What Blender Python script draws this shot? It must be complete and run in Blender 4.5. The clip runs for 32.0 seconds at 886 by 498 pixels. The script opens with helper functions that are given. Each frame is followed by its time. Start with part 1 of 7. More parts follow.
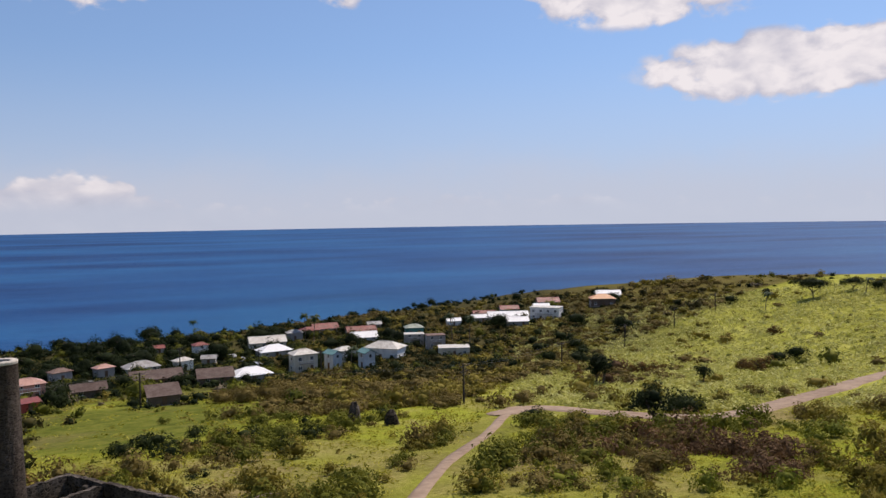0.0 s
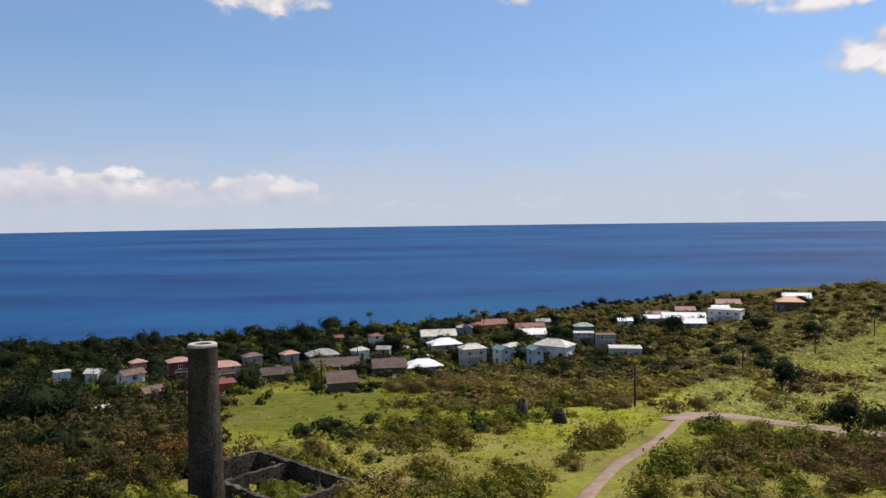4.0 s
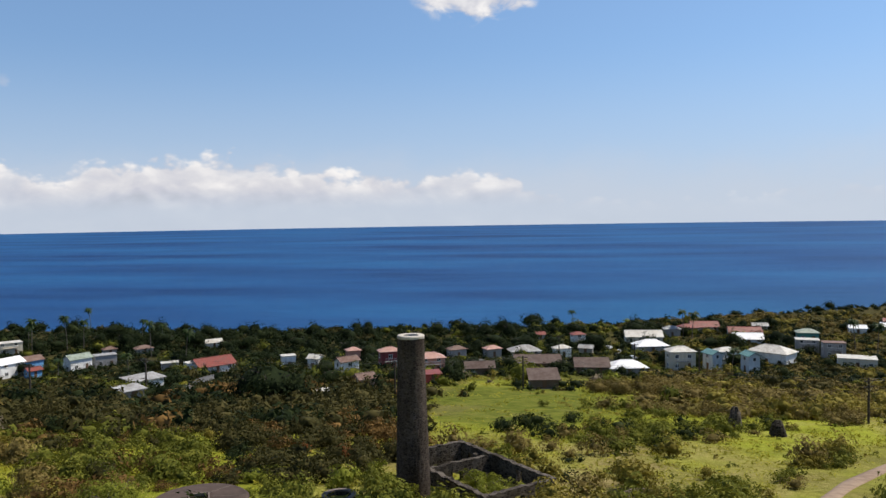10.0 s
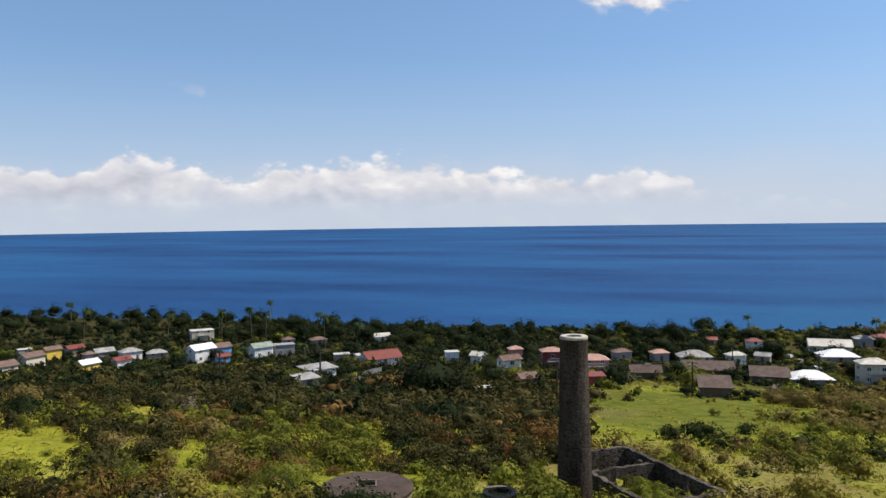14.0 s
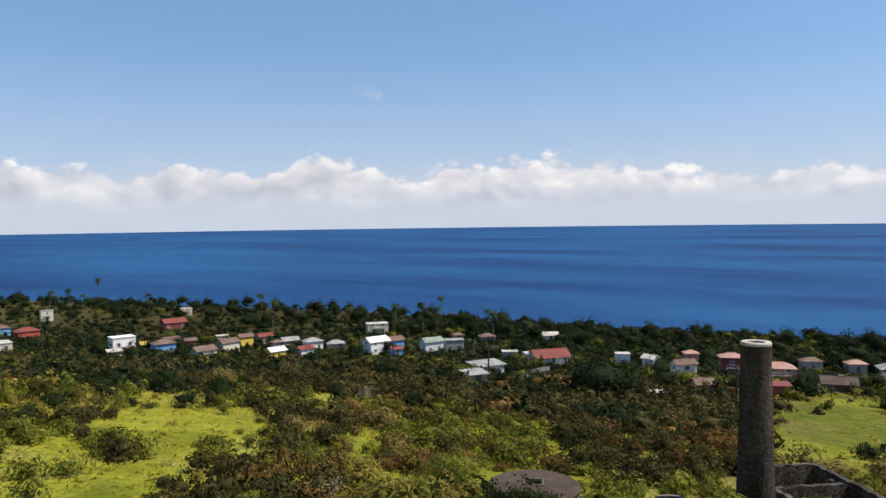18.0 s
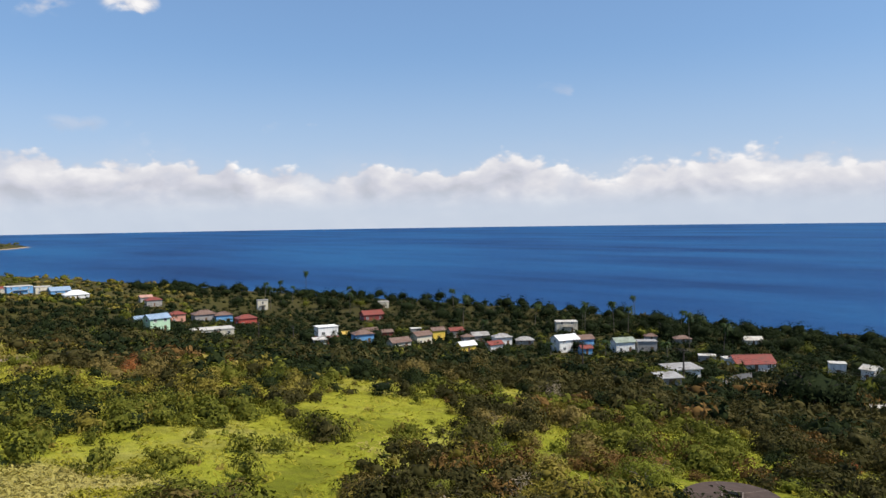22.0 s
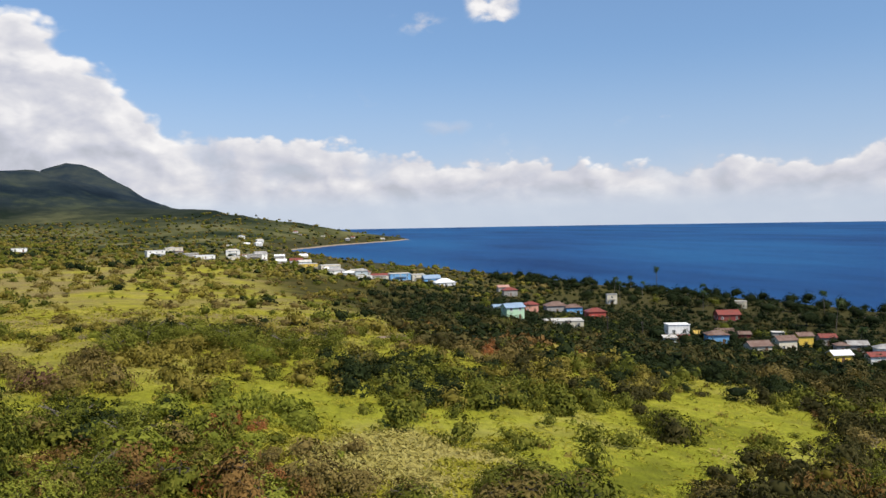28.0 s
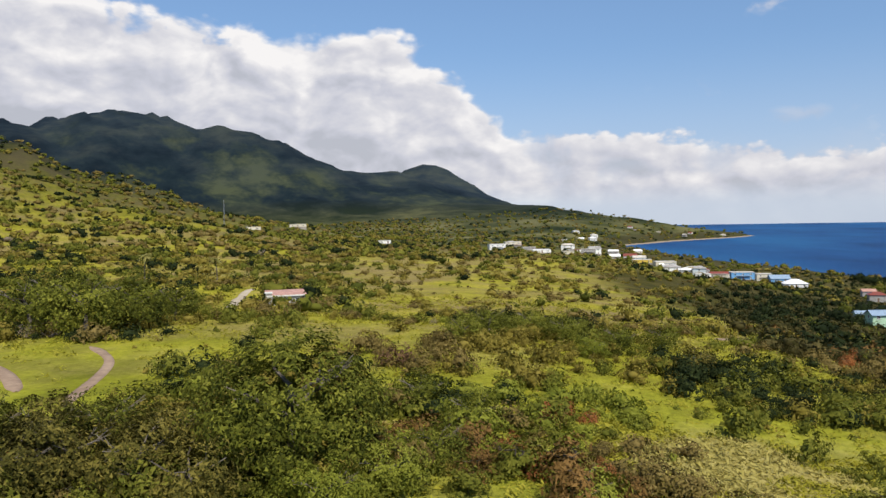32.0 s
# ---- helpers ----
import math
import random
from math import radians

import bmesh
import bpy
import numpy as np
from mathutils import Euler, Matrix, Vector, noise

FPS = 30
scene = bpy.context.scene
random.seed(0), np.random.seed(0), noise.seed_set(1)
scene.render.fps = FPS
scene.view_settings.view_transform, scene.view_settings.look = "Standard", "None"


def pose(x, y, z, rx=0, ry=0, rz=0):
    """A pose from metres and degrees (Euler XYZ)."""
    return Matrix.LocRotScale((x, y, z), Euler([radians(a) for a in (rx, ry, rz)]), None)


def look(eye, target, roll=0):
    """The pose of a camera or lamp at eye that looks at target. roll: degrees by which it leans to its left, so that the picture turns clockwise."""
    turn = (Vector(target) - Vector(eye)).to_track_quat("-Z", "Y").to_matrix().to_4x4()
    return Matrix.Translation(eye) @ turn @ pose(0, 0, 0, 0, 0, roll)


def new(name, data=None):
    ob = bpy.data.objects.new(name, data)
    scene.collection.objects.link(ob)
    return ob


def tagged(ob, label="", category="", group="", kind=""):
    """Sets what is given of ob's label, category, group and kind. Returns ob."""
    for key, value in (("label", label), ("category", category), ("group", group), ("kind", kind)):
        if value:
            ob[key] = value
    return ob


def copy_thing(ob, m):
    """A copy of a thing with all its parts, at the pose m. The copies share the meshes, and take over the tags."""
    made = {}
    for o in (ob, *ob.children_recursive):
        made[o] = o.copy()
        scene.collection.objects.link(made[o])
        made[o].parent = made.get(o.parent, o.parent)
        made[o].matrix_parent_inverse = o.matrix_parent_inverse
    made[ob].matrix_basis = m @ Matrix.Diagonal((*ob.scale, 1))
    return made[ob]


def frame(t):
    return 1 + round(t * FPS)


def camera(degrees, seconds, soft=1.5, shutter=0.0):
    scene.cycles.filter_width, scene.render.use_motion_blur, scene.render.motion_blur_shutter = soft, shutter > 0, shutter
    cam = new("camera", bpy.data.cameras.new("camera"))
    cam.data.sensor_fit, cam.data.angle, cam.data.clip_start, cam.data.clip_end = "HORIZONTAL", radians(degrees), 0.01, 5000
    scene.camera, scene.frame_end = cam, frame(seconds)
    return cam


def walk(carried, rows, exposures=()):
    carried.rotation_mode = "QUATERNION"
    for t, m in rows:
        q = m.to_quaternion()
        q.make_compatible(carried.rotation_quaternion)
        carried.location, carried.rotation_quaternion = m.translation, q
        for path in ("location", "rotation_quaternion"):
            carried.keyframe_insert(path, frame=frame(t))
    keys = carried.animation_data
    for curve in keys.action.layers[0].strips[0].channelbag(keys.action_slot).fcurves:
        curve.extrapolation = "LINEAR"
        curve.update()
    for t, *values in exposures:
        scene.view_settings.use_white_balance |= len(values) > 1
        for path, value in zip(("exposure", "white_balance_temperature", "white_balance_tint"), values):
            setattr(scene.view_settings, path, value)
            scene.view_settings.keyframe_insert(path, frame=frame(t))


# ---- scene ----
# The camera hovers over one spot, 56 m above the sea, and turns to the left.
EYE = 56.0
cam = camera(60.4, 32.0, soft=1.45)
ROWS = [
    (0, -18.84, -2.34, 0.92), (0.5, -17.24, -2.33, 0.93), (1, -15.65, -2.34, 0.92), (1.5, -14.09, -2.36, 0.96), (2, -12.51, -2.35, 0.95),
    (2.5, -10.93, -2.36, 0.91), (3, -9.32, -2.37, 0.83), (3.5, -7.72, -2.37, 0.83), (4, -6.11, -2.39, 0.81), (4.5, -4.51, -2.41, 0.77),
    (6.5, -0.19, -2.44, 0.80), (7, 0.98, -2.42, 0.82), (7.5, 2.37, -2.41, 0.83), (8, 3.95, -2.40, 0.82), (8.5, 5.45, -2.38, 0.84),
    (9, 6.61, -2.39, 0.87), (9.5, 7.83, -2.38, 0.90), (10, 9.07, -2.38, 0.90), (10.5, 10.44, -2.37, 0.88), (11, 11.93, -2.37, 0.86),
    (11.5, 13.47, -2.35, 0.86), (12, 15.04, -2.33, 0.86), (12.5, 16.60, -2.32, 0.85), (13, 18.17, -2.31, 0.83), (13.5, 19.74, -2.28, 0.83),
    (14, 21.32, -2.27, 0.82), (14.5, 22.92, -2.27, 0.80), (16.5, 29.23, -2.21, 0.70), (17, 30.80, -2.22, 0.71), (17.5, 32.38, -2.22, 0.74),
    (18, 34.01, -2.24, 0.75), (18.5, 35.64, -2.24, 0.78), (19, 37.26, -2.26, 0.81), (19.5, 38.94, -2.25, 0.79), (20, 40.72, -2.25, 0.79),
    (20.5, 42.56, -2.26, 0.82), (21, 44.44, -2.26, 0.83), (21.5, 46.31, -2.26, 0.82), (22, 48.21, -2.26, 0.82), (22.5, 50.13, -2.26, 0.83),
    (23, 52.04, -2.27, 0.86), (23.5, 53.85, -2.29, 0.90), (24, 55.40, -2.28, 0.92), (24.5, 57.14, -2.28, 0.93), (26.5, 64.86, -2.26, 0.98),
    (27, 67.84, -2.27, 1.02), (27.5, 70.89, -2.26, 1.03), (28, 74.12, -2.25, 1.02), (28.5, 77.53, -2.24, 1.05), (29, 80.92, -2.24, 1.04),
    (29.5, 84.33, -2.24, 1.03), (30, 87.75, -2.24, 1.04), (30.5, 90.87, -2.20, 1.08), (31, 94.00, -2.20, 1.08), (31.5, 96.54, -2.19, 1.08),
    (32, 98.88, -2.16, 1.06),
]
walk(cam, [(t, pose(0, 0, EYE, 90 + pitch, roll, yaw)) for t, yaw, pitch, roll in ROWS], [(0, -0.1, 6850, 18), (3, -0.04, 6800, 15), (9, 0.04, 6750, 10), (19, 0.12, 6750, 10), (25, 0.1, 6700, 10), (32, 0.06, 6750, 10)])
# ---- light: a high sun to the east over the coast, trade-wind clouds low over the sea ----
SUN_AZ, SUN_EL = -61.0, 56.0
sun = new("sun", bpy.data.lights.new("sun", "SUN"))
sun.data.energy, sun.data.angle, sun.data.color = 5.0, radians(0.53), (1.0, 0.95, 0.86)
sun.matrix_world = look((0, 0, 900), Vector((0, 0, 900)) - Vector((-math.sin(radians(SUN_AZ)) * math.cos(radians(SUN_EL)), math.cos(radians(SUN_AZ)) * math.cos(radians(SUN_EL)), math.sin(radians(SUN_EL)))))
scene.view_settings.exposure = 0.0


def node(tree, kind, *links, **props):
    """A node of that kind; links are (input, value or socket) pairs. Returns it."""
    n = tree.nodes.new(kind)
    for k, v in props.items():
        setattr(n, k, v)
    for key, v in links:
        if isinstance(v, bpy.types.NodeSocket):
            tree.links.new(v, n.inputs[key])
        else:
            n.inputs[key].default_value = v
    return n


def calc(tree, op, *values):
    n = tree.nodes.new("ShaderNodeMath")
    n.operation = op
    for i, v in enumerate(values):
        if isinstance(v, bpy.types.NodeSocket):
            tree.links.new(v, n.inputs[i])
        else:
            n.inputs[i].default_value = v
    return n.outputs[0]


def ramp(tree, fac, stops, mode="LINEAR"):
    """A colour ramp: stops are (position, (r, g, b))."""
    n = tree.nodes.new("ShaderNodeValToRGB")
    n.color_ramp.interpolation = mode
    while len(n.color_ramp.elements) < len(stops):
        n.color_ramp.elements.new(0.5)
    for e, (p, c) in zip(n.color_ramp.elements, stops):
        e.position, e.color = p, (*c, 1)
    tree.links.new(fac, n.inputs[0])
    return n.outputs[0]


def blend(tree, fac, a, b, mode="MIX"):
    n = tree.nodes.new("ShaderNodeMix")
    n.data_type, n.blend_type = "RGBA", mode
    for i, v in ((0, fac), (6, a), (7, b)):
        if isinstance(v, bpy.types.NodeSocket):
            tree.links.new(v, n.inputs[i])
        else:
            n.inputs[i].default_value = v if i == 0 else (*v, 1)
    return n.outputs[2]


world = bpy.data.worlds.new("sky")
scene.world = world
world.use_nodes = True
wt = world.node_tree
wt.nodes.clear()
where = wt.nodes.new("ShaderNodeTexCoord").outputs["Generated"]
part_of = node(wt, "ShaderNodeSeparateXYZ", (0, where)).outputs
level = node(wt, "ShaderNodeCombineXYZ", (0, part_of[0]), (1, part_of[1]), (2, calc(wt, "ADD", calc(wt, "MULTIPLY", calc(wt, "MAXIMUM", part_of[2], 0.0), 0.55), 0.10))).outputs[0]
sky = node(wt, "ShaderNodeTexSky", ("Vector", node(wt, "ShaderNodeVectorMath", (0, level), operation="NORMALIZE").outputs[0]), sky_type="NISHITA", sun_disc=False)
sky.sun_elevation, sky.sun_rotation, sky.air_density, sky.dust_density, sky.ozone_density, sky.altitude = radians(SUN_EL), radians(-SUN_AZ), 1.0, 0.2, 2.2, 50
az = calc(wt, "MULTIPLY", calc(wt, "ARCTAN2", calc(wt, "MULTIPLY", part_of[0], -1.0), part_of[1]), 57.2958)
el = calc(wt, "MULTIPLY", calc(wt, "ARCSINE", part_of[2]), 57.2958)
flat = node(wt, "ShaderNodeCombineXYZ", (0, az), (1, calc(wt, "MULTIPLY", el, 1.6)), (2, 0.0)).outputs[0]
BANK = ((-40, 1.2), (-28, 1.9), (-19, 2.0), (-8, 1.0), (0.3, 1.7), (3, 3.0), (6.6, 3.8), (12, 3.2), (20, 4.1), (25.3, 5.0), (31, 4.4), (34, 4.3), (35.6, 3.2), (37.6, 3.9), (40, 4.4), (43.6, 5.1), (47, 4.0), (53, 4.4), (57, 3.5), (61, 4.3), (66, 4.5), (69, 5.0),
        (73, 4.4), (77, 5.2), (82, 6.3), (89, 6.7), (94, 7.1), (98, 11.0), (101, 13.4), (107, 15.4), (115, 14.2), (125, 17.0))


def fractal(scale, detail, roughness, shift=(0.0, 0.0, 0.0), warp=0.3):
    at = node(wt, "ShaderNodeVectorMath", (0, flat), (1, shift), operation="ADD").outputs[0]
    return node(wt, "ShaderNodeTexNoise", ("Vector", at), ("Scale", scale), ("Detail", detail), ("Roughness", roughness), ("Distortion", warp)).outputs[0]


def span(value, a, b, c=0.0, d=1.0, soft=True):
    return node(wt, "ShaderNodeMapRange", ("Value", value), ("From Min", a), ("From Max", b), ("To Min", c), ("To Max", d), interpolation_type="SMOOTHSTEP" if soft else "LINEAR").outputs[0]


puffs, puffs_lit = fractal(0.42, 7.0, 0.5), fractal(0.42, 7.0, 0.5, (-0.5, 0.75, 0.0))
heaps, heaps_lit = fractal(0.2, 4.0, 0.45, warp=0.5), fractal(0.2, 4.0, 0.45, (-1.1, 1.6, 0.0), 0.5)
wisps = fractal(0.11, 7.0, 0.62, warp=0.0)
cells = node(wt, "ShaderNodeTexVoronoi", ("Vector", flat), ("Scale", 0.62), ("Smoothness", 0.5), ("Detail", 2.0), ("Roughness", 0.5), feature="SMOOTH_F1").outputs[0]
# the long bank of cumulus over the sea and the towering heap behind the mountain: how high it reaches at each bearing
tops = ramp(wt, span(az, -40.0, 125.0, soft=False), [((a_ + 40) / 165.0, (h_ / 20.0,) * 3) for a_, h_ in BANK])
tower = span(az, 88.0, 100.0)
under = calc(wt, "SUBTRACT", calc(wt, "MULTIPLY", tops, 20.0), el)
swell = calc(wt, "ADD", calc(wt, "MULTIPLY", calc(wt, "SUBTRACT", puffs, 0.5), 2.1), calc(wt, "MULTIPLY", calc(wt, "SUBTRACT", 0.42, cells), 1.1))
swell = calc(wt, "ADD", swell, calc(wt, "MULTIPLY", calc(wt, "MULTIPLY", calc(wt, "SUBTRACT", heaps, 0.5), 6.0), tower))
depth = calc(wt, "ADD", calc(wt, "ADD", under, 0.3), swell)
body = calc(wt, "MULTIPLY", span(calc(wt, "DIVIDE", depth, calc(wt, "ADD", calc(wt, "MULTIPLY", tower, 1.6), 1.0)), 0.0, 0.7), span(az, -30.0, 20.0, 0.4, 1.0))
body = calc(wt, "MULTIPLY", body, calc(wt, "ADD", span(calc(wt, "ADD", heaps, calc(wt, "MULTIPLY", wisps, 0.5)), 0.55, 0.78, 0.72, 1.0), calc(wt, "MULTIPLY", tower, 0.3)))
body = calc(wt, "MULTIPLY", calc(wt, "MINIMUM", body, 0.96), calc(wt, "MAXIMUM", span(el, 0.5, 2.6, 0.1, 1.0), 0.0))
body = calc(wt, "MULTIPLY", body, span(az, 150.0, 165.0, 1.0, 0.0))
body = calc(wt, "MULTIPLY", body, span(az, -70.0, -45.0, 0.0, 1.0))
# single clouds: bearing, height, reach across and up, amount
CLOUDS = ((-34, 16.2, 11.0, 3.6, 1.35), (-42.5, 10.0, 11.0, 2.9, 1.3), (-46.5, 10.4, 6.5, 2.6, 1.2), (-11.3, 16.0, 2.3, 1.3, 0.75), (6.2, 16.2, 6.0, 2.6, 0.95), (70.1, 15.9, 2.6, 2.6, 0.85), (75.7, 14.4, 2.6, 1.3, 0.38),
          (38.9, 8.8, 2.6, 2.2, 0.22), (57.5, 6.9, 1.8, 0.9, 0.32), (62.1, 7.2, 2.6, 1.1, 0.26), (68.5, 6.2, 4.2, 1.4, 0.26), (73.6, 6.8, 3.5, 1.2, 0.26), (80, 9.0, 5.0, 1.5, 0.2))
cover = None
for ca, ce, ra, re, amount in CLOUDS:
    d2 = calc(wt, "ADD", calc(wt, "POWER", calc(wt, "DIVIDE", calc(wt, "SUBTRACT", az, ca), ra), 2.0), calc(wt, "POWER", calc(wt, "DIVIDE", calc(wt, "SUBTRACT", el, ce), re), 2.0))
    one = calc(wt, "MULTIPLY", calc(wt, "MAXIMUM", calc(wt, "SUBTRACT", 1.0, d2), 0.0), amount)
    cover = one if cover is None else calc(wt, "MAXIMUM", cover, one)
dense = calc(wt, "ADD", calc(wt, "SUBTRACT", cover, 0.26), calc(wt, "ADD", calc(wt, "MULTIPLY", calc(wt, "SUBTRACT", puffs, 0.5), 2.0), calc(wt, "MULTIPLY", calc(wt, "SUBTRACT", heaps, 0.5), 0.9)))
single = calc(wt, "MULTIPLY", calc(wt, "MULTIPLY", span(dense, 0.0, 0.42), calc(wt, "MINIMUM", calc(wt, "MULTIPLY", cover, 3.0), 1.0)), 0.95)
veil = calc(wt, "MAXIMUM", body, calc(wt, "MULTIPLY", single, span(cover, 0.0, 0.62, 0.16, 1.0)))
relief = calc(wt, "ADD", calc(wt, "MULTIPLY", calc(wt, "SUBTRACT", puffs, puffs_lit), 0.75), calc(wt, "MULTIPLY", calc(wt, "SUBTRACT", heaps, heaps_lit), calc(wt, "ADD", calc(wt, "MULTIPLY", tower, 0.5), 1.2)))
lit = calc(wt, "ADD", relief, calc(wt, "ADD", calc(wt, "MULTIPLY", calc(wt, "SUBTRACT", 0.4, cells), 0.14), 0.58))
lit = calc(wt, "ADD", lit, calc(wt, "MULTIPLY", span(depth, 0.2, 2.2, 0.24, -0.06), body))
lit = calc(wt, "ADD", lit, calc(wt, "MULTIPLY", span(dense, 0.1, 0.8, 0.0, 0.35), calc(wt, "MULTIPLY", single, span(cover, 0.2, 0.6))))
lit = calc(wt, "ADD", lit, calc(wt, "MULTIPLY", span(depth, 2.0, 12.0, 0.2, -0.16), tower))
lit = calc(wt, "SUBTRACT", lit, calc(wt, "MULTIPLY", calc(wt, "MULTIPLY", single, span(cover, 0.1, 0.5, 0.4, 0.0)), span(body, 0.0, 0.3, 1.0, 0.0)))
tone = ramp(wt, lit, [(0.16, (4.7, 4.95, 5.7)), (0.4, (5.7, 5.9, 6.8)), (0.62, (6.8, 6.9, 7.5)), (0.95, (9.0, 8.95, 9.1))])
haze = span(el, -1.0, 13.0, 0.72, 0.0)
clear = blend(wt, 1.0, sky.outputs[0], (0.97, 1.11, 1.27), "MULTIPLY")
clear = blend(wt, span(el, 18.0, 60.0), clear, blend(wt, 1.0, clear, (0.68, 0.65, 0.62), "MULTIPLY"))
hazy = blend(wt, haze, clear, (5.0, 5.75, 7.1))
mist = span(calc(wt, "ADD", el, calc(wt, "MULTIPLY", wisps, 5.0)), 8.5, 3.5, 0.0, 0.55)
sky_colour = blend(wt, veil, blend(wt, mist, hazy, (5.7, 6.15, 7.1)), tone)
node(wt, "ShaderNodeOutputWorld", (0, node(wt, "ShaderNodeBackground", (0, sky_colour), (1, 0.1)).outputs[0]))
# ---- the lie of the land: x along the coast, y towards the sea, z above the sea ----
COAST = ((-5200, 0), (-2300, 260), (-2150, 520), (-2000, 440), (-1750, 250), (-1500, 105), (-1050, 170), (-622, 275), (-290, 356), (-150, 352), (0, 375), (120, 440), (190, 470), (300, 420), (420, 360), (700, 330), (5200, 300))
HILLS = ((-600, -900, 306, 222), (-2474, -2063, 416, 380), (-2871, -1672, 250, 212), (-2810, -1130, 173, 116), (-2849, -1135, 405, 132), (-3148, -637, 264, 96), (-4237, -757, 201, 201), (-3838, -795, 569, 146), (-4102, 140, 163, 43), (-2545, 100, 425, 80), (-3352, -1822, 228, 157), (-2872, -1335, 242, 70), (-4004, -589, 197, 70))


def rough(x, y, size, seed=0.0):
    """Smooth unevenness between about -1 and 1, from sums of sines; size in metres."""
    u, v = x / size + seed, y / size - seed * 1.7
    return (np.sin(1.9 * u + 1.3 * np.sin(1.1 * v + seed)) + np.sin(2.3 * v + 1.7 * np.sin(1.3 * u + 2.0)) + 0.6 * np.sin(3.7 * u - 2.9 * v + 1.0) + 0.5 * np.sin(5.3 * v + 4.1 * u)) / 3.1


def land(x, y):
    """Height of the ground above the sea, for numbers or arrays."""
    x, y = np.asarray(x, float), np.asarray(y, float)
    ahead = 20.0 * np.logaddexp(0, y / 20.0)
    west = np.maximum(0, -x - 95)
    east = np.clip((x - 110) / 170.0, 0, 1)
    z = EYE - 13.6 - 0.15 * ahead + 3.0 * np.logaddexp(0, (ahead - 245) / 25.0) - 14 * (1 - np.exp(-west / 130.0)) - 9 * (1 - np.exp(-np.maximum(0, -x - 450) / 250.0)) + 19 * east * east * (3 - 2 * east)
    far = np.clip(np.hypot(x, y) / 400.0, 0.15, 1)
    for hx, hy, s, a in HILLS:
        g = np.exp(-((x - hx) ** 2 + (y - hy) ** 2) / (2 * s * s))
        if a > 100:
            z = z + (0.26 * a * g * (1 - g)) * (1.1 - 2.2 * np.abs(rough(x, y, s * 0.55, hx * 0.013))) + (0.1 * a * g * (1 - g)) * (0.8 - 2.0 * np.abs(rough(x, y, s * 0.2, hx * 0.03)))
        z = z + a * g * (1 + (0.07 * rough(x, y, s * 0.42, hx * 0.01) + 0.09 * np.abs(rough(x, y, s * 0.2, hx * 0.02)) - 0.05) * (0.25 if hx == -4237 else 1.0))
    z = z + far * (0.5 * rough(x, y, 37, 2.0) + 0.8 * rough(x, y, 110, 5.0))
    shore = np.interp(x, [c[0] for c in COAST], [c[1] for c in COAST]) + 5 * rough(x, y * 0 + x, 60, 1.0) - y
    low = 2.6 + 0.011 * np.maximum(shore, 0)
    z = 2.0 * np.logaddexp(z / 2.0, low / 2.0)
    return np.minimum(z, np.where(shore > 0, 0.22 * shore + 0.0004 * shore * shore, 0.05 * shore) - 0.4)


def spot(az, d):
    """The place on the ground d metres from the camera's station, az degrees to the left of the y axis."""
    x, y = -d * math.sin(radians(az)), d * math.cos(radians(az))
    return x, y, float(land(x, y))
# ---- materials ----
def material(name, build, roughness=0.85, metal=0.0, bump=0.0, specular=0.3):
    """A material whose base colour (and, where a pair comes back, bump height) is made by build(tree, place)."""
    m = bpy.data.materials.new(name)
    m.use_nodes = True
    t = m.node_tree
    t.nodes.clear()
    b = t.nodes.new("ShaderNodeBsdfPrincipled")
    place = t.nodes.new("ShaderNodeNewGeometry").outputs["Position"]
    made = build(t, place)
    colour, height = made if isinstance(made, tuple) else (made, None)
    t.links.new(colour, b.inputs["Base Color"])
    b.inputs["Roughness"].default_value, b.inputs["Metallic"].default_value, b.inputs["Specular IOR Level"].default_value = roughness, metal, specular
    if height is not None and bump:
        n = node(t, "ShaderNodeBump", ("Height", height), ("Strength", 1.0), ("Distance", bump))
        t.links.new(n.outputs[0], b.inputs["Normal"])
    node(t, "ShaderNodeOutputMaterial", (0, b.outputs[0]))
    return m


def noise_of(t, place, scale, detail=4.0, rough_=0.55, stretch=None, out=0):
    if stretch:
        place = node(t, "ShaderNodeVectorMath", (0, place), (1, stretch), operation="MULTIPLY").outputs[0]
    return node(t, "ShaderNodeTexNoise", ("Vector", place), ("Scale", scale), ("Detail", detail), ("Roughness", rough_)).outputs[out]


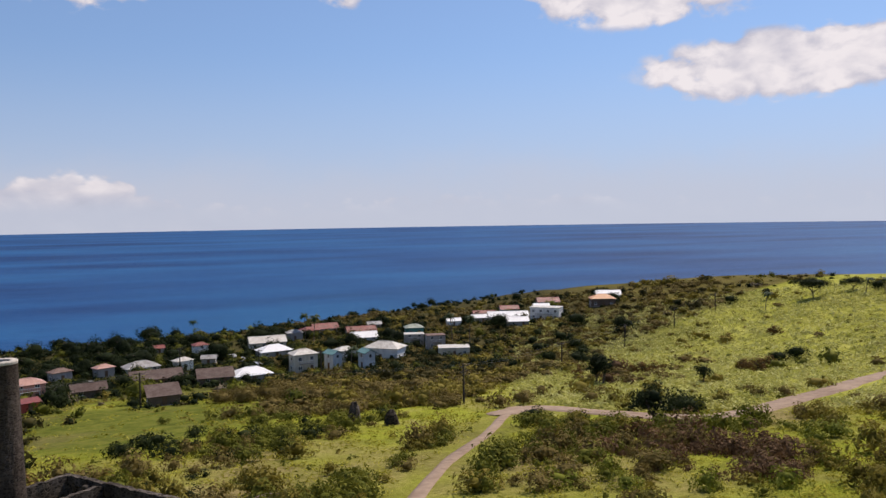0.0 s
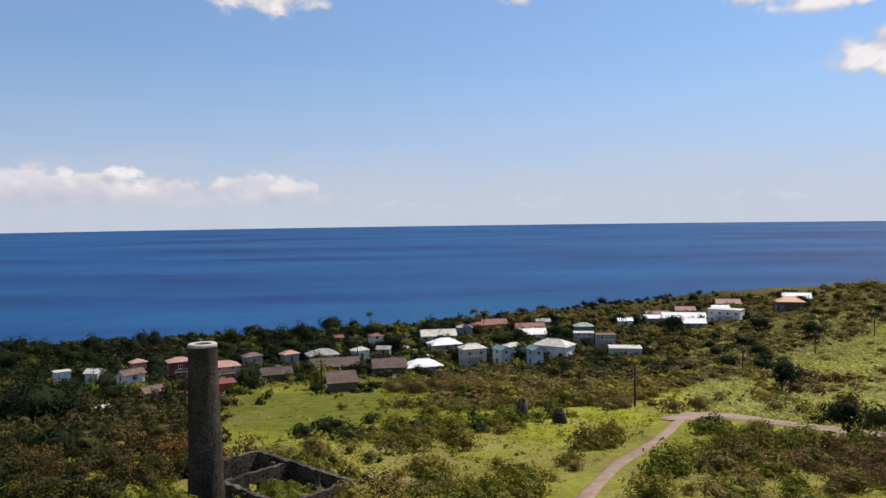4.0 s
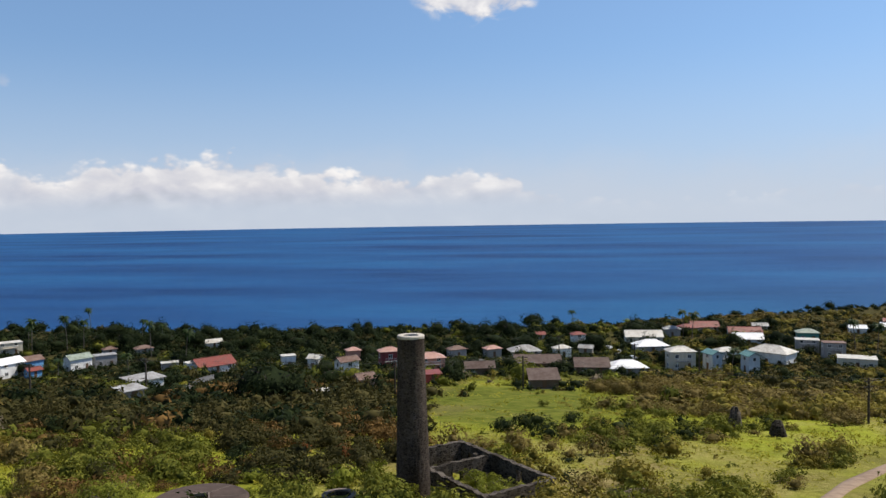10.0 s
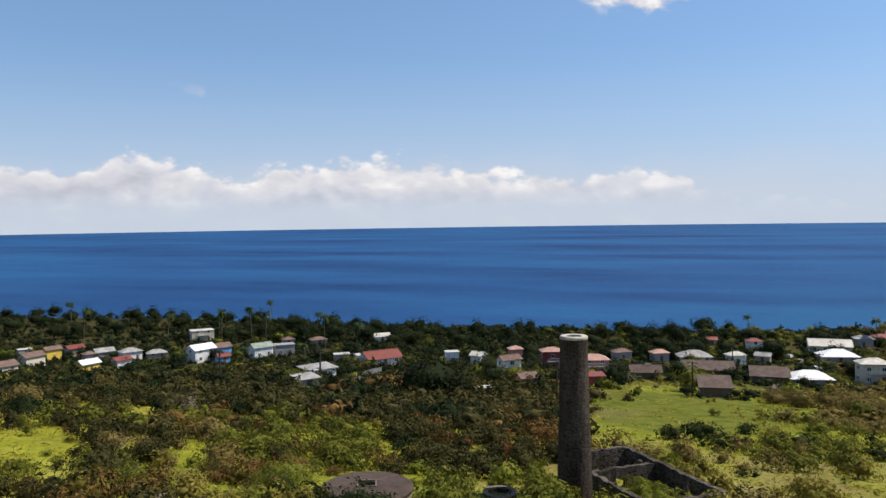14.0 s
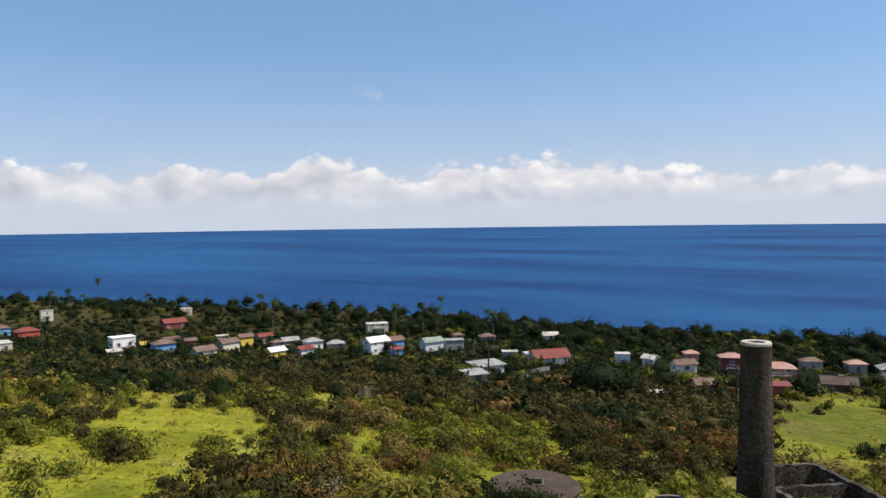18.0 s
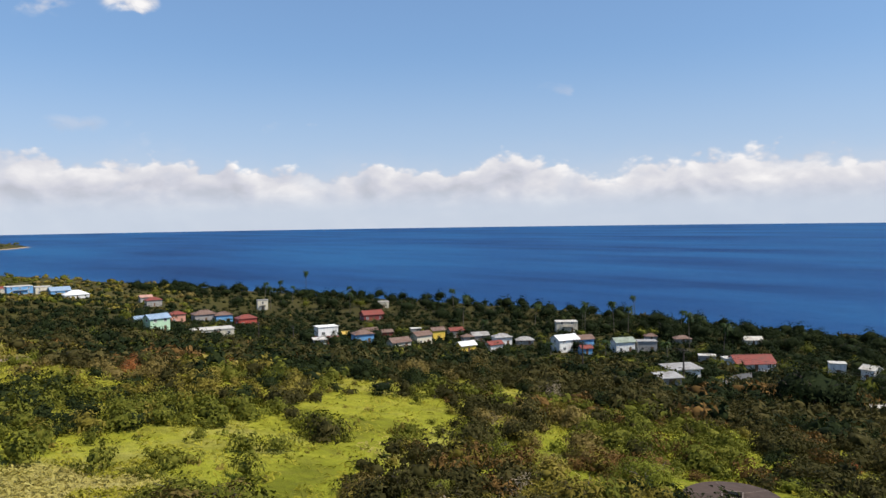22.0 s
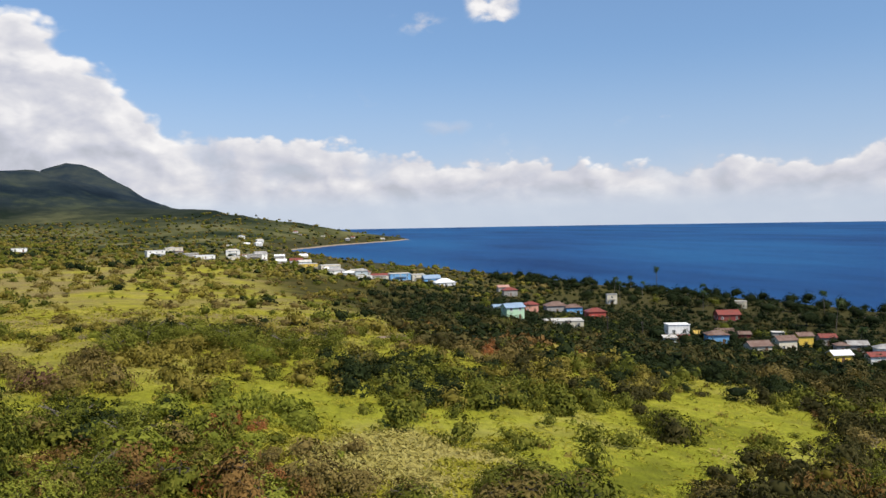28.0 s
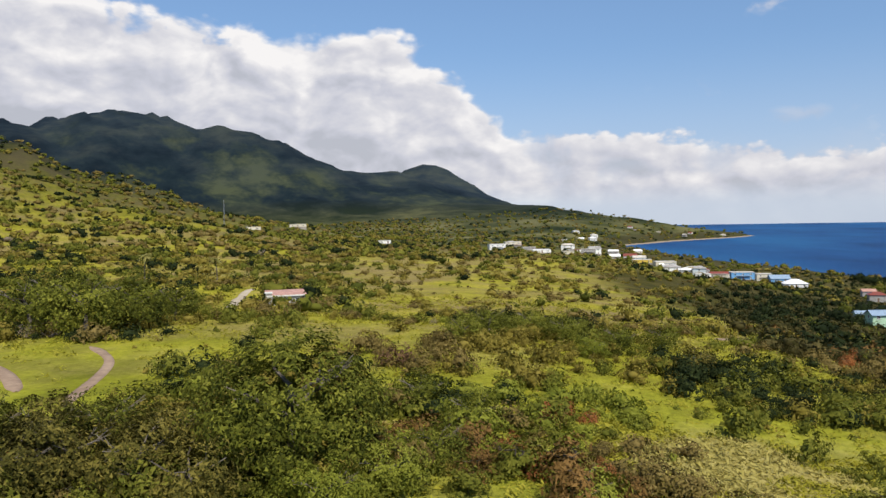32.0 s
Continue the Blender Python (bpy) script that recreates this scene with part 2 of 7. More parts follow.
def ground_look(t, p):
    big = noise_of(t, p, 0.016, 5.0)
    mid = noise_of(t, p, 0.09, 7.0, 0.68)
    fine = noise_of(t, p, 1.6, 6.0, 0.72)
    green = ramp(t, mid, [(0.3, (0.13, 0.125, 0.015)), (0.43, (0.235, 0.223, 0.021)), (0.55, (0.335, 0.307, 0.032)), (0.7, (0.39, 0.32, 0.08))])
    green = blend(t, 1.0, green, ramp(t, node(t, "ShaderNodeMapRange", ("Value", node(t, "ShaderNodeSeparateXYZ", (0, p)).outputs[0]), ("From Min", -120.0), ("From Max", -30.0)).outputs[0], [(0.0, (1.0, 1.0, 1.0)), (1.0, (0.82, 0.96, 1.0))]), "MULTIPLY")
    px_, py_ = node(t, "ShaderNodeSeparateXYZ", (0, p)).outputs[:2]
    meadow = calc(t, "ADD", calc(t, "POWER", calc(t, "DIVIDE", calc(t, "ADD", px_, 11.0), 25.0), 2.0), calc(t, "POWER", calc(t, "DIVIDE", calc(t, "SUBTRACT", py_, 142.0), 38.0), 2.0))
    meadow = node(t, "ShaderNodeMapRange", ("Value", calc(t, "ADD", meadow, calc(t, "MULTIPLY", mid, 0.8))), ("From Min", 1.5), ("From Max", 1.0), ("To Min", 0.0), ("To Max", 0.95)).outputs[0]
    green = blend(t, meadow, green, ramp(t, noise_of(t, p, 0.3, 6.0, 0.7), [(0.35, (0.05, 0.07, 0.01)), (0.5, (0.105, 0.125, 0.018)), (0.65, (0.17, 0.17, 0.032))]))
    dry = ramp(t, fine, [(0.3, (0.14, 0.095, 0.045)), (0.7, (0.33, 0.25, 0.125))])
    bleached = calc(t, "ADD", calc(t, "POWER", calc(t, "DIVIDE", calc(t, "ADD", px_, 49.0), 9.0), 2.0), calc(t, "POWER", calc(t, "DIVIDE", calc(t, "SUBTRACT", py_, 10.5), 9.5), 2.0))
    bleached = node(t, "ShaderNodeMapRange", ("Value", calc(t, "ADD", bleached, calc(t, "MULTIPLY", noise_of(t, p, 0.25, 5.0, 0.65), 1.6))), ("From Min", 2.1), ("From Max", 1.1), ("To Min", 0.0), ("To Max", 0.85)).outputs[0]
    green = blend(t, bleached, green, ramp(t, noise_of(t, p, 0.9, 6.0, 0.7), [(0.35, (0.24, 0.2, 0.06)), (0.5, (0.36, 0.3, 0.11)), (0.65, (0.45, 0.39, 0.17))]))
    c = blend(t, ramp(t, calc(t, "ADD", calc(t, "MULTIPLY", big, 0.5), calc(t, "ADD", calc(t, "MULTIPLY", noise_of(t, p, 0.05, 6.0, 0.6), 0.5), node(t, "ShaderNodeMapRange", ("Value", node(t, "ShaderNodeSeparateXYZ", (0, p)).outputs[0]), ("From Min", -50.0), ("From Max", -160.0), ("To Min", 0.0), ("To Max", 0.06)).outputs[0])), [(0.5, (0, 0, 0)), (0.64, (0.85, 0.85, 0.85))]), green, dry)
    c = blend(t, ramp(t, fine, [(0.36, (0.32, 0.32, 0.32)), (0.54, (0, 0, 0))]), c, (0.07, 0.075, 0.014))
    tuft = noise_of(t, p, 0.45, 5.0, 0.7)
    c = blend(t, ramp(t, tuft, [(0.36, (0.5, 0.5, 0.5)), (0.52, (0, 0, 0))]), c, (0.16, 0.15, 0.028))
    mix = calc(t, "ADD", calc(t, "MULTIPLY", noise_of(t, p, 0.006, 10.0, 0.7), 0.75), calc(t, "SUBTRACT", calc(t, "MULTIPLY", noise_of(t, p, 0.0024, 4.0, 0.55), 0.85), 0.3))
    # forest tone, with cloud shade painted as dark patches and haze as blue
    shaded_wood = ramp(t, mix, [(0.4, (0.005, 0.010, 0.015)), (0.5, (0.010, 0.018, 0.023)), (0.56, (0.022, 0.031, 0.025)), (0.64, (0.05, 0.06, 0.034))])
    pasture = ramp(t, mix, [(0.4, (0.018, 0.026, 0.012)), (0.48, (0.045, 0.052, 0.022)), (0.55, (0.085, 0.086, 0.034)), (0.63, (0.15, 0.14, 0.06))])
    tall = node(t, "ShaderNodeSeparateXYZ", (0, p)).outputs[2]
    shaded_wood = blend(t, node(t, "ShaderNodeMapRange", ("Value", calc(t, "ADD", tall, calc(t, "MULTIPLY", mix, 120.0))), ("From Min", 95.0), ("From Max", 190.0)).outputs[0], pasture, shaded_wood)
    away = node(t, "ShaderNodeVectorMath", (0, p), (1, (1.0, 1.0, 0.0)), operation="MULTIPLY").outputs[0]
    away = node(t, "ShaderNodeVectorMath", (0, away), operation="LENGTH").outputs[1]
    # far forest goes bluer with distance: haze put into its colour
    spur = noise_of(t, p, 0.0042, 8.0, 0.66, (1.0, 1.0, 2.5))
    hazed_wood = ramp(t, spur, [(0.36, (0.01, 0.017, 0.027)), (0.5, (0.02, 0.031, 0.042)), (0.64, (0.042, 0.052, 0.05))])
    shaded_wood = blend(t, node(t, "ShaderNodeMapRange", ("Value", calc(t, "ADD", away, calc(t, "MULTIPLY", spur, 900.0))), ("From Min", 3150.0), ("From Max", 3700.0), ("To Min", 0.0), ("To Max", 0.85)).outputs[0], shaded_wood, hazed_wood)
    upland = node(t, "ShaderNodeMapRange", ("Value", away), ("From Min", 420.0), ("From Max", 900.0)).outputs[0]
    c = blend(t, upland, c, shaded_wood)
    east, north = node(t, "ShaderNodeSeparateXYZ", (0, p)).outputs[:2]
    edge = calc(t, "MULTIPLY", calc(t, "SUBTRACT", noise_of(t, p, 0.06, 5.0, 0.6), 0.5), 30.0)
    # leaf-litter soil, darkened to carry the cloud shade on the western slope
    shaded_litter = ramp(t, calc(t, "ADD", calc(t, "MULTIPLY", mid, 0.6), calc(t, "MULTIPLY", fine, 0.4)), [(0.3, (0.016, 0.016, 0.006)), (0.5, (0.04, 0.038, 0.013)), (0.7, (0.085, 0.066, 0.026))])
    scrub_shade = node(t, "ShaderNodeMapRange", ("Value", calc(t, "ADD", tall, calc(t, "MULTIPLY", edge, 0.15))), ("From Min", 29.5), ("From Max", 26.5)).outputs[0]
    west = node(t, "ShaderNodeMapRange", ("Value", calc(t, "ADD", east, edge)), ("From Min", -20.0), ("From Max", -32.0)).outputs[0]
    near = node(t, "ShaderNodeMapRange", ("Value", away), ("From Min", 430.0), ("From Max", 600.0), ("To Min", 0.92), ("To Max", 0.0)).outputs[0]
    c = blend(t, calc(t, "MULTIPLY", calc(t, "MULTIPLY", scrub_shade, west), near), c, shaded_litter)
    heath = ramp(t, calc(t, "ADD", calc(t, "MULTIPLY", mid, 0.6), calc(t, "MULTIPLY", fine, 0.4)), [(0.3, (0.055, 0.045, 0.014)), (0.5, (0.105, 0.085, 0.026)), (0.7, (0.17, 0.135, 0.045))])
    line = calc(t, "SUBTRACT", north, calc(t, "MINIMUM", calc(t, "ADD", calc(t, "MULTIPLY", east, 1.1), 75.0), calc(t, "ADD", calc(t, "MULTIPLY", east, 0.4), 176.0)))
    over = node(t, "ShaderNodeMapRange", ("Value", calc(t, "ADD", line, calc(t, "MULTIPLY", edge, 0.3))), ("From Min", -1.0), ("From Max", 5.0), ("To Min", 0.0), ("To Max", 0.9)).outputs[0]
    over = calc(t, "MULTIPLY", over, node(t, "ShaderNodeMapRange", ("Value", calc(t, "ADD", north, edge)), ("From Min", 122.0), ("From Max", 132.0)).outputs[0])
    over = calc(t, "MULTIPLY", over, node(t, "ShaderNodeMapRange", ("Value", calc(t, "ADD", east, edge)), ("From Min", 8.0), ("From Max", 22.0)).outputs[0])
    c = blend(t, over, c, heath)
    sward = node(t, "ShaderNodeMapRange", ("Value", calc(t, "ADD", line, calc(t, "MULTIPLY", edge, 0.3))), ("From Min", 2.0), ("From Max", -4.0), ("To Min", 0.0), ("To Max", 0.75)).outputs[0]
    sward = calc(t, "MULTIPLY", sward, node(t, "ShaderNodeMapRange", ("Value", away), ("From Min", 112.0), ("From Max", 124.0)).outputs[0])
    sward = calc(t, "MULTIPLY", sward, node(t, "ShaderNodeMapRange", ("Value", calc(t, "SUBTRACT", east, calc(t, "MULTIPLY", edge, 0.3))), ("From Min", 42.0), ("From Max", 56.0)).outputs[0])
    c = blend(t, sward, c, ramp(t, calc(t, "ADD", calc(t, "MULTIPLY", tuft, 0.6), calc(t, "MULTIPLY", mid, 0.4)), [(0.34, (0.13, 0.14, 0.02)), (0.46, (0.27, 0.27, 0.04)), (0.56, (0.38, 0.37, 0.08)), (0.68, (0.47, 0.44, 0.16))]))
    # bare village earth, its colour lowered for the cloud shade there
    c = blend(t, node(t, "ShaderNodeMapRange", ("Value", calc(t, "ADD", tall, calc(t, "MULTIPLY", mid, 6.0))), ("From Min", 19.0), ("From Max", 14.0), ("To Min", 0.0), ("To Max", 0.8)).outputs[0], c, ramp(t, fine, [(0.3, (0.024, 0.025, 0.009)), (0.7, (0.075, 0.064, 0.027))]))
    beach = node(t, "ShaderNodeMapRange", ("Value", calc(t, "ADD", tall, fine)), ("From Min", 2.4), ("From Max", 2.0)).outputs[0]
    return blend(t, beach, c, (0.3, 0.24, 0.17)), fine


def sea_look(t, p):
    streak = noise_of(t, p, 0.0022, 6.0, 0.62, (0.6, 1.8, 1.0))
    fine = noise_of(t, p, 0.05, 6.0, 0.7, (1.0, 2.5, 1.0))
    c = ramp(t, streak, [(0.36, (0.0032, 0.027, 0.1)), (0.47, (0.008, 0.057, 0.172)), (0.6, (0.013, 0.094, 0.234))])
    c = blend(t, ramp(t, fine, [(0.4, (0.3, 0.3, 0.3)), (0.62, (0, 0, 0))]), c, (0.003, 0.036, 0.145))
    off = node(t, "ShaderNodeVectorMath", (0, p), operation="LENGTH").outputs[1]
    shoal = node(t, "ShaderNodeMapRange", ("Value", calc(t, "SUBTRACT", off, calc(t, "MULTIPLY", streak, 300.0))), ("From Min", 270.0), ("From Max", 560.0), ("To Min", 0.3), ("To Max", 0.0)).outputs[0]
    shoal = calc(t, "MULTIPLY", shoal, node(t, "ShaderNodeMapRange", ("Value", node(t, "ShaderNodeSeparateXYZ", (0, p)).outputs[0]), ("From Min", -60.0), ("From Max", 120.0), ("To Min", 0.0), ("To Max", 1.0)).outputs[0])
    return blend(t, shoal, c, (0.012, 0.115, 0.21)), fine


def mottled(name, a, b, scale=3.0, roughness=0.85, bump=0.01, spread=(0.35, 0.65), **more):
    """Two colours mixed by noise at two scales."""
    def look_of(t, p):
        n1, n2 = noise_of(t, p, scale, 6.0, 0.65), noise_of(t, p, scale * 0.11, 3.0)
        f = calc(t, "ADD", calc(t, "MULTIPLY", n1, 0.6), calc(t, "MULTIPLY", n2, 0.4))
        return ramp(t, f, [(spread[0], a), (spread[1], b)]), n1
    return material(name, look_of, roughness, bump=bump, **more)


def leafy(name, dark, mid, light, roughness=0.85):
    """Leaves: each clump its own shade, each plant a little different."""
    def look_of(t, p):
        island = t.nodes.new("ShaderNodeNewGeometry").outputs["Random Per Island"]
        plant = t.nodes.new("ShaderNodeObjectInfo").outputs["Random"]
        patch = noise_of(t, p, 0.11, 3.0)
        f = calc(t, "ADD", calc(t, "ADD", calc(t, "MULTIPLY", island, 0.4), calc(t, "MULTIPLY", plant, 0.14)), calc(t, "MULTIPLY", patch, 0.52))
        return ramp(t, f, [(0.2, dark), (0.52, mid), (0.88, light)])
    m = material(name, look_of, roughness, specular=0.12)
    t = m.node_tree
    b = next(n for n in t.nodes if n.type == "BSDF_PRINCIPLED")
    out = next(n for n in t.nodes if n.type == "OUTPUT_MATERIAL")
    thin = node(t, "ShaderNodeBsdfTranslucent", (0, b.inputs["Base Color"].links[0].from_socket))
    t.links.new(node(t, "ShaderNodeMixShader", (0, 0.26), (1, b.outputs[0]), (2, thin.outputs[0])).outputs[0], out.inputs[0])
    return m


GROUND = material("ground", ground_look, 0.95, bump=0.25, specular=0.03)
SEA = material("sea", sea_look, 0.55, bump=0.8, specular=0.09)
# ---- large structure ----
def mesh_of(name, verts, faces, mat, parent=None, smooth=False):
    me = bpy.data.meshes.new(name)
    me.from_pydata([tuple(v) for v in verts], [], [tuple(f) for f in faces])
    me.materials.append(mat)
    if smooth:
        me.shade_smooth()
    ob = new(name, me)
    ob.parent = parent
    return ob


def quads(name, verts, idx, mats, mat_index=None, smooth=False):
    """An object from arrays: verts (n, 3), idx (m, 3 or 4)."""
    me = bpy.data.meshes.new(name)
    k = idx.shape[1]
    me.vertices.add(len(verts))
    me.vertices.foreach_set("co", np.ascontiguousarray(verts, np.float32).ravel())
    me.loops.add(idx.size)
    me.loops.foreach_set("vertex_index", np.ascontiguousarray(idx, np.int32).ravel())
    me.polygons.add(len(idx))
    me.polygons.foreach_set("loop_start", np.arange(0, idx.size, k, dtype=np.int32))
    for m in mats:
        me.materials.append(m)
    if mat_index is not None:
        me.polygons.foreach_set("material_index", np.ascontiguousarray(mat_index, np.int32))
    me.update(calc_edges=True)
    if smooth:
        me.shade_smooth()
    return new(name, me)


def disc_grid(azs, ds, height):
    a, d = np.meshgrid(np.radians(azs), ds)
    x, y = -d * np.sin(a), d * np.cos(a)
    v = np.stack([x, y, height(x, y)], -1).reshape(-1, 3)
    n, m = len(ds), len(azs)
    i = (np.arange(n - 1)[:, None] * m + np.arange(m)[None, :]).ravel()
    j = (np.arange(n - 1)[:, None] * m + (np.arange(m)[None, :] + 1) % m).ravel()
    return v, np.stack([i, i + m, j + m, j], 1)


azs = np.concatenate([np.arange(-60, 140, 0.48), np.arange(140, 300, 2.0)])
v, f = disc_grid(azs, np.concatenate([[0.01], np.geomspace(8, 4890, 270)]), land)
v[:len(azs), :2] += (2.0, 1.2)
ground = tagged(quads("ground", v, f, [GROUND], smooth=True), "rough grassy hillside sloping down to the coast with wooded mountains behind, haze and cloud shade in its colour", "ground", kind="structure")
v, f = disc_grid(np.arange(0, 360, 3), np.concatenate([[0.01], np.geomspace(60, 4950, 30)]), lambda x, y: x * 0)
water = tagged(quads("water", v, f, [SEA], smooth=True), "deep blue sea with darker wind streaks", "water", kind="structure")
# ---- helpers for things and their parts ----
def part(name, bm, mat, parent, label="", smooth=False):
    """Links a bmesh as one mesh object under a thing or a part."""
    me = bpy.data.meshes.new(name)
    bm.to_mesh(me)
    bm.free()
    me.materials.append(mat)
    if smooth:
        me.shade_smooth()
    ob = new(name, me)
    ob.parent = parent
    if label:
        ob["label"] = label
    return ob


def base(name, label, category, m, group=""):
    e = new(name)
    e.matrix_basis = m
    return tagged(e, label, category, group)


def box(w, d, h, x=0, y=0, z=0, bevel=0.0, bm=None):
    """A block standing on z, its middle at x, y."""
    bm = bm or bmesh.new()
    made = bmesh.ops.create_cube(bm, size=1, matrix=pose(x, y, z + h / 2) @ Matrix.Diagonal((w, d, h, 1)))
    if bevel:
        edges = {e for q in made["verts"] for e in q.link_edges}
        bmesh.ops.bevel(bm, geom=list(edges), offset=bevel, segments=1, affect="EDGES")
    return bm


def solid(verts, faces):
    bm = bmesh.new()
    vs = [bm.verts.new(q) for q in verts]
    for fc in faces:
        bm.faces.new([vs[i] for i in fc])
    bmesh.ops.recalc_face_normals(bm, faces=bm.faces)
    return bm


def rod(a, b, r1, r2=None, sides=7, bm=None):
    """A tapered round bar from a to b."""
    bm = bm or bmesh.new()
    a, b = Vector(a), Vector(b)
    r2 = r1 if r2 is None else r2
    m = Matrix.Translation((a + b) / 2) @ (b - a).to_track_quat("Z", "Y").to_matrix().to_4x4()
    bmesh.ops.create_cone(bm, cap_ends=True, segments=sides, radius1=r1, radius2=r2, depth=(b - a).length, matrix=m)
    return bm


def lathe(profile, sides=48, wobble=0.0, seed=1.0):
    """A closed ring profile of (radius, z) turned round the z axis."""
    n = len(profile)
    verts, faces = [], []
    for i in range(sides):
        a = 2 * math.pi * i / sides
        for k, (r, z) in enumerate(profile):
            q = r + wobble * noise.noise((math.cos(a) * 3 + seed, math.sin(a) * 3, z * 1.3)) + wobble * 0.6 * noise.noise((math.cos(a) * 9, math.sin(a) * 9 + seed, z * 3.7))
            verts.append((q * math.cos(a), q * math.sin(a), z + 0.5 * wobble * noise.noise((a * 2, z, seed))))
    for i in range(sides):
        for k in range(n):
            faces.append((i * n + k, ((i + 1) % sides) * n + k, ((i + 1) % sides) * n + (k + 1) % n, i * n + (k + 1) % n))
    return solid(verts, faces)


# ---- paints and building materials ----
def paint(name, c, roughness=0.7):
    """Weathered wall paint: streaks and patches round one colour."""
    dark = tuple(q * 0.72 for q in c)
    def look_of(t, p):
        run = noise_of(t, p, 1.3, 5.0, 0.65, (1.0, 1.0, 0.25))
        spots = noise_of(t, p, 0.35, 4.0)
        f = calc(t, "ADD", calc(t, "MULTIPLY", run, 0.6), calc(t, "MULTIPLY", spots, 0.4))
        return ramp(t, f, [(0.36, dark), (0.52, c)]), run
    return material(name, look_of, roughness, bump=0.005)


def sheet(name, c, worn, amount=0.5, roughness=0.5):
    """Ribbed metal roofing with worn or rusty stretches; the ribs run down the slope."""
    def look_of(t, p):
        lp = t.nodes.new("ShaderNodeTexCoord").outputs["Object"]
        rib = node(t, "ShaderNodeTexWave", ("Vector", lp), ("Scale", 1.6), ("Distortion", 0.1), ("Detail", 0.0), wave_type="BANDS", bands_direction="X").outputs[1]
        patch = noise_of(t, p, 0.45, 6.0, 0.7)
        streak = noise_of(t, p, 1.6, 5.0, 0.6)
        f = calc(t, "ADD", calc(t, "MULTIPLY", patch, 0.65), calc(t, "MULTIPLY", streak, 0.35))
        col = ramp(t, f, [(amount - 0.1, worn), (amount + 0.1, c)])
        return blend(t, calc(t, "MULTIPLY", rib, 0.14), col, (0.05, 0.045, 0.04)), rib
    return material(name, look_of, roughness, bump=0.02)


WHITE = paint("white_paint", (0.84, 0.83, 0.8))
CREAM = paint("cream_paint", (0.66, 0.6, 0.47))
GREYWALL = paint("grey_render", (0.36, 0.34, 0.32))
PINK = paint("salmon_paint", (0.62, 0.3, 0.22))
DARKRED = paint("dark_red_paint", (0.26, 0.055, 0.05))
REDWALL = paint("coral_paint", (0.55, 0.1, 0.075))
RUSTWALL = paint("brown_boards", (0.15, 0.105, 0.08))
PALEBLUE = paint("pale_blue_paint", (0.6, 0.67, 0.7))
BLUE = paint("blue_paint", (0.16, 0.38, 0.66))
TEALWALL = paint("teal_paint", (0.08, 0.28, 0.25))
YELLOW = paint("yellow_paint", (0.72, 0.5, 0.08))
MINT = paint("mint_paint", (0.45, 0.65, 0.45))
GREENROOF = sheet("grey_green_roofing", (0.36, 0.42, 0.35), (0.2, 0.23, 0.18))
GREYROOF = sheet("grey_roofing", (0.46, 0.45, 0.44), (0.24, 0.22, 0.2))
PALEROOF = sheet("pale_roofing", (0.66, 0.63, 0.57), (0.4, 0.35, 0.29), 0.46)
BRIGHTROOF = sheet("white_roofing", (0.85, 0.85, 0.85), (0.68, 0.67, 0.65), 0.4)
REDROOF = sheet("red_roofing", (0.27, 0.06, 0.045), (0.17, 0.065, 0.05), 0.48)
RUSTROOF = sheet("rusty_roofing", (0.14, 0.075, 0.056), (0.22, 0.155, 0.128), 0.5, 0.8)
OLDRUST = sheet("old_rust_roofing", (0.085, 0.052, 0.042), (0.15, 0.11, 0.092), 0.5, 0.85)
PINKROOF = sheet("faded_pink_roofing", (0.52, 0.3, 0.24), (0.38, 0.2, 0.16), 0.46)
ORANGEROOF = sheet("orange_roofing", (0.66, 0.33, 0.15), (0.5, 0.25, 0.12), 0.44)
TEALROOF = sheet("teal_roofing", (0.1, 0.24, 0.24), (0.16, 0.3, 0.3))
BLUEROOF = sheet("blue_roofing", (0.3, 0.41, 0.55), (0.22, 0.31, 0.42))
YELLOWROOF = sheet("yellow_roofing", (0.62, 0.42, 0.08), (0.45, 0.3, 0.1))
GLASS = material("window_glass", lambda t, p: ramp(t, noise_of(t, p, 0.8), [(0.3, (0.012, 0.015, 0.018)), (0.7, (0.05, 0.06, 0.07))]), 0.12, specular=0.6)
TRIM = paint("white_trim", (0.74, 0.73, 0.7))
DOORWOOD = paint("door_boards", (0.16, 0.09, 0.055))
CONCRETE = mottled("old_concrete", (0.2, 0.175, 0.15), (0.42, 0.38, 0.33), 1.4, 0.95)


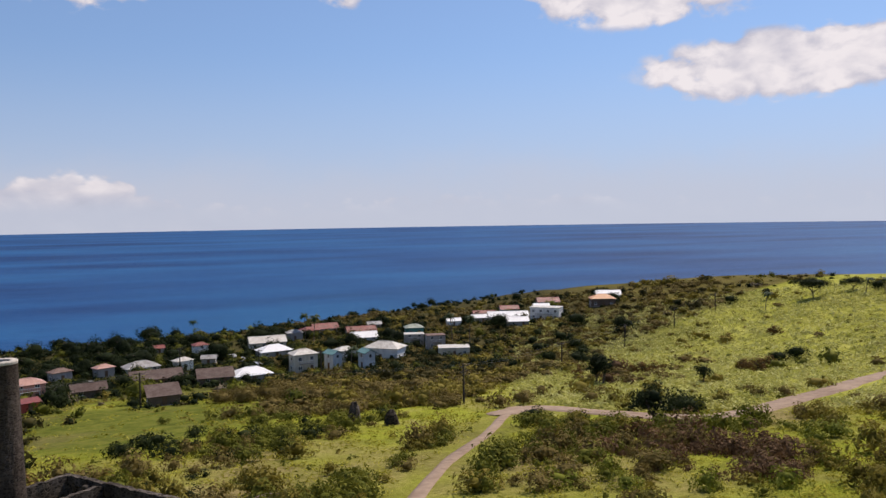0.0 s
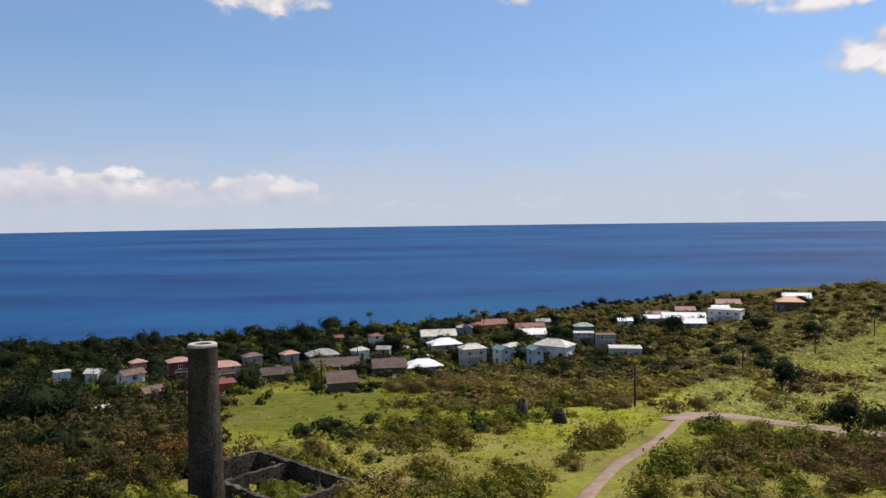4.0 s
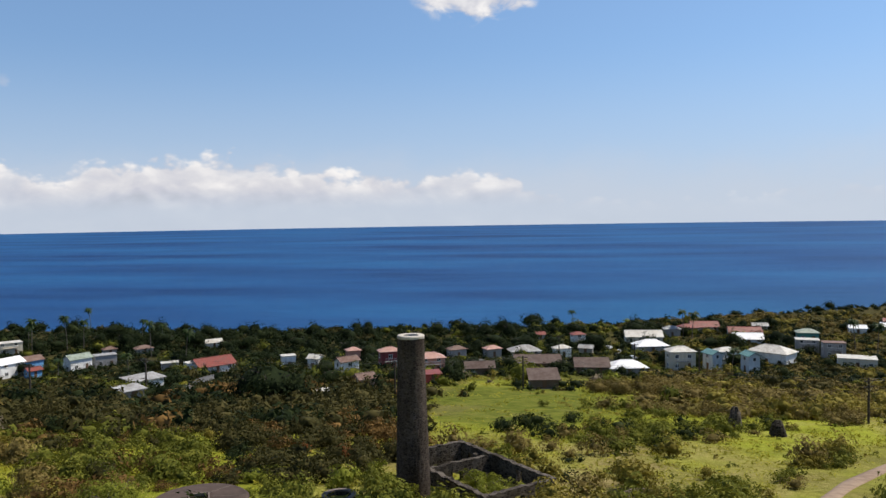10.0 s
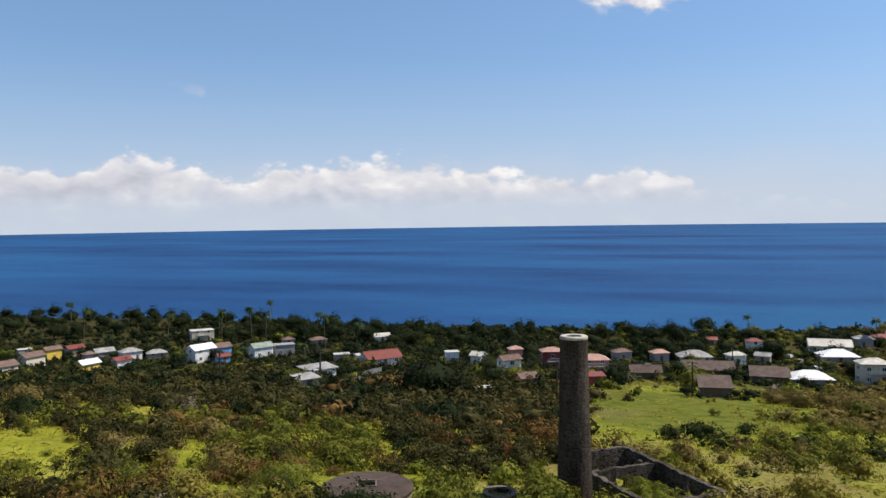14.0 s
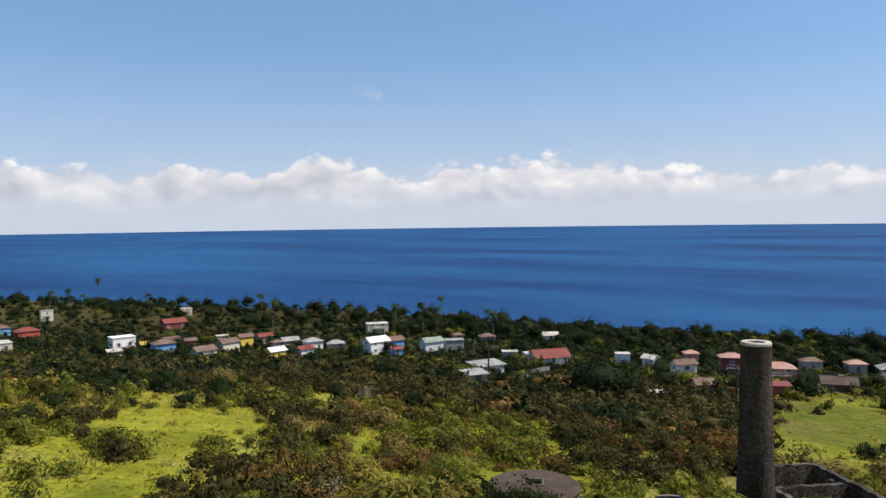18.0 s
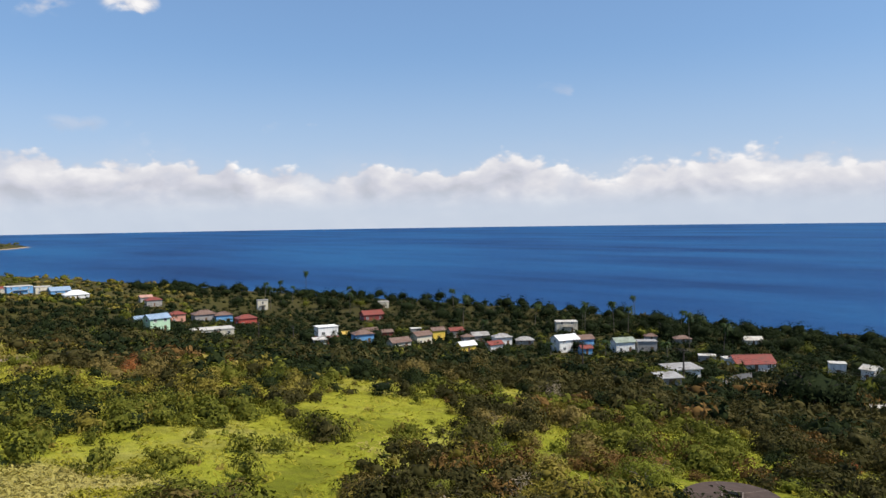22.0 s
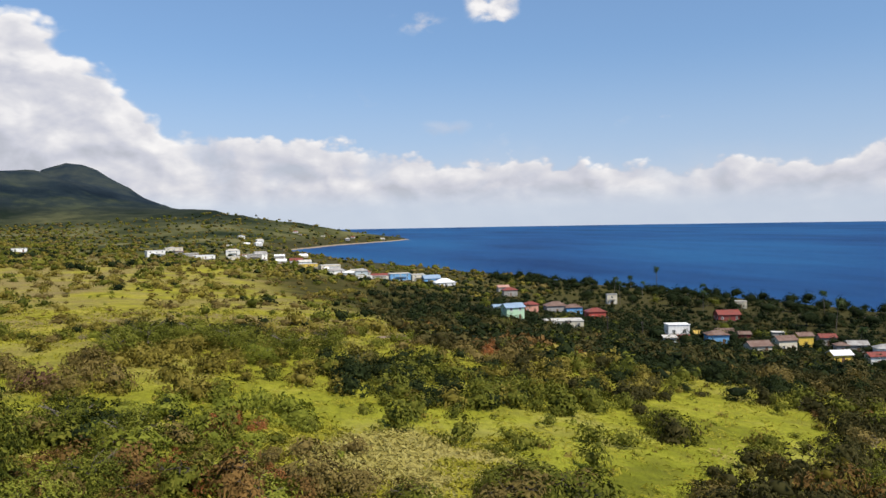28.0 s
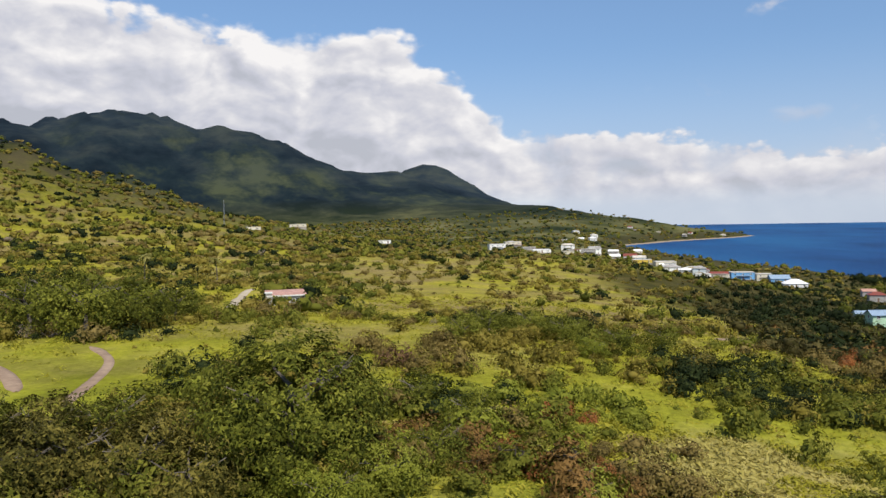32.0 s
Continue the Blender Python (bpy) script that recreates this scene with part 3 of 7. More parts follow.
def masonry(name, dark, mid, pale, course=0.3):
    """Rubble stone in rough courses with pale mortar, relief and stains."""
    def look_of(t, p):
        warp = node(t, "ShaderNodeVectorMath", (0, noise_of(t, p, 1.2, 3.0, out=1)), (1, (0.16, 0.16, 0.1)), operation="MULTIPLY").outputs[0]
        q = node(t, "ShaderNodeVectorMath", (0, p), (1, warp), operation="ADD").outputs[0]
        q = node(t, "ShaderNodeVectorMath", (0, q), (1, (0.62 / course, 0.62 / course, 1.0 / course)), operation="MULTIPLY").outputs[0]
        edge = node(t, "ShaderNodeTexVoronoi", ("Vector", q), ("Scale", 1.0), feature="DISTANCE_TO_EDGE").outputs[0]
        cell = node(t, "ShaderNodeTexVoronoi", ("Vector", q), ("Scale", 1.0)).outputs["Color"]
        shade = node(t, "ShaderNodeSeparateColor", (0, cell)).outputs[0]
        stone = ramp(t, calc(t, "ADD", calc(t, "MULTIPLY", shade, 0.7), calc(t, "MULTIPLY", noise_of(t, p, 6.0), 0.3)), [(0.2, dark), (0.6, mid), (0.95, pale)])
        joint = node(t, "ShaderNodeMapRange", ("Value", edge), ("From Min", 0.03), ("From Max", 0.12)).outputs[0]
        c = blend(t, joint, tuple(v * 0.8 for v in pale), stone)
        stain = ramp(t, noise_of(t, p, 0.35, 5.0, 0.65, (1, 1, 0.4)), [(0.4, (0.45, 0.43, 0.4)), (0.6, (1, 1, 1))])
        return blend(t, 1.0, c, stain, "MULTIPLY"), calc(t, "ADD", calc(t, "MULTIPLY", joint, 0.8), calc(t, "MULTIPLY", shade, 0.5))
    return material(name, look_of, 0.95, bump=0.03, specular=0.1)


STONE = masonry("rubble_stone", (0.03, 0.024, 0.02), (0.075, 0.062, 0.052), (0.17, 0.145, 0.122), 0.22)
CHIMNEY_STONE = masonry("chimney_stone", (0.045, 0.034, 0.028), (0.075, 0.058, 0.048), (0.14, 0.112, 0.094), 0.15)
LIME = mottled("lime_capping", (0.3, 0.26, 0.22), (0.62, 0.57, 0.5), 2.2, 0.95)
SOOT = mottled("sooty_lining", (0.02, 0.018, 0.016), (0.07, 0.06, 0.05), 2.0, 1.0)
DIRT = mottled("dirt_track", (0.2, 0.135, 0.095), (0.36, 0.265, 0.19), 0.9, 1.0, 0.02)
ASPHALT = mottled("worn_asphalt", (0.06, 0.06, 0.062), (0.13, 0.125, 0.12), 0.9, 0.9)
PALE_EARTH = mottled("pale_earth", (0.3, 0.25, 0.18), (0.5, 0.43, 0.33), 0.8, 1.0)
PALEPAVE = mottled("pale_paving", (0.36, 0.34, 0.31), (0.52, 0.5, 0.46), 0.7, 0.95)
POLE_WOOD = mottled("tarred_pole", (0.03, 0.024, 0.02), (0.085, 0.07, 0.058), 3.0, 0.9)
METAL = material("galvanised_metal", lambda t, p: ramp(t, noise_of(t, p, 3.0), [(0.3, (0.3, 0.3, 0.3)), (0.7, (0.5, 0.5, 0.5))]), 0.45, 0.8)
CERAMIC = material("glazed_insulator", lambda t, p: ramp(t, noise_of(t, p, 3.0), [(0.3, (0.12, 0.09, 0.08)), (0.7, (0.2, 0.16, 0.14))]), 0.25)


# ---- roads and tracks: strips that follow the ground ----
def track(name, label, way, width, mat, category="road", lift=0.07):
    """A strip along a way of (bearing, distance) stations, smoothed, laid on the ground."""
    pts = np.array([spot(a, d)[:2] for a, d in way])
    s = np.concatenate([[0], np.cumsum(np.hypot(*np.diff(pts, axis=0).T))])
    u = np.arange(0, s[-1], 0.8)
    k = 5 if len(u) > 20 else 1
    xs, ys = (np.convolve(np.pad(np.interp(u, s, pts[:, i]), k * 2, "edge"), np.ones(4 * k + 1) / (4 * k + 1), "valid") for i in (0, 1))
    tx, ty = np.gradient(xs), np.gradient(ys)
    ln = np.hypot(tx, ty) + 1e-9
    rows = []
    for o, lf in ((-0.5, -0.25), (-0.46, 0.0), (-0.2, 0.03), (0.0, 0.05), (0.2, 0.03), (0.46, 0.0), (0.5, -0.25)):
        wv = width * (1 + 0.22 * rough(u, u * 0.3, 9.0, o)) * np.clip(0.2 + np.minimum(u, u[-1] - u) / 3.5, 0, 1)
        x, y = xs - ty / ln * o * wv, ys + tx / ln * o * wv
        rows.append(np.stack([x, y, land(x, y) + lift + lf], 1))
    v = np.stack(rows, 1)
    n, m = v.shape[:2]
    i = (np.arange(n - 1)[:, None] * m + np.arange(m - 1)[None, :]).ravel()
    ob = quads(name, v.reshape(-1, 3), np.stack([i, i + m, i + m + 1, i + 1], 1), [mat], smooth=True)
    return tagged(ob, label, category, kind="structure")


# ---- houses ----
def window_of(parent, x, y, z, w, h, side, double=True):
    """A framed window on a wall; side: outward turn in degrees, 0 faces -y."""
    m = pose(x, y, z, 0, 0, side)
    cols = [-w / 2, -w / 2 + 0.08] + ([-0.04, 0.04] if double else []) + [w / 2 - 0.08, w / 2]
    rows = [0.0, 0.08, h - 0.08, h]
    bm = bmesh.new()
    nc = len(cols)
    grid = [[[bm.verts.new((cx, cy, cz)) for cx in cols] for cz in rows] for cy in (-0.09, 0.01)]
    for r in range(3):
        for k in range(nc - 1):
            if r == 1 and k % 2:
                for (a0, b0), (a1, b1) in (((r, k), (r, k + 1)), ((r, k + 1), (r + 1, k + 1)), ((r + 1, k + 1), (r + 1, k)), ((r + 1, k), (r, k))):
                    bm.faces.new((grid[0][a0][b0], grid[0][a1][b1], grid[1][a1][b1], grid[1][a0][b0]))
                continue
            for g in grid:
                bm.faces.new((g[r][k], g[r][k + 1], g[r + 1][k + 1], g[r + 1][k]))
    edge = [(0, k) for k in range(nc)] + [(1, nc - 1), (2, nc - 1)] + [(3, k) for k in range(nc - 1, -1, -1)] + [(2, 0), (1, 0)]
    for (a0, b0), (a1, b1) in zip(edge, edge[1:] + edge[:1]):
        bm.faces.new((grid[0][a0][b0], grid[0][a1][b1], grid[1][a1][b1], grid[1][a0][b0]))
    bmesh.ops.recalc_face_normals(bm, faces=bm.faces)
    bm.transform(m)
    win = part("window", bm, TRIM, parent)
    bm = box(w - 0.1, 0.03, h - 0.1, 0, -0.03, 0.05)
    bm.transform(m)
    part("pane", bm, GLASS, win)
    bm = box(w + 0.24, 0.2, 0.08, 0, -0.06, -0.083)
    bm.transform(m)
    part("sill", bm, TRIM, win)


def roof_mesh(kind, w, d, h, over, rise):
    """Roof slabs with thickness and eaves; the ridge runs along x."""
    W, D, t = w / 2 + over, d / 2 + over, 0.14
    lo = h - over * rise / (d / 2) * 0.6
    if kind == "flat":
        bm = box(w + 2 * over, d + 2 * over, 0.22, 0, 0, h, 0.03)
        return bm
    if kind == "shed":
        a, b = h + rise, h
        return solid([(-W, -D, b), (W, -D, b), (W, D, a), (-W, D, a), (-W, -D, b + t), (W, -D, b + t), (W, D, a + t), (-W, D, a + t)],
                     [(0, 1, 2, 3), (4, 5, 6, 7), (0, 1, 5, 4), (1, 2, 6, 5), (2, 3, 7, 6), (3, 0, 4, 7)])
    R = W if kind == "gable" else max(W - D, 0.15 * W)
    up = h + rise
    low = [(-W, -D, lo), (W, -D, lo), (W, D, lo), (-W, D, lo), (-R, 0, up), (R, 0, up)]
    vs = low + [(x, y, z + t) for x, y, z in low]
    top = [(6, 7, 11, 10), (8, 9, 10, 11), (7, 8, 11), (9, 6, 10)]
    under = [(0, 1, 5, 4), (2, 3, 4, 5), (1, 2, 5), (3, 0, 4)]
    if kind == "gable":
        top, under = top[:2], under[:2]
        rim = [(0, 1, 7, 6), (2, 3, 9, 8), (1, 5, 11, 7), (5, 2, 8, 11), (3, 4, 10, 9), (4, 0, 6, 10)]
    else:
        rim = [(0, 1, 7, 6), (1, 2, 8, 7), (2, 3, 9, 8), (3, 0, 6, 9)]
    return solid(vs, top + under + rim)


def house(az, d, w, dep, wall_h, kind, turn, wall_mat, roof_mat, label, ground_mat=None):
    """A house by bearing and distance: foundation, walls, roof, windows with panes, door."""
    x, y, z = spot(az, d)
    corners = [float(land(x + dx, y + dy)) for dx in (-w / 2, w / 2) for dy in (-w / 2, w / 2)]
    z = float(land(*spot(az, d - dep / 2)[:2])) if d < 600 else max(max(corners) - 0.5, z)
    drop = z - min(corners) + 0.8
    h = base("house", label, "house", pose(x, y, z, 0, 0, az + turn), "village houses")
    part("foundation", box(w + 0.12, dep + 0.12, drop, 0, 0, -drop + 0.15), CONCRETE, h)
    rise = {"gable": 0.27, "hip": 0.25, "shed": 0.1, "lean": 0.42, "flat": 0.0}[kind] * dep
    kind = "shed" if kind == "lean" else kind
    bm = box(w, dep, wall_h - 0.15, 0, 0, 0.15)
    if kind == "gable":
        for sx in (-w / 2, w / 2 - 0.18):
            g = solid([(sx, -dep / 2, wall_h), (sx, dep / 2, wall_h), (sx, 0, wall_h + rise), (sx + 0.18, -dep / 2, wall_h), (sx + 0.18, dep / 2, wall_h), (sx + 0.18, 0, wall_h + rise)], [(0, 1, 2), (3, 4, 5), (0, 1, 4, 3), (1, 2, 5, 4), (2, 0, 3, 5)])
            me = bpy.data.meshes.new("gable")
            g.to_mesh(me)
            g.free()
            bm.from_mesh(me)
            bpy.data.meshes.remove(me)
    if kind == "shed":
        g = solid([(-w / 2, -dep / 2, wall_h), (w / 2, -dep / 2, wall_h), (w / 2, dep / 2, wall_h), (-w / 2, dep / 2, wall_h), (w / 2, dep / 2, wall_h + rise), (-w / 2, dep / 2, wall_h + rise)], [(0, 1, 4, 5), (1, 2, 4), (0, 3, 5), (2, 3, 5, 4)])
        me = bpy.data.meshes.new("wedge")
        g.to_mesh(me)
        g.free()
        bm.from_mesh(me)
        bpy.data.meshes.remove(me)
    part("wall", bm, wall_mat, h)
    if ground_mat:
        part("ground_floor", box(w + 0.08, dep + 0.08, 3.05, 0, 0, 0.12), ground_mat, h, "ground floor in a darker paint")
    roof = part("roof", roof_mesh(kind, w, dep, wall_h + 0.02, 0.45 if kind != "flat" else 0.22, rise), roof_mat, h)
    if kind in ("gable", "hip") and d < 420:
        rw = w / 2 + 0.45 if kind == "gable" else max(w / 2 - dep / 2, 0.1 * w)
        part("ridge_cap", box(2 * rw, 0.3, 0.07, 0, 0, wall_h + 0.02 + rise + 0.12), roof_mat, roof)
    storeys = 2 if wall_h > 4.5 else 1
    far = d > 450
    for s in range(storeys):
        z0 = 0.95 + s * 2.75
        n = max(1, int(w / (3.4 if not far else 5)))
        for i in range(n):
            xx = (i + 0.5) / n * w - w / 2
            if s == 0 and i == n // 2:
                continue
            window_of(h, xx, -dep / 2, z0, 1.15, 1.15, 0)
        m = max(1, int(dep / 3.4))
        for side, sx in ((90, w / 2), (-90, -w / 2)):
            for i in range(m):
                window_of(h, sx, (i + 0.5) / m * dep - dep / 2, z0, 1.0, 1.1, side, False)
    xx = (n // 2 + 0.5) / n * w - w / 2
    part("door", box(0.95, 0.1, 2.0, xx, -dep / 2 - 0.03, 0.16, 0.01), DOORWOOD, h)
    if storeys == 2 and kind != "gable":
        rail = box(w * 0.6, 1.1, 0.12, 0, -dep / 2 - 0.55, 2.8)
        bal = part("balcony", rail, CONCRETE, h)
        bm = box(w * 0.6, 0.06, 0.06, 0, -dep / 2 - 1.07, 3.75)
        part("railing", bm, TRIM, bal)
        for i in range(9):
            part("baluster", box(0.05, 0.05, 0.83, (i / 8 - 0.5) * (w * 0.6 - 0.06), -dep / 2 - 1.07, 2.92), TRIM, bal)
        for sx in (-1, 1):
            part("post", box(0.16, 0.16, 2.8, sx * (w * 0.3 - 0.1), -dep / 2 - 1.0, 0), TRIM, h)
    return h
# ---- roads ----
track("road", "pale brown dirt track through rough grass", ((-14.6, 50), (-16.3, 59), (-17.4, 66), (-19.3, 77), (-21.4, 87), (-22.7, 98), (-23.3, 110), (-24.4, 118)), 1.5, DIRT)
track("road", "wide dirt road bending across the slope", ((-22.9, 114), (-24.0, 119), (-25.6, 118), (-28.0, 112), (-31.5, 104), (-36.0, 98.5), (-38.7, 97), (-40.5, 101), (-43.0, 112), (-46.0, 128), (-49.1, 155), (-54, 190)), 4.6, DIRT, lift=0.09)
track("road", "widened dirt apron where two tracks meet", ((-22.6, 106), (-23.2, 113), (-24.6, 117.5), (-26.6, 114.5)), 5.4, DIRT, lift=0.11)
track("road", "curving bare earth path in a clearing", ((126.5, 60), (124.4, 69), (123.1, 74), (122.3, 79), (122.7, 84), (124.6, 90)), 1.05, DIRT)
track("road", "bare earth path at the edge of a clearing", ((132, 88), (129.3, 80), (128.4, 74), (128.6, 66)), 1.5, DIRT)
track("road", "pale gravel drive to a small stone house", ((114.8, 140), (114.2, 170), (113.5, 199), (113.0, 216)), 2.0, PALE_EARTH)
track("road", "sandy track beside the village fields", ((79.5, 132), (76.5, 150), (73.5, 175), (71.2, 194), (69, 215)), 2.6, DIRT)
track("road", "village lane of worn asphalt", ((28.7, 160), (27.9, 176), (26.9, 200), (26.2, 226), (22, 262)), 4.6, ASPHALT)
track("road", "pale paved yard beside a house", ((19.6, 157), (18.2, 166), (16.9, 175)), 6.0, PALEPAVE, "pavement")
track("road", "village street of worn asphalt", ((-24, 300), (-17, 276), (-9, 262), (-2, 258), (5, 256), (12, 262)), 4.5, ASPHALT)
track("road", "pale track on the far slope", ((133, 215), (129.2, 208), (126.5, 203)), 2.4, PALEPAVE)


# ---- the sugar works: chimney, roofless ruin, cisterns ----
x, y, z = spot(11.65, 61)
chimney = base("chimney", "tall round tapering rubble-stone chimney of a ruined sugar works", "chimney", pose(x, y, z - 0.4))
TALL = 46.6 - z + 0.4
lv = [i / 30 * (TALL - 0.25) for i in range(31)]
out_r = lambda q: 1.07 + (1.43 - 1.07) * (1 - q / TALL) ** 1.15
part("shaft", lathe([(out_r(q), q) for q in lv] + [(0.62, lv[-1] - 0.02), (0.62, TALL - 5.0), (0.1, TALL - 5.0), (0.1, 0.0)], 64, 0.035), CHIMNEY_STONE, chimney)
part("lining", lathe([(0.6, TALL - 4.9), (0.6, TALL - 0.28), (0.54, TALL - 0.28), (0.54, TALL - 4.9)], 40, 0.02, 3.0), SOOT, chimney, "soot-blackened flue")
part("capping", lathe([(1.03, TALL - 0.27), (1.1, TALL - 0.24), (1.11, TALL - 0.1), (1.06, TALL - 0.015), (0.74, TALL), (0.64, TALL - 0.04), (0.63, TALL - 0.27)], 64, 0.03, 7.0), LIME, chimney, "pale lime-washed rim")


def ruin_wall(parent, a, b, top, foot, thick=0.6, gaps=()):
    """A stone wall from a to b with a ragged top; gaps: (from, to, sill, head) as shares of the length and metres over the foot."""
    ax, bx = Vector((*a, 0)), Vector((*b, 0))
    length = (bx - ax).length
    cuts = sorted({0.0, length, *(g[0] * length for g in gaps), *(g[1] * length for g in gaps)})
    bm = bmesh.new()
    for s0, s1 in zip(cuts, cuts[1:]):
        n = max(1, round((s1 - s0) / 0.45))
        mid = (s0 + s1) / 2 / length
        hole = next((g for g in gaps if g[0] < mid < g[1]), None)
        bands = [(foot, None)] if hole is None else [q for q in ((foot, foot + hole[2]), (foot + hole[3], None)) if q[1] is None or q[1] > q[0] + 0.05]
        for lo, hi in bands:
            if hi is None and lo > top - 0.25:
                continue
            cols = []
            for i in range(n + 1):
                s = s0 + (s1 - s0) * i / n
                q = ax + (bx - ax) * (s / length)
                hh = hi if hi is not None else top + 0.16 * noise.noise((q.x * 1.9, q.y * 1.9, 4.0)) + 0.1 * noise.noise((q.x * 5.1, q.y * 5.1, 1.0))
                cols.append((s, hh))
            vs = []
            for s, hh in cols:
                jog = 0.05 * noise.noise((s * 2.1, ax.x, ax.y))
                vs.append([bm.verts.new((s, -thick / 2 + jog, lo)), bm.verts.new((s, thick / 2 + jog, lo)), bm.verts.new((s, thick / 2 - 0.04 + jog, hh)), bm.verts.new((s, -thick / 2 + 0.04 + jog, hh + 0.03))])
            for p, q in zip(vs, vs[1:]):
                for k in range(4):
                    bm.faces.new((p[k], p[(k + 1) % 4], q[(k + 1) % 4], q[k]))
            bm.faces.new(vs[0])
            bm.faces.new(vs[-1])
    bmesh.ops.recalc_face_normals(bm, faces=bm.faces)
    ang = math.degrees(math.atan2(b[1] - a[1], b[0] - a[0]))
    bm.transform(pose(a[0], a[1], 0, 0, 0, ang))
    return part("wall", bm, STONE, parent)


ruin = base("ruin", "roofless two-room rubble-stone building overgrown with shrubs", "ruin", pose(-8.1, 64.6, 0, 0, 0, -47.5))
foot = 29.9
LW, DW = 13.5, 7.4
ruin_wall(ruin, (-LW / 2, -DW / 2 + 0.3), (LW / 2, -DW / 2 + 0.3), 34.5, foot, gaps=((0.10, 0.17, 2.2, 3.9), (0.28, 0.34, 1.6, 4.1), (0.62, 0.68, 2.4, 3.8)))
ruin_wall(ruin, (-LW / 2, DW / 2 - 0.3), (LW / 2, DW / 2 - 0.3), 34.5, foot, gaps=((0.13, 0.2, 2.3, 3.9), (0.66, 0.71, 2.3, 4.2), (0.84, 0.9, 2.3, 4.1)))
ruin_wall(ruin, (-LW / 2 + 0.3, -DW / 2 + 0.6), (-LW / 2 + 0.3, DW / 2 - 0.6), 34.5, foot, gaps=((0.2, 0.33, 2.0, 4.1),))
ruin_wall(ruin, (LW / 2 - 0.3, -DW / 2 + 0.6), (LW / 2 - 0.3, DW / 2 - 0.6), 34.5, foot, gaps=((0.4, 0.55, 2.6, 4.0),))
ruin_wall(ruin, (-LW / 2 + 4.9, -DW / 2 + 0.6), (-LW / 2 + 4.9, DW / 2 - 0.6), 34.4, foot, gaps=((0.34, 0.52, 1.2, 3.7),))
for q in ((-LW / 2 + 3.4, DW / 2 - 0.9), (-LW / 2 + 1.3, -DW / 2 + 0.8)):
    part("pillar", box(0.45, 0.45, 4.3, q[0], q[1], foot, 0.05), STONE, ruin)

# the round cistern with its hatch and slab joints
cz = float(land(-26.95, 52.0))
tank = base("water_cistern", "round concrete water cistern with a square open hatch", "cistern", pose(-26.95, 52.0, 0))
part("shell", lathe([(3.5, cz - 1.2), (3.55, 35.1), (3.3, 35.1), (3.25, cz - 1.2)], 64, 0.02), CONCRETE, tank)
hatch = lathe([(3.62, 35.08), (3.64, 35.28), (3.4, 35.42), (2.0, 35.52), (0.72, 35.56), (0.72, 35.3), (2.0, 35.3), (3.3, 35.1)], 64, 0.012)
LID = mottled("stained_slab", (0.05, 0.034, 0.028), (0.11, 0.077, 0.063), 0.8, 0.95)
KERB = mottled("weathered_kerb", (0.13, 0.1, 0.085), (0.24, 0.195, 0.165), 1.6, 0.95)
lid = part("lid", hatch, LID, tank, "dark stained concrete lid")
bm = bmesh.new()
for sx, sy, w, dd in ((0, 0.68, 1.52, 0.1), (0, -0.68, 1.52, 0.1), (0.71, 0, 0.1, 1.26), (-0.71, 0, 0.1, 1.26)):
    box(w, dd, 0.22, sx, sy, 35.42, bm=bm)
bm.transform(pose(0, 0, 0, 0, 0, 26))
part("hatch_kerb", bm, KERB, lid, "raised pale kerb round the hatch")
bm = bmesh.new()
for a in (20, 70, 140, 205, 250, 320):
    rod((0.95 * math.cos(radians(a)), 0.95 * math.sin(radians(a)), 35.57), (3.4 * math.cos(radians(a)), 3.4 * math.sin(radians(a)), 35.43), 0.022, sides=5, bm=bm)
part("joint", bm, KERB, lid, "pale mortar joints in the slab")
part("water", lathe([(0.01, 34.2), (3.2, 34.2), (3.2, 34.1), (0.01, 34.1)], 32), SOOT, tank)

x, y = -17.75, 57.0
z = float(land(x, y))
well = base("well", "round stone well head with a pale rim", "well", pose(x, y, 0))
part("ring", lathe([(1.32, z - 0.5), (1.28, 34.25), (1.02, 34.28), (1.0, z - 0.5)], 40, 0.03), STONE, well)
part("rim", lathe([(1.33, 34.24), (1.35, 34.36), (0.98, 34.38), (0.97, 34.24)], 40, 0.02), KERB, well)
x, y, z = spot(-5.5, 61.5)
pan = base("boiling_pan", "low round dark iron boiling pan in the grass", "pan", pose(x, y, z))
part("bowl", lathe([(1.25, -0.2), (1.42, 0.38), (1.5, 0.42), (1.5, 0.48), (1.36, 0.44), (1.1, 0.1), (0.05, 0.02), (0.05, -0.2)], 40, 0.02), mottled("rusty_iron", (0.05, 0.04, 0.035), (0.14, 0.1, 0.08), 2.0, 0.9), pan)

for az_, d_, hh in ((-11.9, 112, 3.4), (-14.7, 106, 2.4)):
    x, y, z = spot(az_, d_)
    st = base("stone_pier", "ruined tapering stone pier standing in rough grass", "pier", pose(x, y, z - 0.3), "ruined piers")
    part("shaft", lathe([(1.15, 0), (0.95, hh * 0.4), (0.75, hh * 0.75), (0.3, hh), (0.02, hh), (0.02, 0)], 14, 0.28, az_), STONE, st)


# ---- utility poles and wires ----
WIRE = material("wire", lambda t, p: ramp(t, noise_of(t, p, 1.0), [(0.3, (0.05, 0.05, 0.05)), (0.7, (0.09, 0.09, 0.09))]), 0.5)


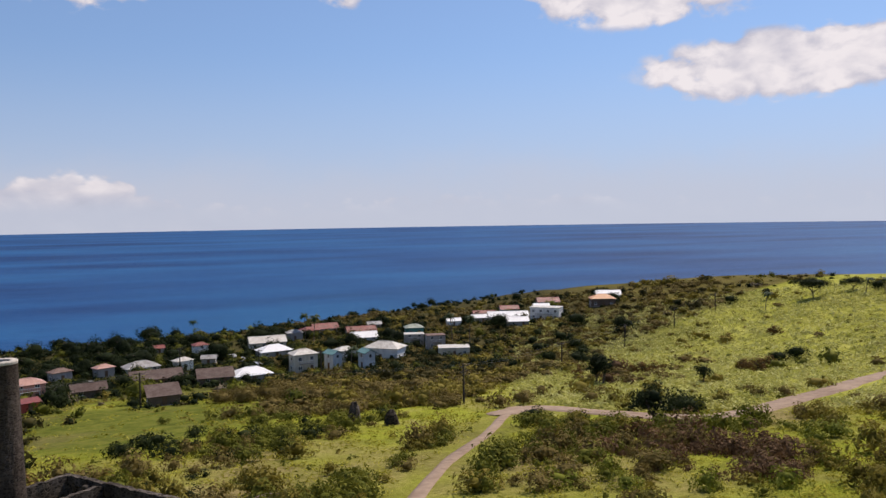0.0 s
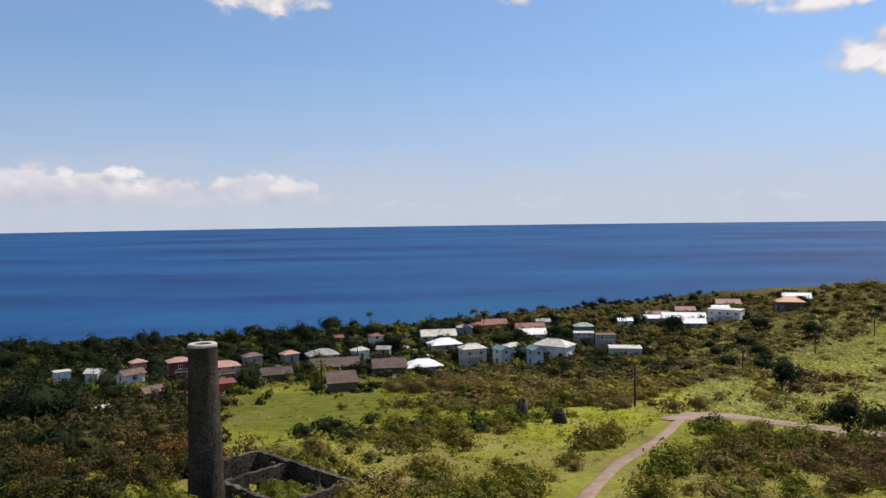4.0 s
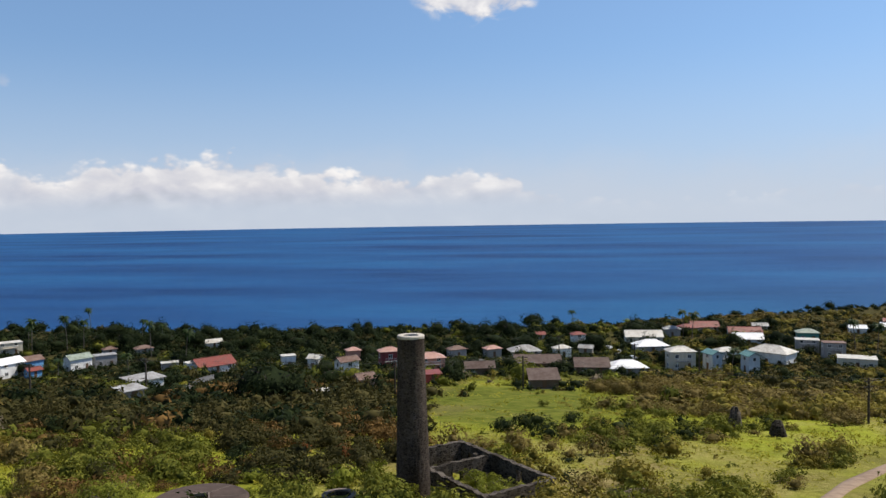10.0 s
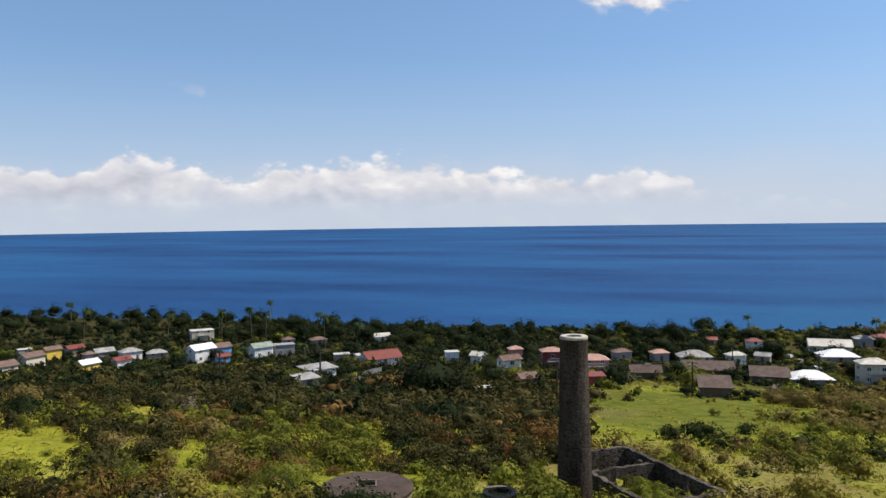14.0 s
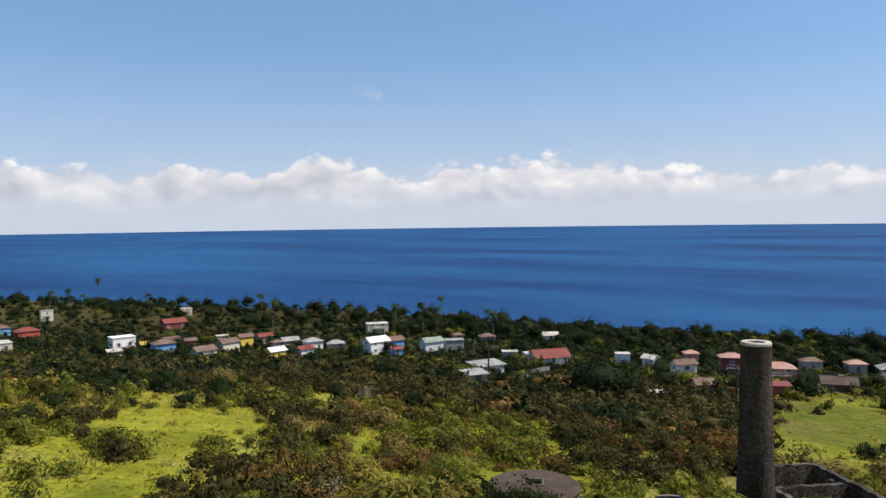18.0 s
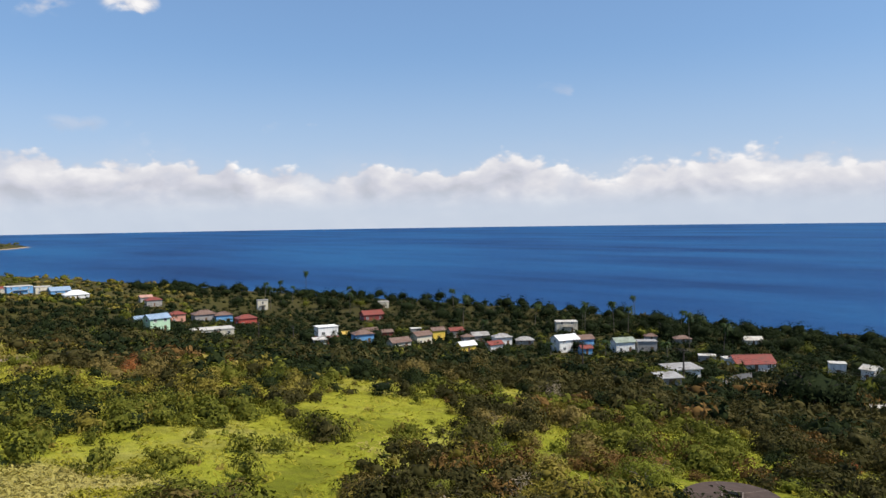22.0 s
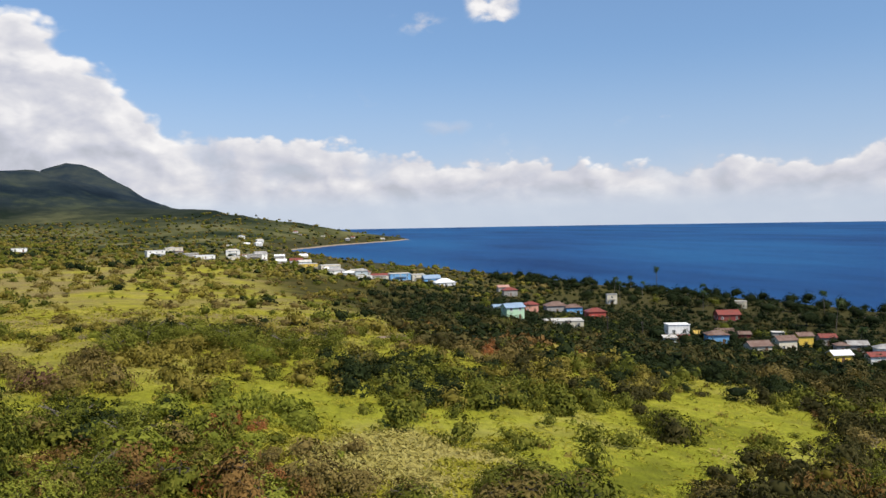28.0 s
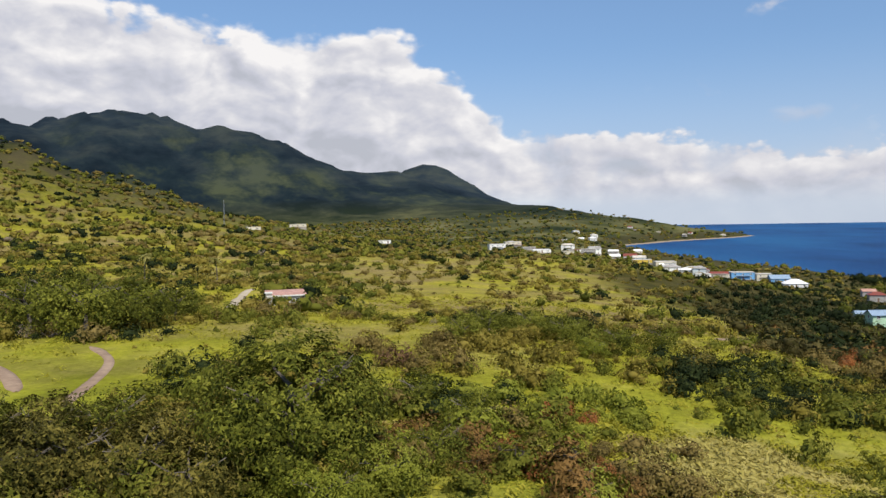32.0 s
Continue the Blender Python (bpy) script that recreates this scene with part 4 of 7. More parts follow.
def utility_pole(az_, d_, hh, turn, bars=1):
    x, y, z = spot(az_, d_)
    p = base("utility_pole", "dark wooden utility pole with a cross arm", "pole", pose(x, y, z, 0, 0, turn), "utility poles")
    part("pole", rod((0, 0, -0.6), (0, 0, hh), 0.19, 0.14, 9), POLE_WOOD, p)
    for b in range(bars):
        arm = part("cross_arm", box(2.2, 0.11, 0.14, 0, -0.12, hh - 0.45 - 0.9 * b, 0.01), POLE_WOOD, p)
        for sx in (-0.95, -0.4, 0.4, 0.95):
            part("insulator", rod((sx, -0.12, hh - 0.31 - 0.9 * b), (sx, -0.12, hh - 0.1 - 0.9 * b), 0.06, 0.04, 7), CERAMIC, arm)
        bm = rod((-0.7, -0.12, hh - 0.45 - 0.9 * b), (0, -0.1, hh - 1.05 - 0.9 * b), 0.025, sides=5)
        rod((0.7, -0.12, hh - 0.45 - 0.9 * b), (0, -0.1, hh - 1.05 - 0.9 * b), 0.025, sides=5, bm=bm)
        part("brace", bm, METAL, p)
    return Vector((x, y, z + hh - 0.2))


tops = [utility_pole(*q) for q in ((-20.2, 127, 6.8, 30, 2), (-27.6, 190, 7.6, 30, 1), (-32.2, 262, 7.8, 30, 1), (-35.7, 296, 7.4, 30, 1), (-38.5, 318, 7.2, 30, 1))]
lane = [utility_pole(*q) for q in ((3.2, 171, 7.5, -10, 1), (12.9, 150, 7.0, -10, 1), (30.7, 146, 7.6, -10, 1), (-5, 236, 8.0, 0, 1), (-9.5, 222, 8.0, 0, 1), (0.5, 262, 8, 0, 1), (37.9, 150, 6.5, 0, 1), (59.5, 240, 7, 0, 1), (62, 262, 7, 0, 1))]


def wire(a, b, sag, side):
    cu = bpy.data.curves.new("wire", "CURVE")
    cu.dimensions, cu.bevel_depth, cu.bevel_resolution = "3D", 0.016, 1
    s = cu.splines.new("POLY")
    s.points.add(16)
    across = (b - a).cross(Vector((0, 0, 1))).normalized() * side
    for i in range(17):
        u = i / 16
        q = a.lerp(b, u) + across - Vector((0, 0, 4 * sag * u * (1 - u)))
        s.points[i].co = (*q, 1)
    cu.materials.append(WIRE)
    return tagged(new("overhead_wire", cu), "thin dark overhead wire between utility poles", "wire", "overhead wires")


for a, b in [*zip(tops, tops[1:]), (tops[0], lane[0]), (lane[0], lane[1]), (lane[1], lane[2]), (lane[2], lane[6])]:
    for side in (-0.9, 0.9):
        wire(a, b, 0.012 * (b - a).length, side)

# a lattice mast and the small stone house on the slope
x, y, z = spot(114.9, 640)
mast = base("radio_mast", "slim grey lattice radio mast on the hillside", "mast", pose(x, y, z))
for sx, sy in ((0.6, -0.35), (-0.6, -0.35), (0, 0.7)):
    part("leg", rod((sx, sy, -1), (sx * 0.25, sy * 0.25, 26), 0.11, 0.07, 6), METAL, mast)
bm = bmesh.new()
for i in range(20):
    q0, q1 = 1 - 0.75 * i / 20, 1 - 0.75 * (i + 1) / 20
    pts = [(0.6, -0.35), (-0.6, -0.35), (0, 0.7)]
    for k in range(3):
        a, b = pts[k], pts[(k + 1) % 3]
        rod((a[0] * q0, a[1] * q0, i * 1.3), (b[0] * q1, b[1] * q1, i * 1.3 + 1.3), 0.04, sides=4, bm=bm)
part("bracing", bm, METAL, mast)

x, y, z = spot(110.7, 153)
hut = base("stone_house", "small grey stone house with a faded red roof and white trim", "house", pose(x, y, z, 0, 0, 118) @ Matrix.Diagonal((0.74, 0.74, 0.74, 1)))
part("foundation", box(9.8, 5.6, 2.4, 0, 0, -2.2), STONE, hut)
part("wall", box(9.6, 5.4, 2.6, 0, 0, 0.2), paint("grey_stone_render", (0.4, 0.38, 0.37)), hut)
part("roof", roof_mesh("shed", 9.6, 5.4, 2.84, 0.4, 0.9), PINKROOF, hut)
part("fascia", box(10.3, 0.12, 0.34, 0, -3.12, 2.62), TRIM, hut, "white fascia board")
part("stair_tower", box(1.5, 1.5, 3.5, -4.7, -2.4, 0), GREYWALL, hut, "grey block at the corner")
part("coping", box(1.9, 1.9, 0.3, -4.7, -2.4, 3.52), TRIM, hut, "white coping slab")
for xx in (-2.5, 0.2, 2.8):
    window_of(hut, xx, -2.7, 1.05, 1.1, 1.1, 0)
part("door", box(0.95, 0.1, 2.0, 4.0, -2.73, 0.2, 0.01), DOORWOOD, hut)
# ---- the village: each house by bearing and distance from the station ----
house(10.2, 218, 7.6, 5.0, 4.58, "hip", 12, PINK, PINKROOF, "salmon pink two-storey house with a hip roof")
house(10.1, 185, 3.6, 3.4, 2.10, "shed", 12, REDWALL, REDROOF, "small building with a bright red roof")
house(16.0, 254, 4.2, 3.4, 4.22, "hip", 15, PINK, PINKROOF, "pink house with a faded pink hip roof")
house(16.5, 193, 5.1, 3.4, 5.10, "gable", 30, WHITE, RUSTROOF, "two-storey white house with red-brown roofs", GREYWALL)
house(15.2, 170, 3.8, 3.4, 2.01, "gable", 25, RUSTWALL, RUSTROOF, "low shed with a brown rusty roof")
house(13.3, 229, 5.9, 3.9, 5.70, "hip", 12, DARKRED, PINKROOF, "dark red and white two-storey house with a pink roof")
house(18.8, 232, 3.6, 3.4, 3.49, "gable", -30, WHITE, PALEROOF, "white house with a pale gable roof")
house(20.8, 239, 4.1, 3.4, 3.77, "flat", 10, WHITE, PALEROOF, "low white house behind trees")
house(8.2, 262, 5.8, 3.8, 3.19, "hip", 25, GREYWALL, RUSTROOF, "small house with a red-brown hip roof")
house(5.5, 264, 5.4, 3.6, 3.08, "hip", 25, GREYWALL, PINKROOF, "small house with a rusty orange hip roof")
house(3.1, 265, 10.2, 6.7, 2.27, "hip", 15, WHITE, GREYROOF, "white bungalow with a grey hip roof")
house(0.3, 265, 5.5, 3.6, 3.36, "hip", 25, WHITE, PALEROOF, "white cottage with a pale hip roof")
house(-0.9, 294, 4.9, 3.4, 4.85, "hip", 20, WHITE, REDROOF, "white two-storey house with an orange-red roof")
house(-1.5, 278, 4.7, 3.4, 1.96, "gable", -10, GREYWALL, GREYROOF, "weathered grey house with a low gable roof")
house(1.9, 318, 3.6, 3.4, 1.90, "gable", 10, GREYWALL, REDROOF, "house with a bright red roof behind trees")
house(-5.6, 312, 14.0, 7.6, 2.56, "gable", 8, CREAM, PALEROOF, "large cream house with a pale grey roof")
house(-6.1, 285, 11.5, 7.6, 2.43, "hip", 18, GREYWALL, BRIGHTROOF, "house with a bright white metal roof")
house(-4.4, 225, 10.4, 6.9, 1.98, "hip", 15, GREYWALL, BRIGHTROOF, "low building with a bright white metal roof")
house(-8.2, 240, 7.6, 5.0, 5.70, "hip", 20, CREAM, PALEROOF, "cream house with a pale hip roof and open porch")
house(1.7, 173, 6.3, 4.2, 2.00, "lean", 8, RUSTWALL, OLDRUST, "derelict building with a collapsing rusty roof")
house(-1.9, 223, 9.5, 4.6, 1.90, "lean", 5, RUSTWALL, OLDRUST, "long dark shed with a rusty roof")
house(2.1, 237, 14.0, 4.6, 1.60, "lean", 5, RUSTWALL, OLDRUST, "long low shed with a rusted brown roof")
house(6.5, 216, 8.0, 5.3, 1.98, "gable", 5, RUSTWALL, OLDRUST, "dark abandoned shed among bushes")
house(-10.4, 243, 4.9, 3.4, 4.97, "gable", -55, PALEBLUE, TEALROOF, "pale blue house with white gables and a teal roof")
house(-11.3, 253, 6.1, 4.0, 4.90, "hip", 20, WHITE, PALEROOF, "white house with a pale hip roof behind twin gables")
house(-12.9, 238, 4.6, 3.4, 5.17, "gable", -60, PALEBLUE, TEALROOF, "white gabled wing with teal roof trim")
house(-14.3, 263, 12.6, 7.6, 4.10, "hip", -25, WHITE, PALEROOF, "large white two-storey house with a white hip roof")
house(-12.7, 318, 10.7, 7.1, 1.90, "gable", 10, PALEBLUE, BRIGHTROOF, "house with a bright white gable roof")
house(-12.5, 336, 12.5, 7.6, 1.90, "gable", 10, GREYWALL, REDROOF, "house with a dark red roof behind trees")
house(-13.5, 359, 6.2, 4.1, 2.17, "gable", 10, GREYWALL, GREYROOF, "house with a grey roof near the shore")
house(-16.5, 332, 7.7, 5.1, 3.32, "hip", 10, TEALWALL, GREENROOF, "green house with a pale green hip roof")
house(-16.5, 299, 7.5, 4.9, 4.66, "flat", 5, GREYWALL, PALEROOF, "low house with a flat pale roof")
house(-18.1, 289, 6.9, 4.6, 5.12, "flat", 12, GREYWALL, RUSTROOF, "grey unfinished concrete house")
house(-7.6, 330, 6.4, 4.2, 3.40, "hip", 10, GREYWALL, GREYROOF, "grey house with a hip roof near the shore")
house(-8.7, 344, 7.6, 5.0, 2.34, "hip", 15, RUSTWALL, REDROOF, "brown house with an orange-red roof")
house(-9.8, 352, 11.4, 7.5, 1.90, "gable", 15, GREYWALL, REDROOF, "house with a bright red gable roof")
house(-19.5, 263, 10.5, 6.9, 3.08, "flat", 4, CREAM, PALEROOF, "low building with a slab roof")
house(-19.5, 359, 6.3, 4.2, 2.61, "gable", 12, WHITE, BRIGHTROOF, "white-roofed house among trees")
house(-21.4, 369, 7.3, 4.8, 2.48, "gable", 12, GREYWALL, BRIGHTROOF, "low house with a white metal roof")
house(-24.3, 349, 9.5, 6.3, 2.44, "gable", 10, GREYWALL, BRIGHTROOF, "low house with a plain white metal roof")
house(-26.5, 362, 14.0, 7.6, 5.70, "flat", -15, WHITE, PALEROOF, "white two-storey house with open verandas")
house(-23.6, 373, 19.3, 7.6, 1.90, "gable", 8, WHITE, BRIGHTROOF, "long low house with a white roof")
house(-21.8, 384, 10.8, 7.1, 1.90, "gable", 8, GREYWALL, REDROOF, "long low house with a red roof")
house(-23.7, 390, 9.1, 6.0, 2.85, "gable", 10, GREYWALL, REDROOF, "small house with a red roof")
house(-26.1, 388, 7.7, 5.1, 2.52, "gable", 12, WHITE, BRIGHTROOF, "white house with a white roof above open verandas")
house(-26.6, 404, 11.2, 7.4, 2.22, "gable", 10, PINK, REDROOF, "pink house with a red roof")
house(-30.6, 381, 11.6, 7.6, 3.74, "hip", 10, RUSTWALL, ORANGEROOF, "brown house with an orange hip roof")
house(-31.0, 400, 12.2, 7.6, 2.28, "gable", 10, WHITE, BRIGHTROOF, "house with a white roof on the ridge")
house(31.8, 141, 3.6, 3.4, 2.20, "shed", 25, GREYWALL, GREYROOF, "small grey outbuilding with a pale metal roof")
house(30.9, 163, 6.5, 4.3, 2.70, "shed", 30, WHITE, GREYROOF, "white house with a broad grey metal roof")
house(26.2, 240, 11.4, 7.5, 2.28, "gable", 25, WHITE, REDROOF, "long white house with a dark red gable roof")
house(27.5, 239, 4.6, 3.4, 3.55, "flat", 20, WHITE, PALEROOF, "white block house with a flat pale roof")
house(29.1, 266, 5.3, 3.5, 2.77, "flat", 5, GREYWALL, PALEROOF, "small house with a flat white roof")
house(26.1, 330, 6.5, 4.3, 2.03, "gable", 15, WHITE, PALEROOF, "white house with a pale metal roof among trees")
house(35.0, 295, 7.7, 5.1, 4.18, "gable", 28, WHITE, GREENROOF, "white cottage with a grey-green gable roof")
house(33.3, 298, 7.2, 4.8, 4.13, "flat", 10, GREYWALL, GREYROOF, "low grey concrete house with a flat roof")
house(30.8, 324, 6.4, 4.2, 2.26, "hip", 15, GREYWALL, RUSTROOF, "grey house with a rusty brown hip roof")
house(33.0, 330, 4.7, 3.4, 2.08, "hip", 15, GREYWALL, RUSTROOF, "grey house with a brown roof near the beach")
house(39.2, 293, 8.9, 5.9, 4.74, "gable", 35, WHITE, BRIGHTROOF, "white gabled house with a bright white roof")
house(37.9, 300, 7.4, 4.9, 4.28, "gable", 30, BLUE, RUSTROOF, "pale blue house with a brown gable roof")
house(37.7, 286, 4.2, 3.4, 2.48, "gable", 25, BLUE, REDROOF, "blue wooden house with a red roof")
house(39.1, 352, 9.5, 6.3, 4.73, "flat", 10, CREAM, PALEROOF, "cream house with a flat white roof")
house(44.5, 276, 5.6, 3.7, 3.54, "gable", 35, WHITE, REDROOF, "white cottage with a dark red gable roof")
house(46.6, 272, 6.1, 4.1, 2.89, "gable", 32, YELLOW, BRIGHTROOF, "yellow house with a bright white roof")
house(43.9, 308, 7.1, 4.7, 3.50, "hip", 20, WHITE, GREYROOF, "white house with a grey roof")
house(45.6, 315, 6.7, 4.4, 3.12, "gable", 20, GREYWALL, GREYROOF, "weathered house with a grey roof")
house(46.5, 309, 4.3, 3.4, 3.21, "hip", 20, GREYWALL, RUSTROOF, "wooden house with a brown roof")
house(47.4, 328, 6.0, 4.0, 3.41, "gable", 25, GREYWALL, REDROOF, "grey house with a dull red roof")
house(42.2, 312, 6.8, 4.5, 1.90, "hip", 10, GREYWALL, GREYROOF, "low grey house among dark trees")
house(57.1, 277, 7.4, 4.9, 6.40, "flat", 18, WHITE, WHITE, "white concrete upper storey on a red ground floor", REDWALL)
house(57.6, 252, 3.7, 3.4, 2.66, "shed", 10, PALEBLUE, PALEROOF, "pale blue lean-to shop front")
house(55.6, 319, 3.6, 3.4, 2.23, "gable", 15, YELLOW, YELLOWROOF, "small yellow wooden village house")
house(54.4, 300, 7.7, 5.1, 3.77, "hip", 18, BLUE, RUSTROOF, "bright blue wooden house with a dark brown roof")
house(51.7, 274, 7.4, 4.9, 2.63, "gable", 30, CREAM, RUSTROOF, "cream house with a dark grey-brown gable roof")
house(50.0, 303, 7.3, 4.8, 4.05, "gable", 35, CREAM, RUSTROOF, "cream wooden house with a brown roof")
house(48.8, 319, 5.8, 3.9, 4.49, "gable", 30, YELLOW, RUSTROOF, "yellow house with a dark brown roof")
house(53.9, 333, 6.8, 4.5, 2.26, "gable", 15, GREYWALL, RUSTROOF, "old wooden house with a rusted roof")
house(52.6, 333, 4.6, 3.4, 1.91, "gable", 20, DARKRED, RUSTROOF, "dark red wooden village house")
house(50.4, 334, 4.5, 3.4, 3.33, "flat", 10, GREYWALL, PALEROOF, "small grey concrete house")
house(53.7, 397, 10.6, 7.0, 3.12, "gable", 20, DARKRED, REDROOF, "dark red ruin of a house among trees")
house(52.8, 455, 6.0, 3.9, 3.90, "flat", 10, CREAM, PALEROOF, "small pale house high among the trees")
house(62.9, 367, 8.8, 5.8, 3.85, "hip", 18, REDWALL, REDROOF, "coral red house with a red hip roof")
house(64.5, 384, 8.1, 5.3, 3.69, "hip", 15, BLUE, RUSTROOF, "pale blue house with a brown roof")
house(65.8, 385, 10.5, 6.9, 3.72, "hip", 15, GREYWALL, RUSTROOF, "grey house with a dark brown hip roof")
house(67.7, 368, 7.0, 4.6, 4.11, "hip", 20, PINK, REDROOF, "pink house with a dark red hip roof")
house(69.0, 292, 7.6, 5.0, 4.89, "gable", 28, MINT, BLUEROOF, "mint green house with a blue roof")
house(70.2, 327, 3.6, 3.4, 3.02, "gable", 20, MINT, BLUEROOF, "small mint green house with a blue roof")
house(65.3, 280, 14.2, 7.6, 2.62, "flat", 8, CREAM, PALEROOF, "low white concrete slab roof")
house(69.2, 501, 9.1, 6.0, 3.99, "hip", 15, GREYWALL, REDROOF, "house with a bright red roof")
house(69.7, 535, 7.6, 5.0, 3.46, "gable", 15, GREYWALL, PINKROOF, "house with a faded orange roof")
house(61.7, 461, 6.0, 4.0, 5.70, "flat", 10, CREAM, GREYROOF, "cream two-storey house behind trees")
house(84.3, 715, 17.0, 11.0, 2.75, "flat", 10, YELLOW, PALEROOF, "yellow block house by the road")
house(82.7, 654, 16.8, 11.0, 5.50, "flat", 15, CREAM, PALEROOF, "long cream concrete building")
house(81.3, 613, 14.0, 9.8, 2.75, "flat", 10, WHITE, PALEROOF, "white concrete house by the road")
house(80.7, 738, 11.4, 9.1, 2.75, "flat", 10, YELLOW, PALEROOF, "pale yellow house by the road")
house(80.1, 537, 9.8, 7.9, 2.75, "flat", 10, WHITE, PALEROOF, "white house beside the road")
house(77.5, 632, 17.0, 11.0, 5.50, "flat", 12, BLUE, PALEROOF, "blue and white two-storey building")
house(76.1, 641, 11.0, 8.8, 5.50, "flat", 12, CREAM, PALEROOF, "cream two-storey building near the shore")
house(75.1, 636, 14.0, 9.8, 2.75, "gable", 15, BLUE, BLUEROOF, "house with a pale blue roof")
house(74.1, 585, 15.5, 10.9, 2.75, "hip", 10, WHITE, BRIGHTROOF, "house with a bright white roof")
house(94.9, 723, 15.3, 10.7, 5.50, "flat", 12, WHITE, PALEROOF, "white block in the distant town")
house(93.7, 804, 17.0, 11.0, 5.50, "flat", 12, CREAM, PALEROOF, "cream block in the distant town")
house(92.5, 736, 12.4, 8.7, 2.75, "flat", 12, GREYWALL, PALEROOF, "grey house in the distant town")
house(91.6, 661, 15.6, 10.9, 2.75, "flat", 12, WHITE, BRIGHTROOF, "long white building in the distant town")
house(89.6, 686, 10.1, 7.1, 2.75, "flat", 12, CREAM, PALEROOF, "small cream house in the distant town")
house(89.9, 1240, 10.4, 7.3, 2.75, "flat", 12, WHITE, PALEROOF, "small white house on the far slope")
house(112.9, 678, 11.5, 9.2, 5.50, "flat", 10, CREAM, CREAM, "beige concrete building on the hillside")
house(109.7, 799, 17.0, 9.9, 2.75, "flat", 5, CREAM, PALEROOF, "long low pale building on the hillside")
house(103.3, 627, 10.0, 6.0, 2.75, "flat", 5, WHITE, PALEROOF, "small pale building on the slope")
# ---- the distant town and scattered houses round the bay ----
house(82.3, 627, 8.5, 6.1, 5.5, "flat", -2, WHITE, GREYROOF, "white house with a grey flat roof in the distant town")
house(81.2, 599, 9.0, 6.3, 2.75, "hip", -19, WHITE, BRIGHTROOF, "white house with a white hip roof in the distant town")
house(79.0, 601, 13.2, 8.9, 2.75, "flat", -15, CREAM, GREYROOF, "cream house with a grey flat roof in the distant town")
house(80.3, 595, 9.5, 6.8, 5.5, "hip", -1, PALEBLUE, GREYROOF, "pale blue house with a grey hip roof in the distant town")
house(82.2, 604, 12.6, 6.6, 2.75, "hip", 18, WHITE, GREYROOF, "white house with a grey hip roof in the distant town")
house(79.0, 603, 12.9, 6.1, 2.75, "gable", 9, CREAM, REDROOF, "cream house with a red gable roof in the distant town")
house(80.1, 700, 9.2, 7.2, 2.75, "hip", 20, CREAM, REDROOF, "cream house with a red hip roof in the distant town")
house(80.1, 665, 9.9, 7.7, 2.75, "flat", -14, GREYWALL, GREYROOF, "grey house with a grey flat roof in the distant town")
house(82.6, 646, 9.4, 7.0, 2.75, "gable", -2, WHITE, BRIGHTROOF, "white house with a white gable roof in the distant town")
house(88.1, 751, 13.8, 6.9, 5.5, "flat", 0, GREYWALL, PALEROOF, "grey house with a pale flat roof in the distant town")
house(87.7, 778, 11.9, 8.6, 5.5, "gable", 23, WHITE, GREYROOF, "white house with a grey gable roof in the distant town")
house(86.2, 889, 8.8, 7.1, 2.75, "hip", 1, WHITE, GREYROOF, "white house with a grey hip roof in the distant town")
house(84.5, 784, 12.7, 7.1, 2.75, "gable", 16, PALEBLUE, PALEROOF, "pale blue house with a pale gable roof in the distant town")
house(88.9, 799, 8.4, 6.2, 2.75, "flat", 18, WHITE, REDROOF, "white house with a red flat roof in the distant town")
house(89.6, 815, 14.0, 6.4, 5.5, "hip", -2, WHITE, PALEROOF, "white house with a pale hip roof in the distant town")
house(86.3, 887, 11.0, 6.7, 2.75, "gable", -5, GREYWALL, BRIGHTROOF, "grey house with a white gable roof in the distant town")
house(86.2, 734, 9.5, 7.6, 2.75, "gable", 6, GREYWALL, BRIGHTROOF, "grey house with a white gable roof in the distant town")
house(84.6, 1073, 11.4, 9.0, 2.75, "gable", 21, CREAM, BRIGHTROOF, "cream house with a white gable roof in the distant town")
house(85.1, 800, 13.2, 8.7, 2.75, "gable", 1, WHITE, REDROOF, "white house with a red gable roof in the distant town")
house(87.6, 880, 9.3, 8.4, 2.75, "hip", 1, CREAM, REDROOF, "cream house with a red hip roof in the distant town")
house(93.9, 826, 11.8, 6.6, 2.75, "flat", 19, GREYWALL, REDROOF, "grey house with a red flat roof in the distant town")
house(93.8, 1051, 12.1, 7.4, 2.75, "hip", 27, WHITE, GREYROOF, "white house with a grey hip roof in the distant town")
house(93.2, 800, 8.9, 7.8, 2.75, "flat", -13, GREYWALL, REDROOF, "grey house with a red flat roof in the distant town")
house(84.8, 1953, 9.2, 8.0, 2.75, "flat", 15, GREYWALL, REDROOF, "grey house with a red flat roof in the distant town")
house(80.9, 2031, 10.3, 8.3, 2.75, "gable", -14, WHITE, REDROOF, "white house with a red gable roof in the distant town")
house(87.7, 1543, 14.0, 7.2, 5.5, "hip", 29, WHITE, PALEROOF, "white house with a pale hip roof in the distant town")
house(88.6, 1407, 9.8, 8.5, 2.75, "hip", -13, GREYWALL, PALEROOF, "grey house with a pale hip roof in the distant town")
house(88.6, 1391, 8.9, 7.5, 2.75, "gable", -4, PALEBLUE, BRIGHTROOF, "pale blue house with a white gable roof in the distant town")
house(81.3, 1928, 10.1, 8.3, 5.5, "hip", -20, GREYWALL, PALEROOF, "grey house with a pale hip roof in the distant town")
house(89.0, 1624, 13.5, 6.9, 5.5, "hip", 30, WHITE, GREYROOF, "white house with a grey hip roof in the distant town")
house(87.8, 1392, 13.4, 7.1, 5.5, "hip", 30, WHITE, BRIGHTROOF, "white house with a white hip roof in the distant town")
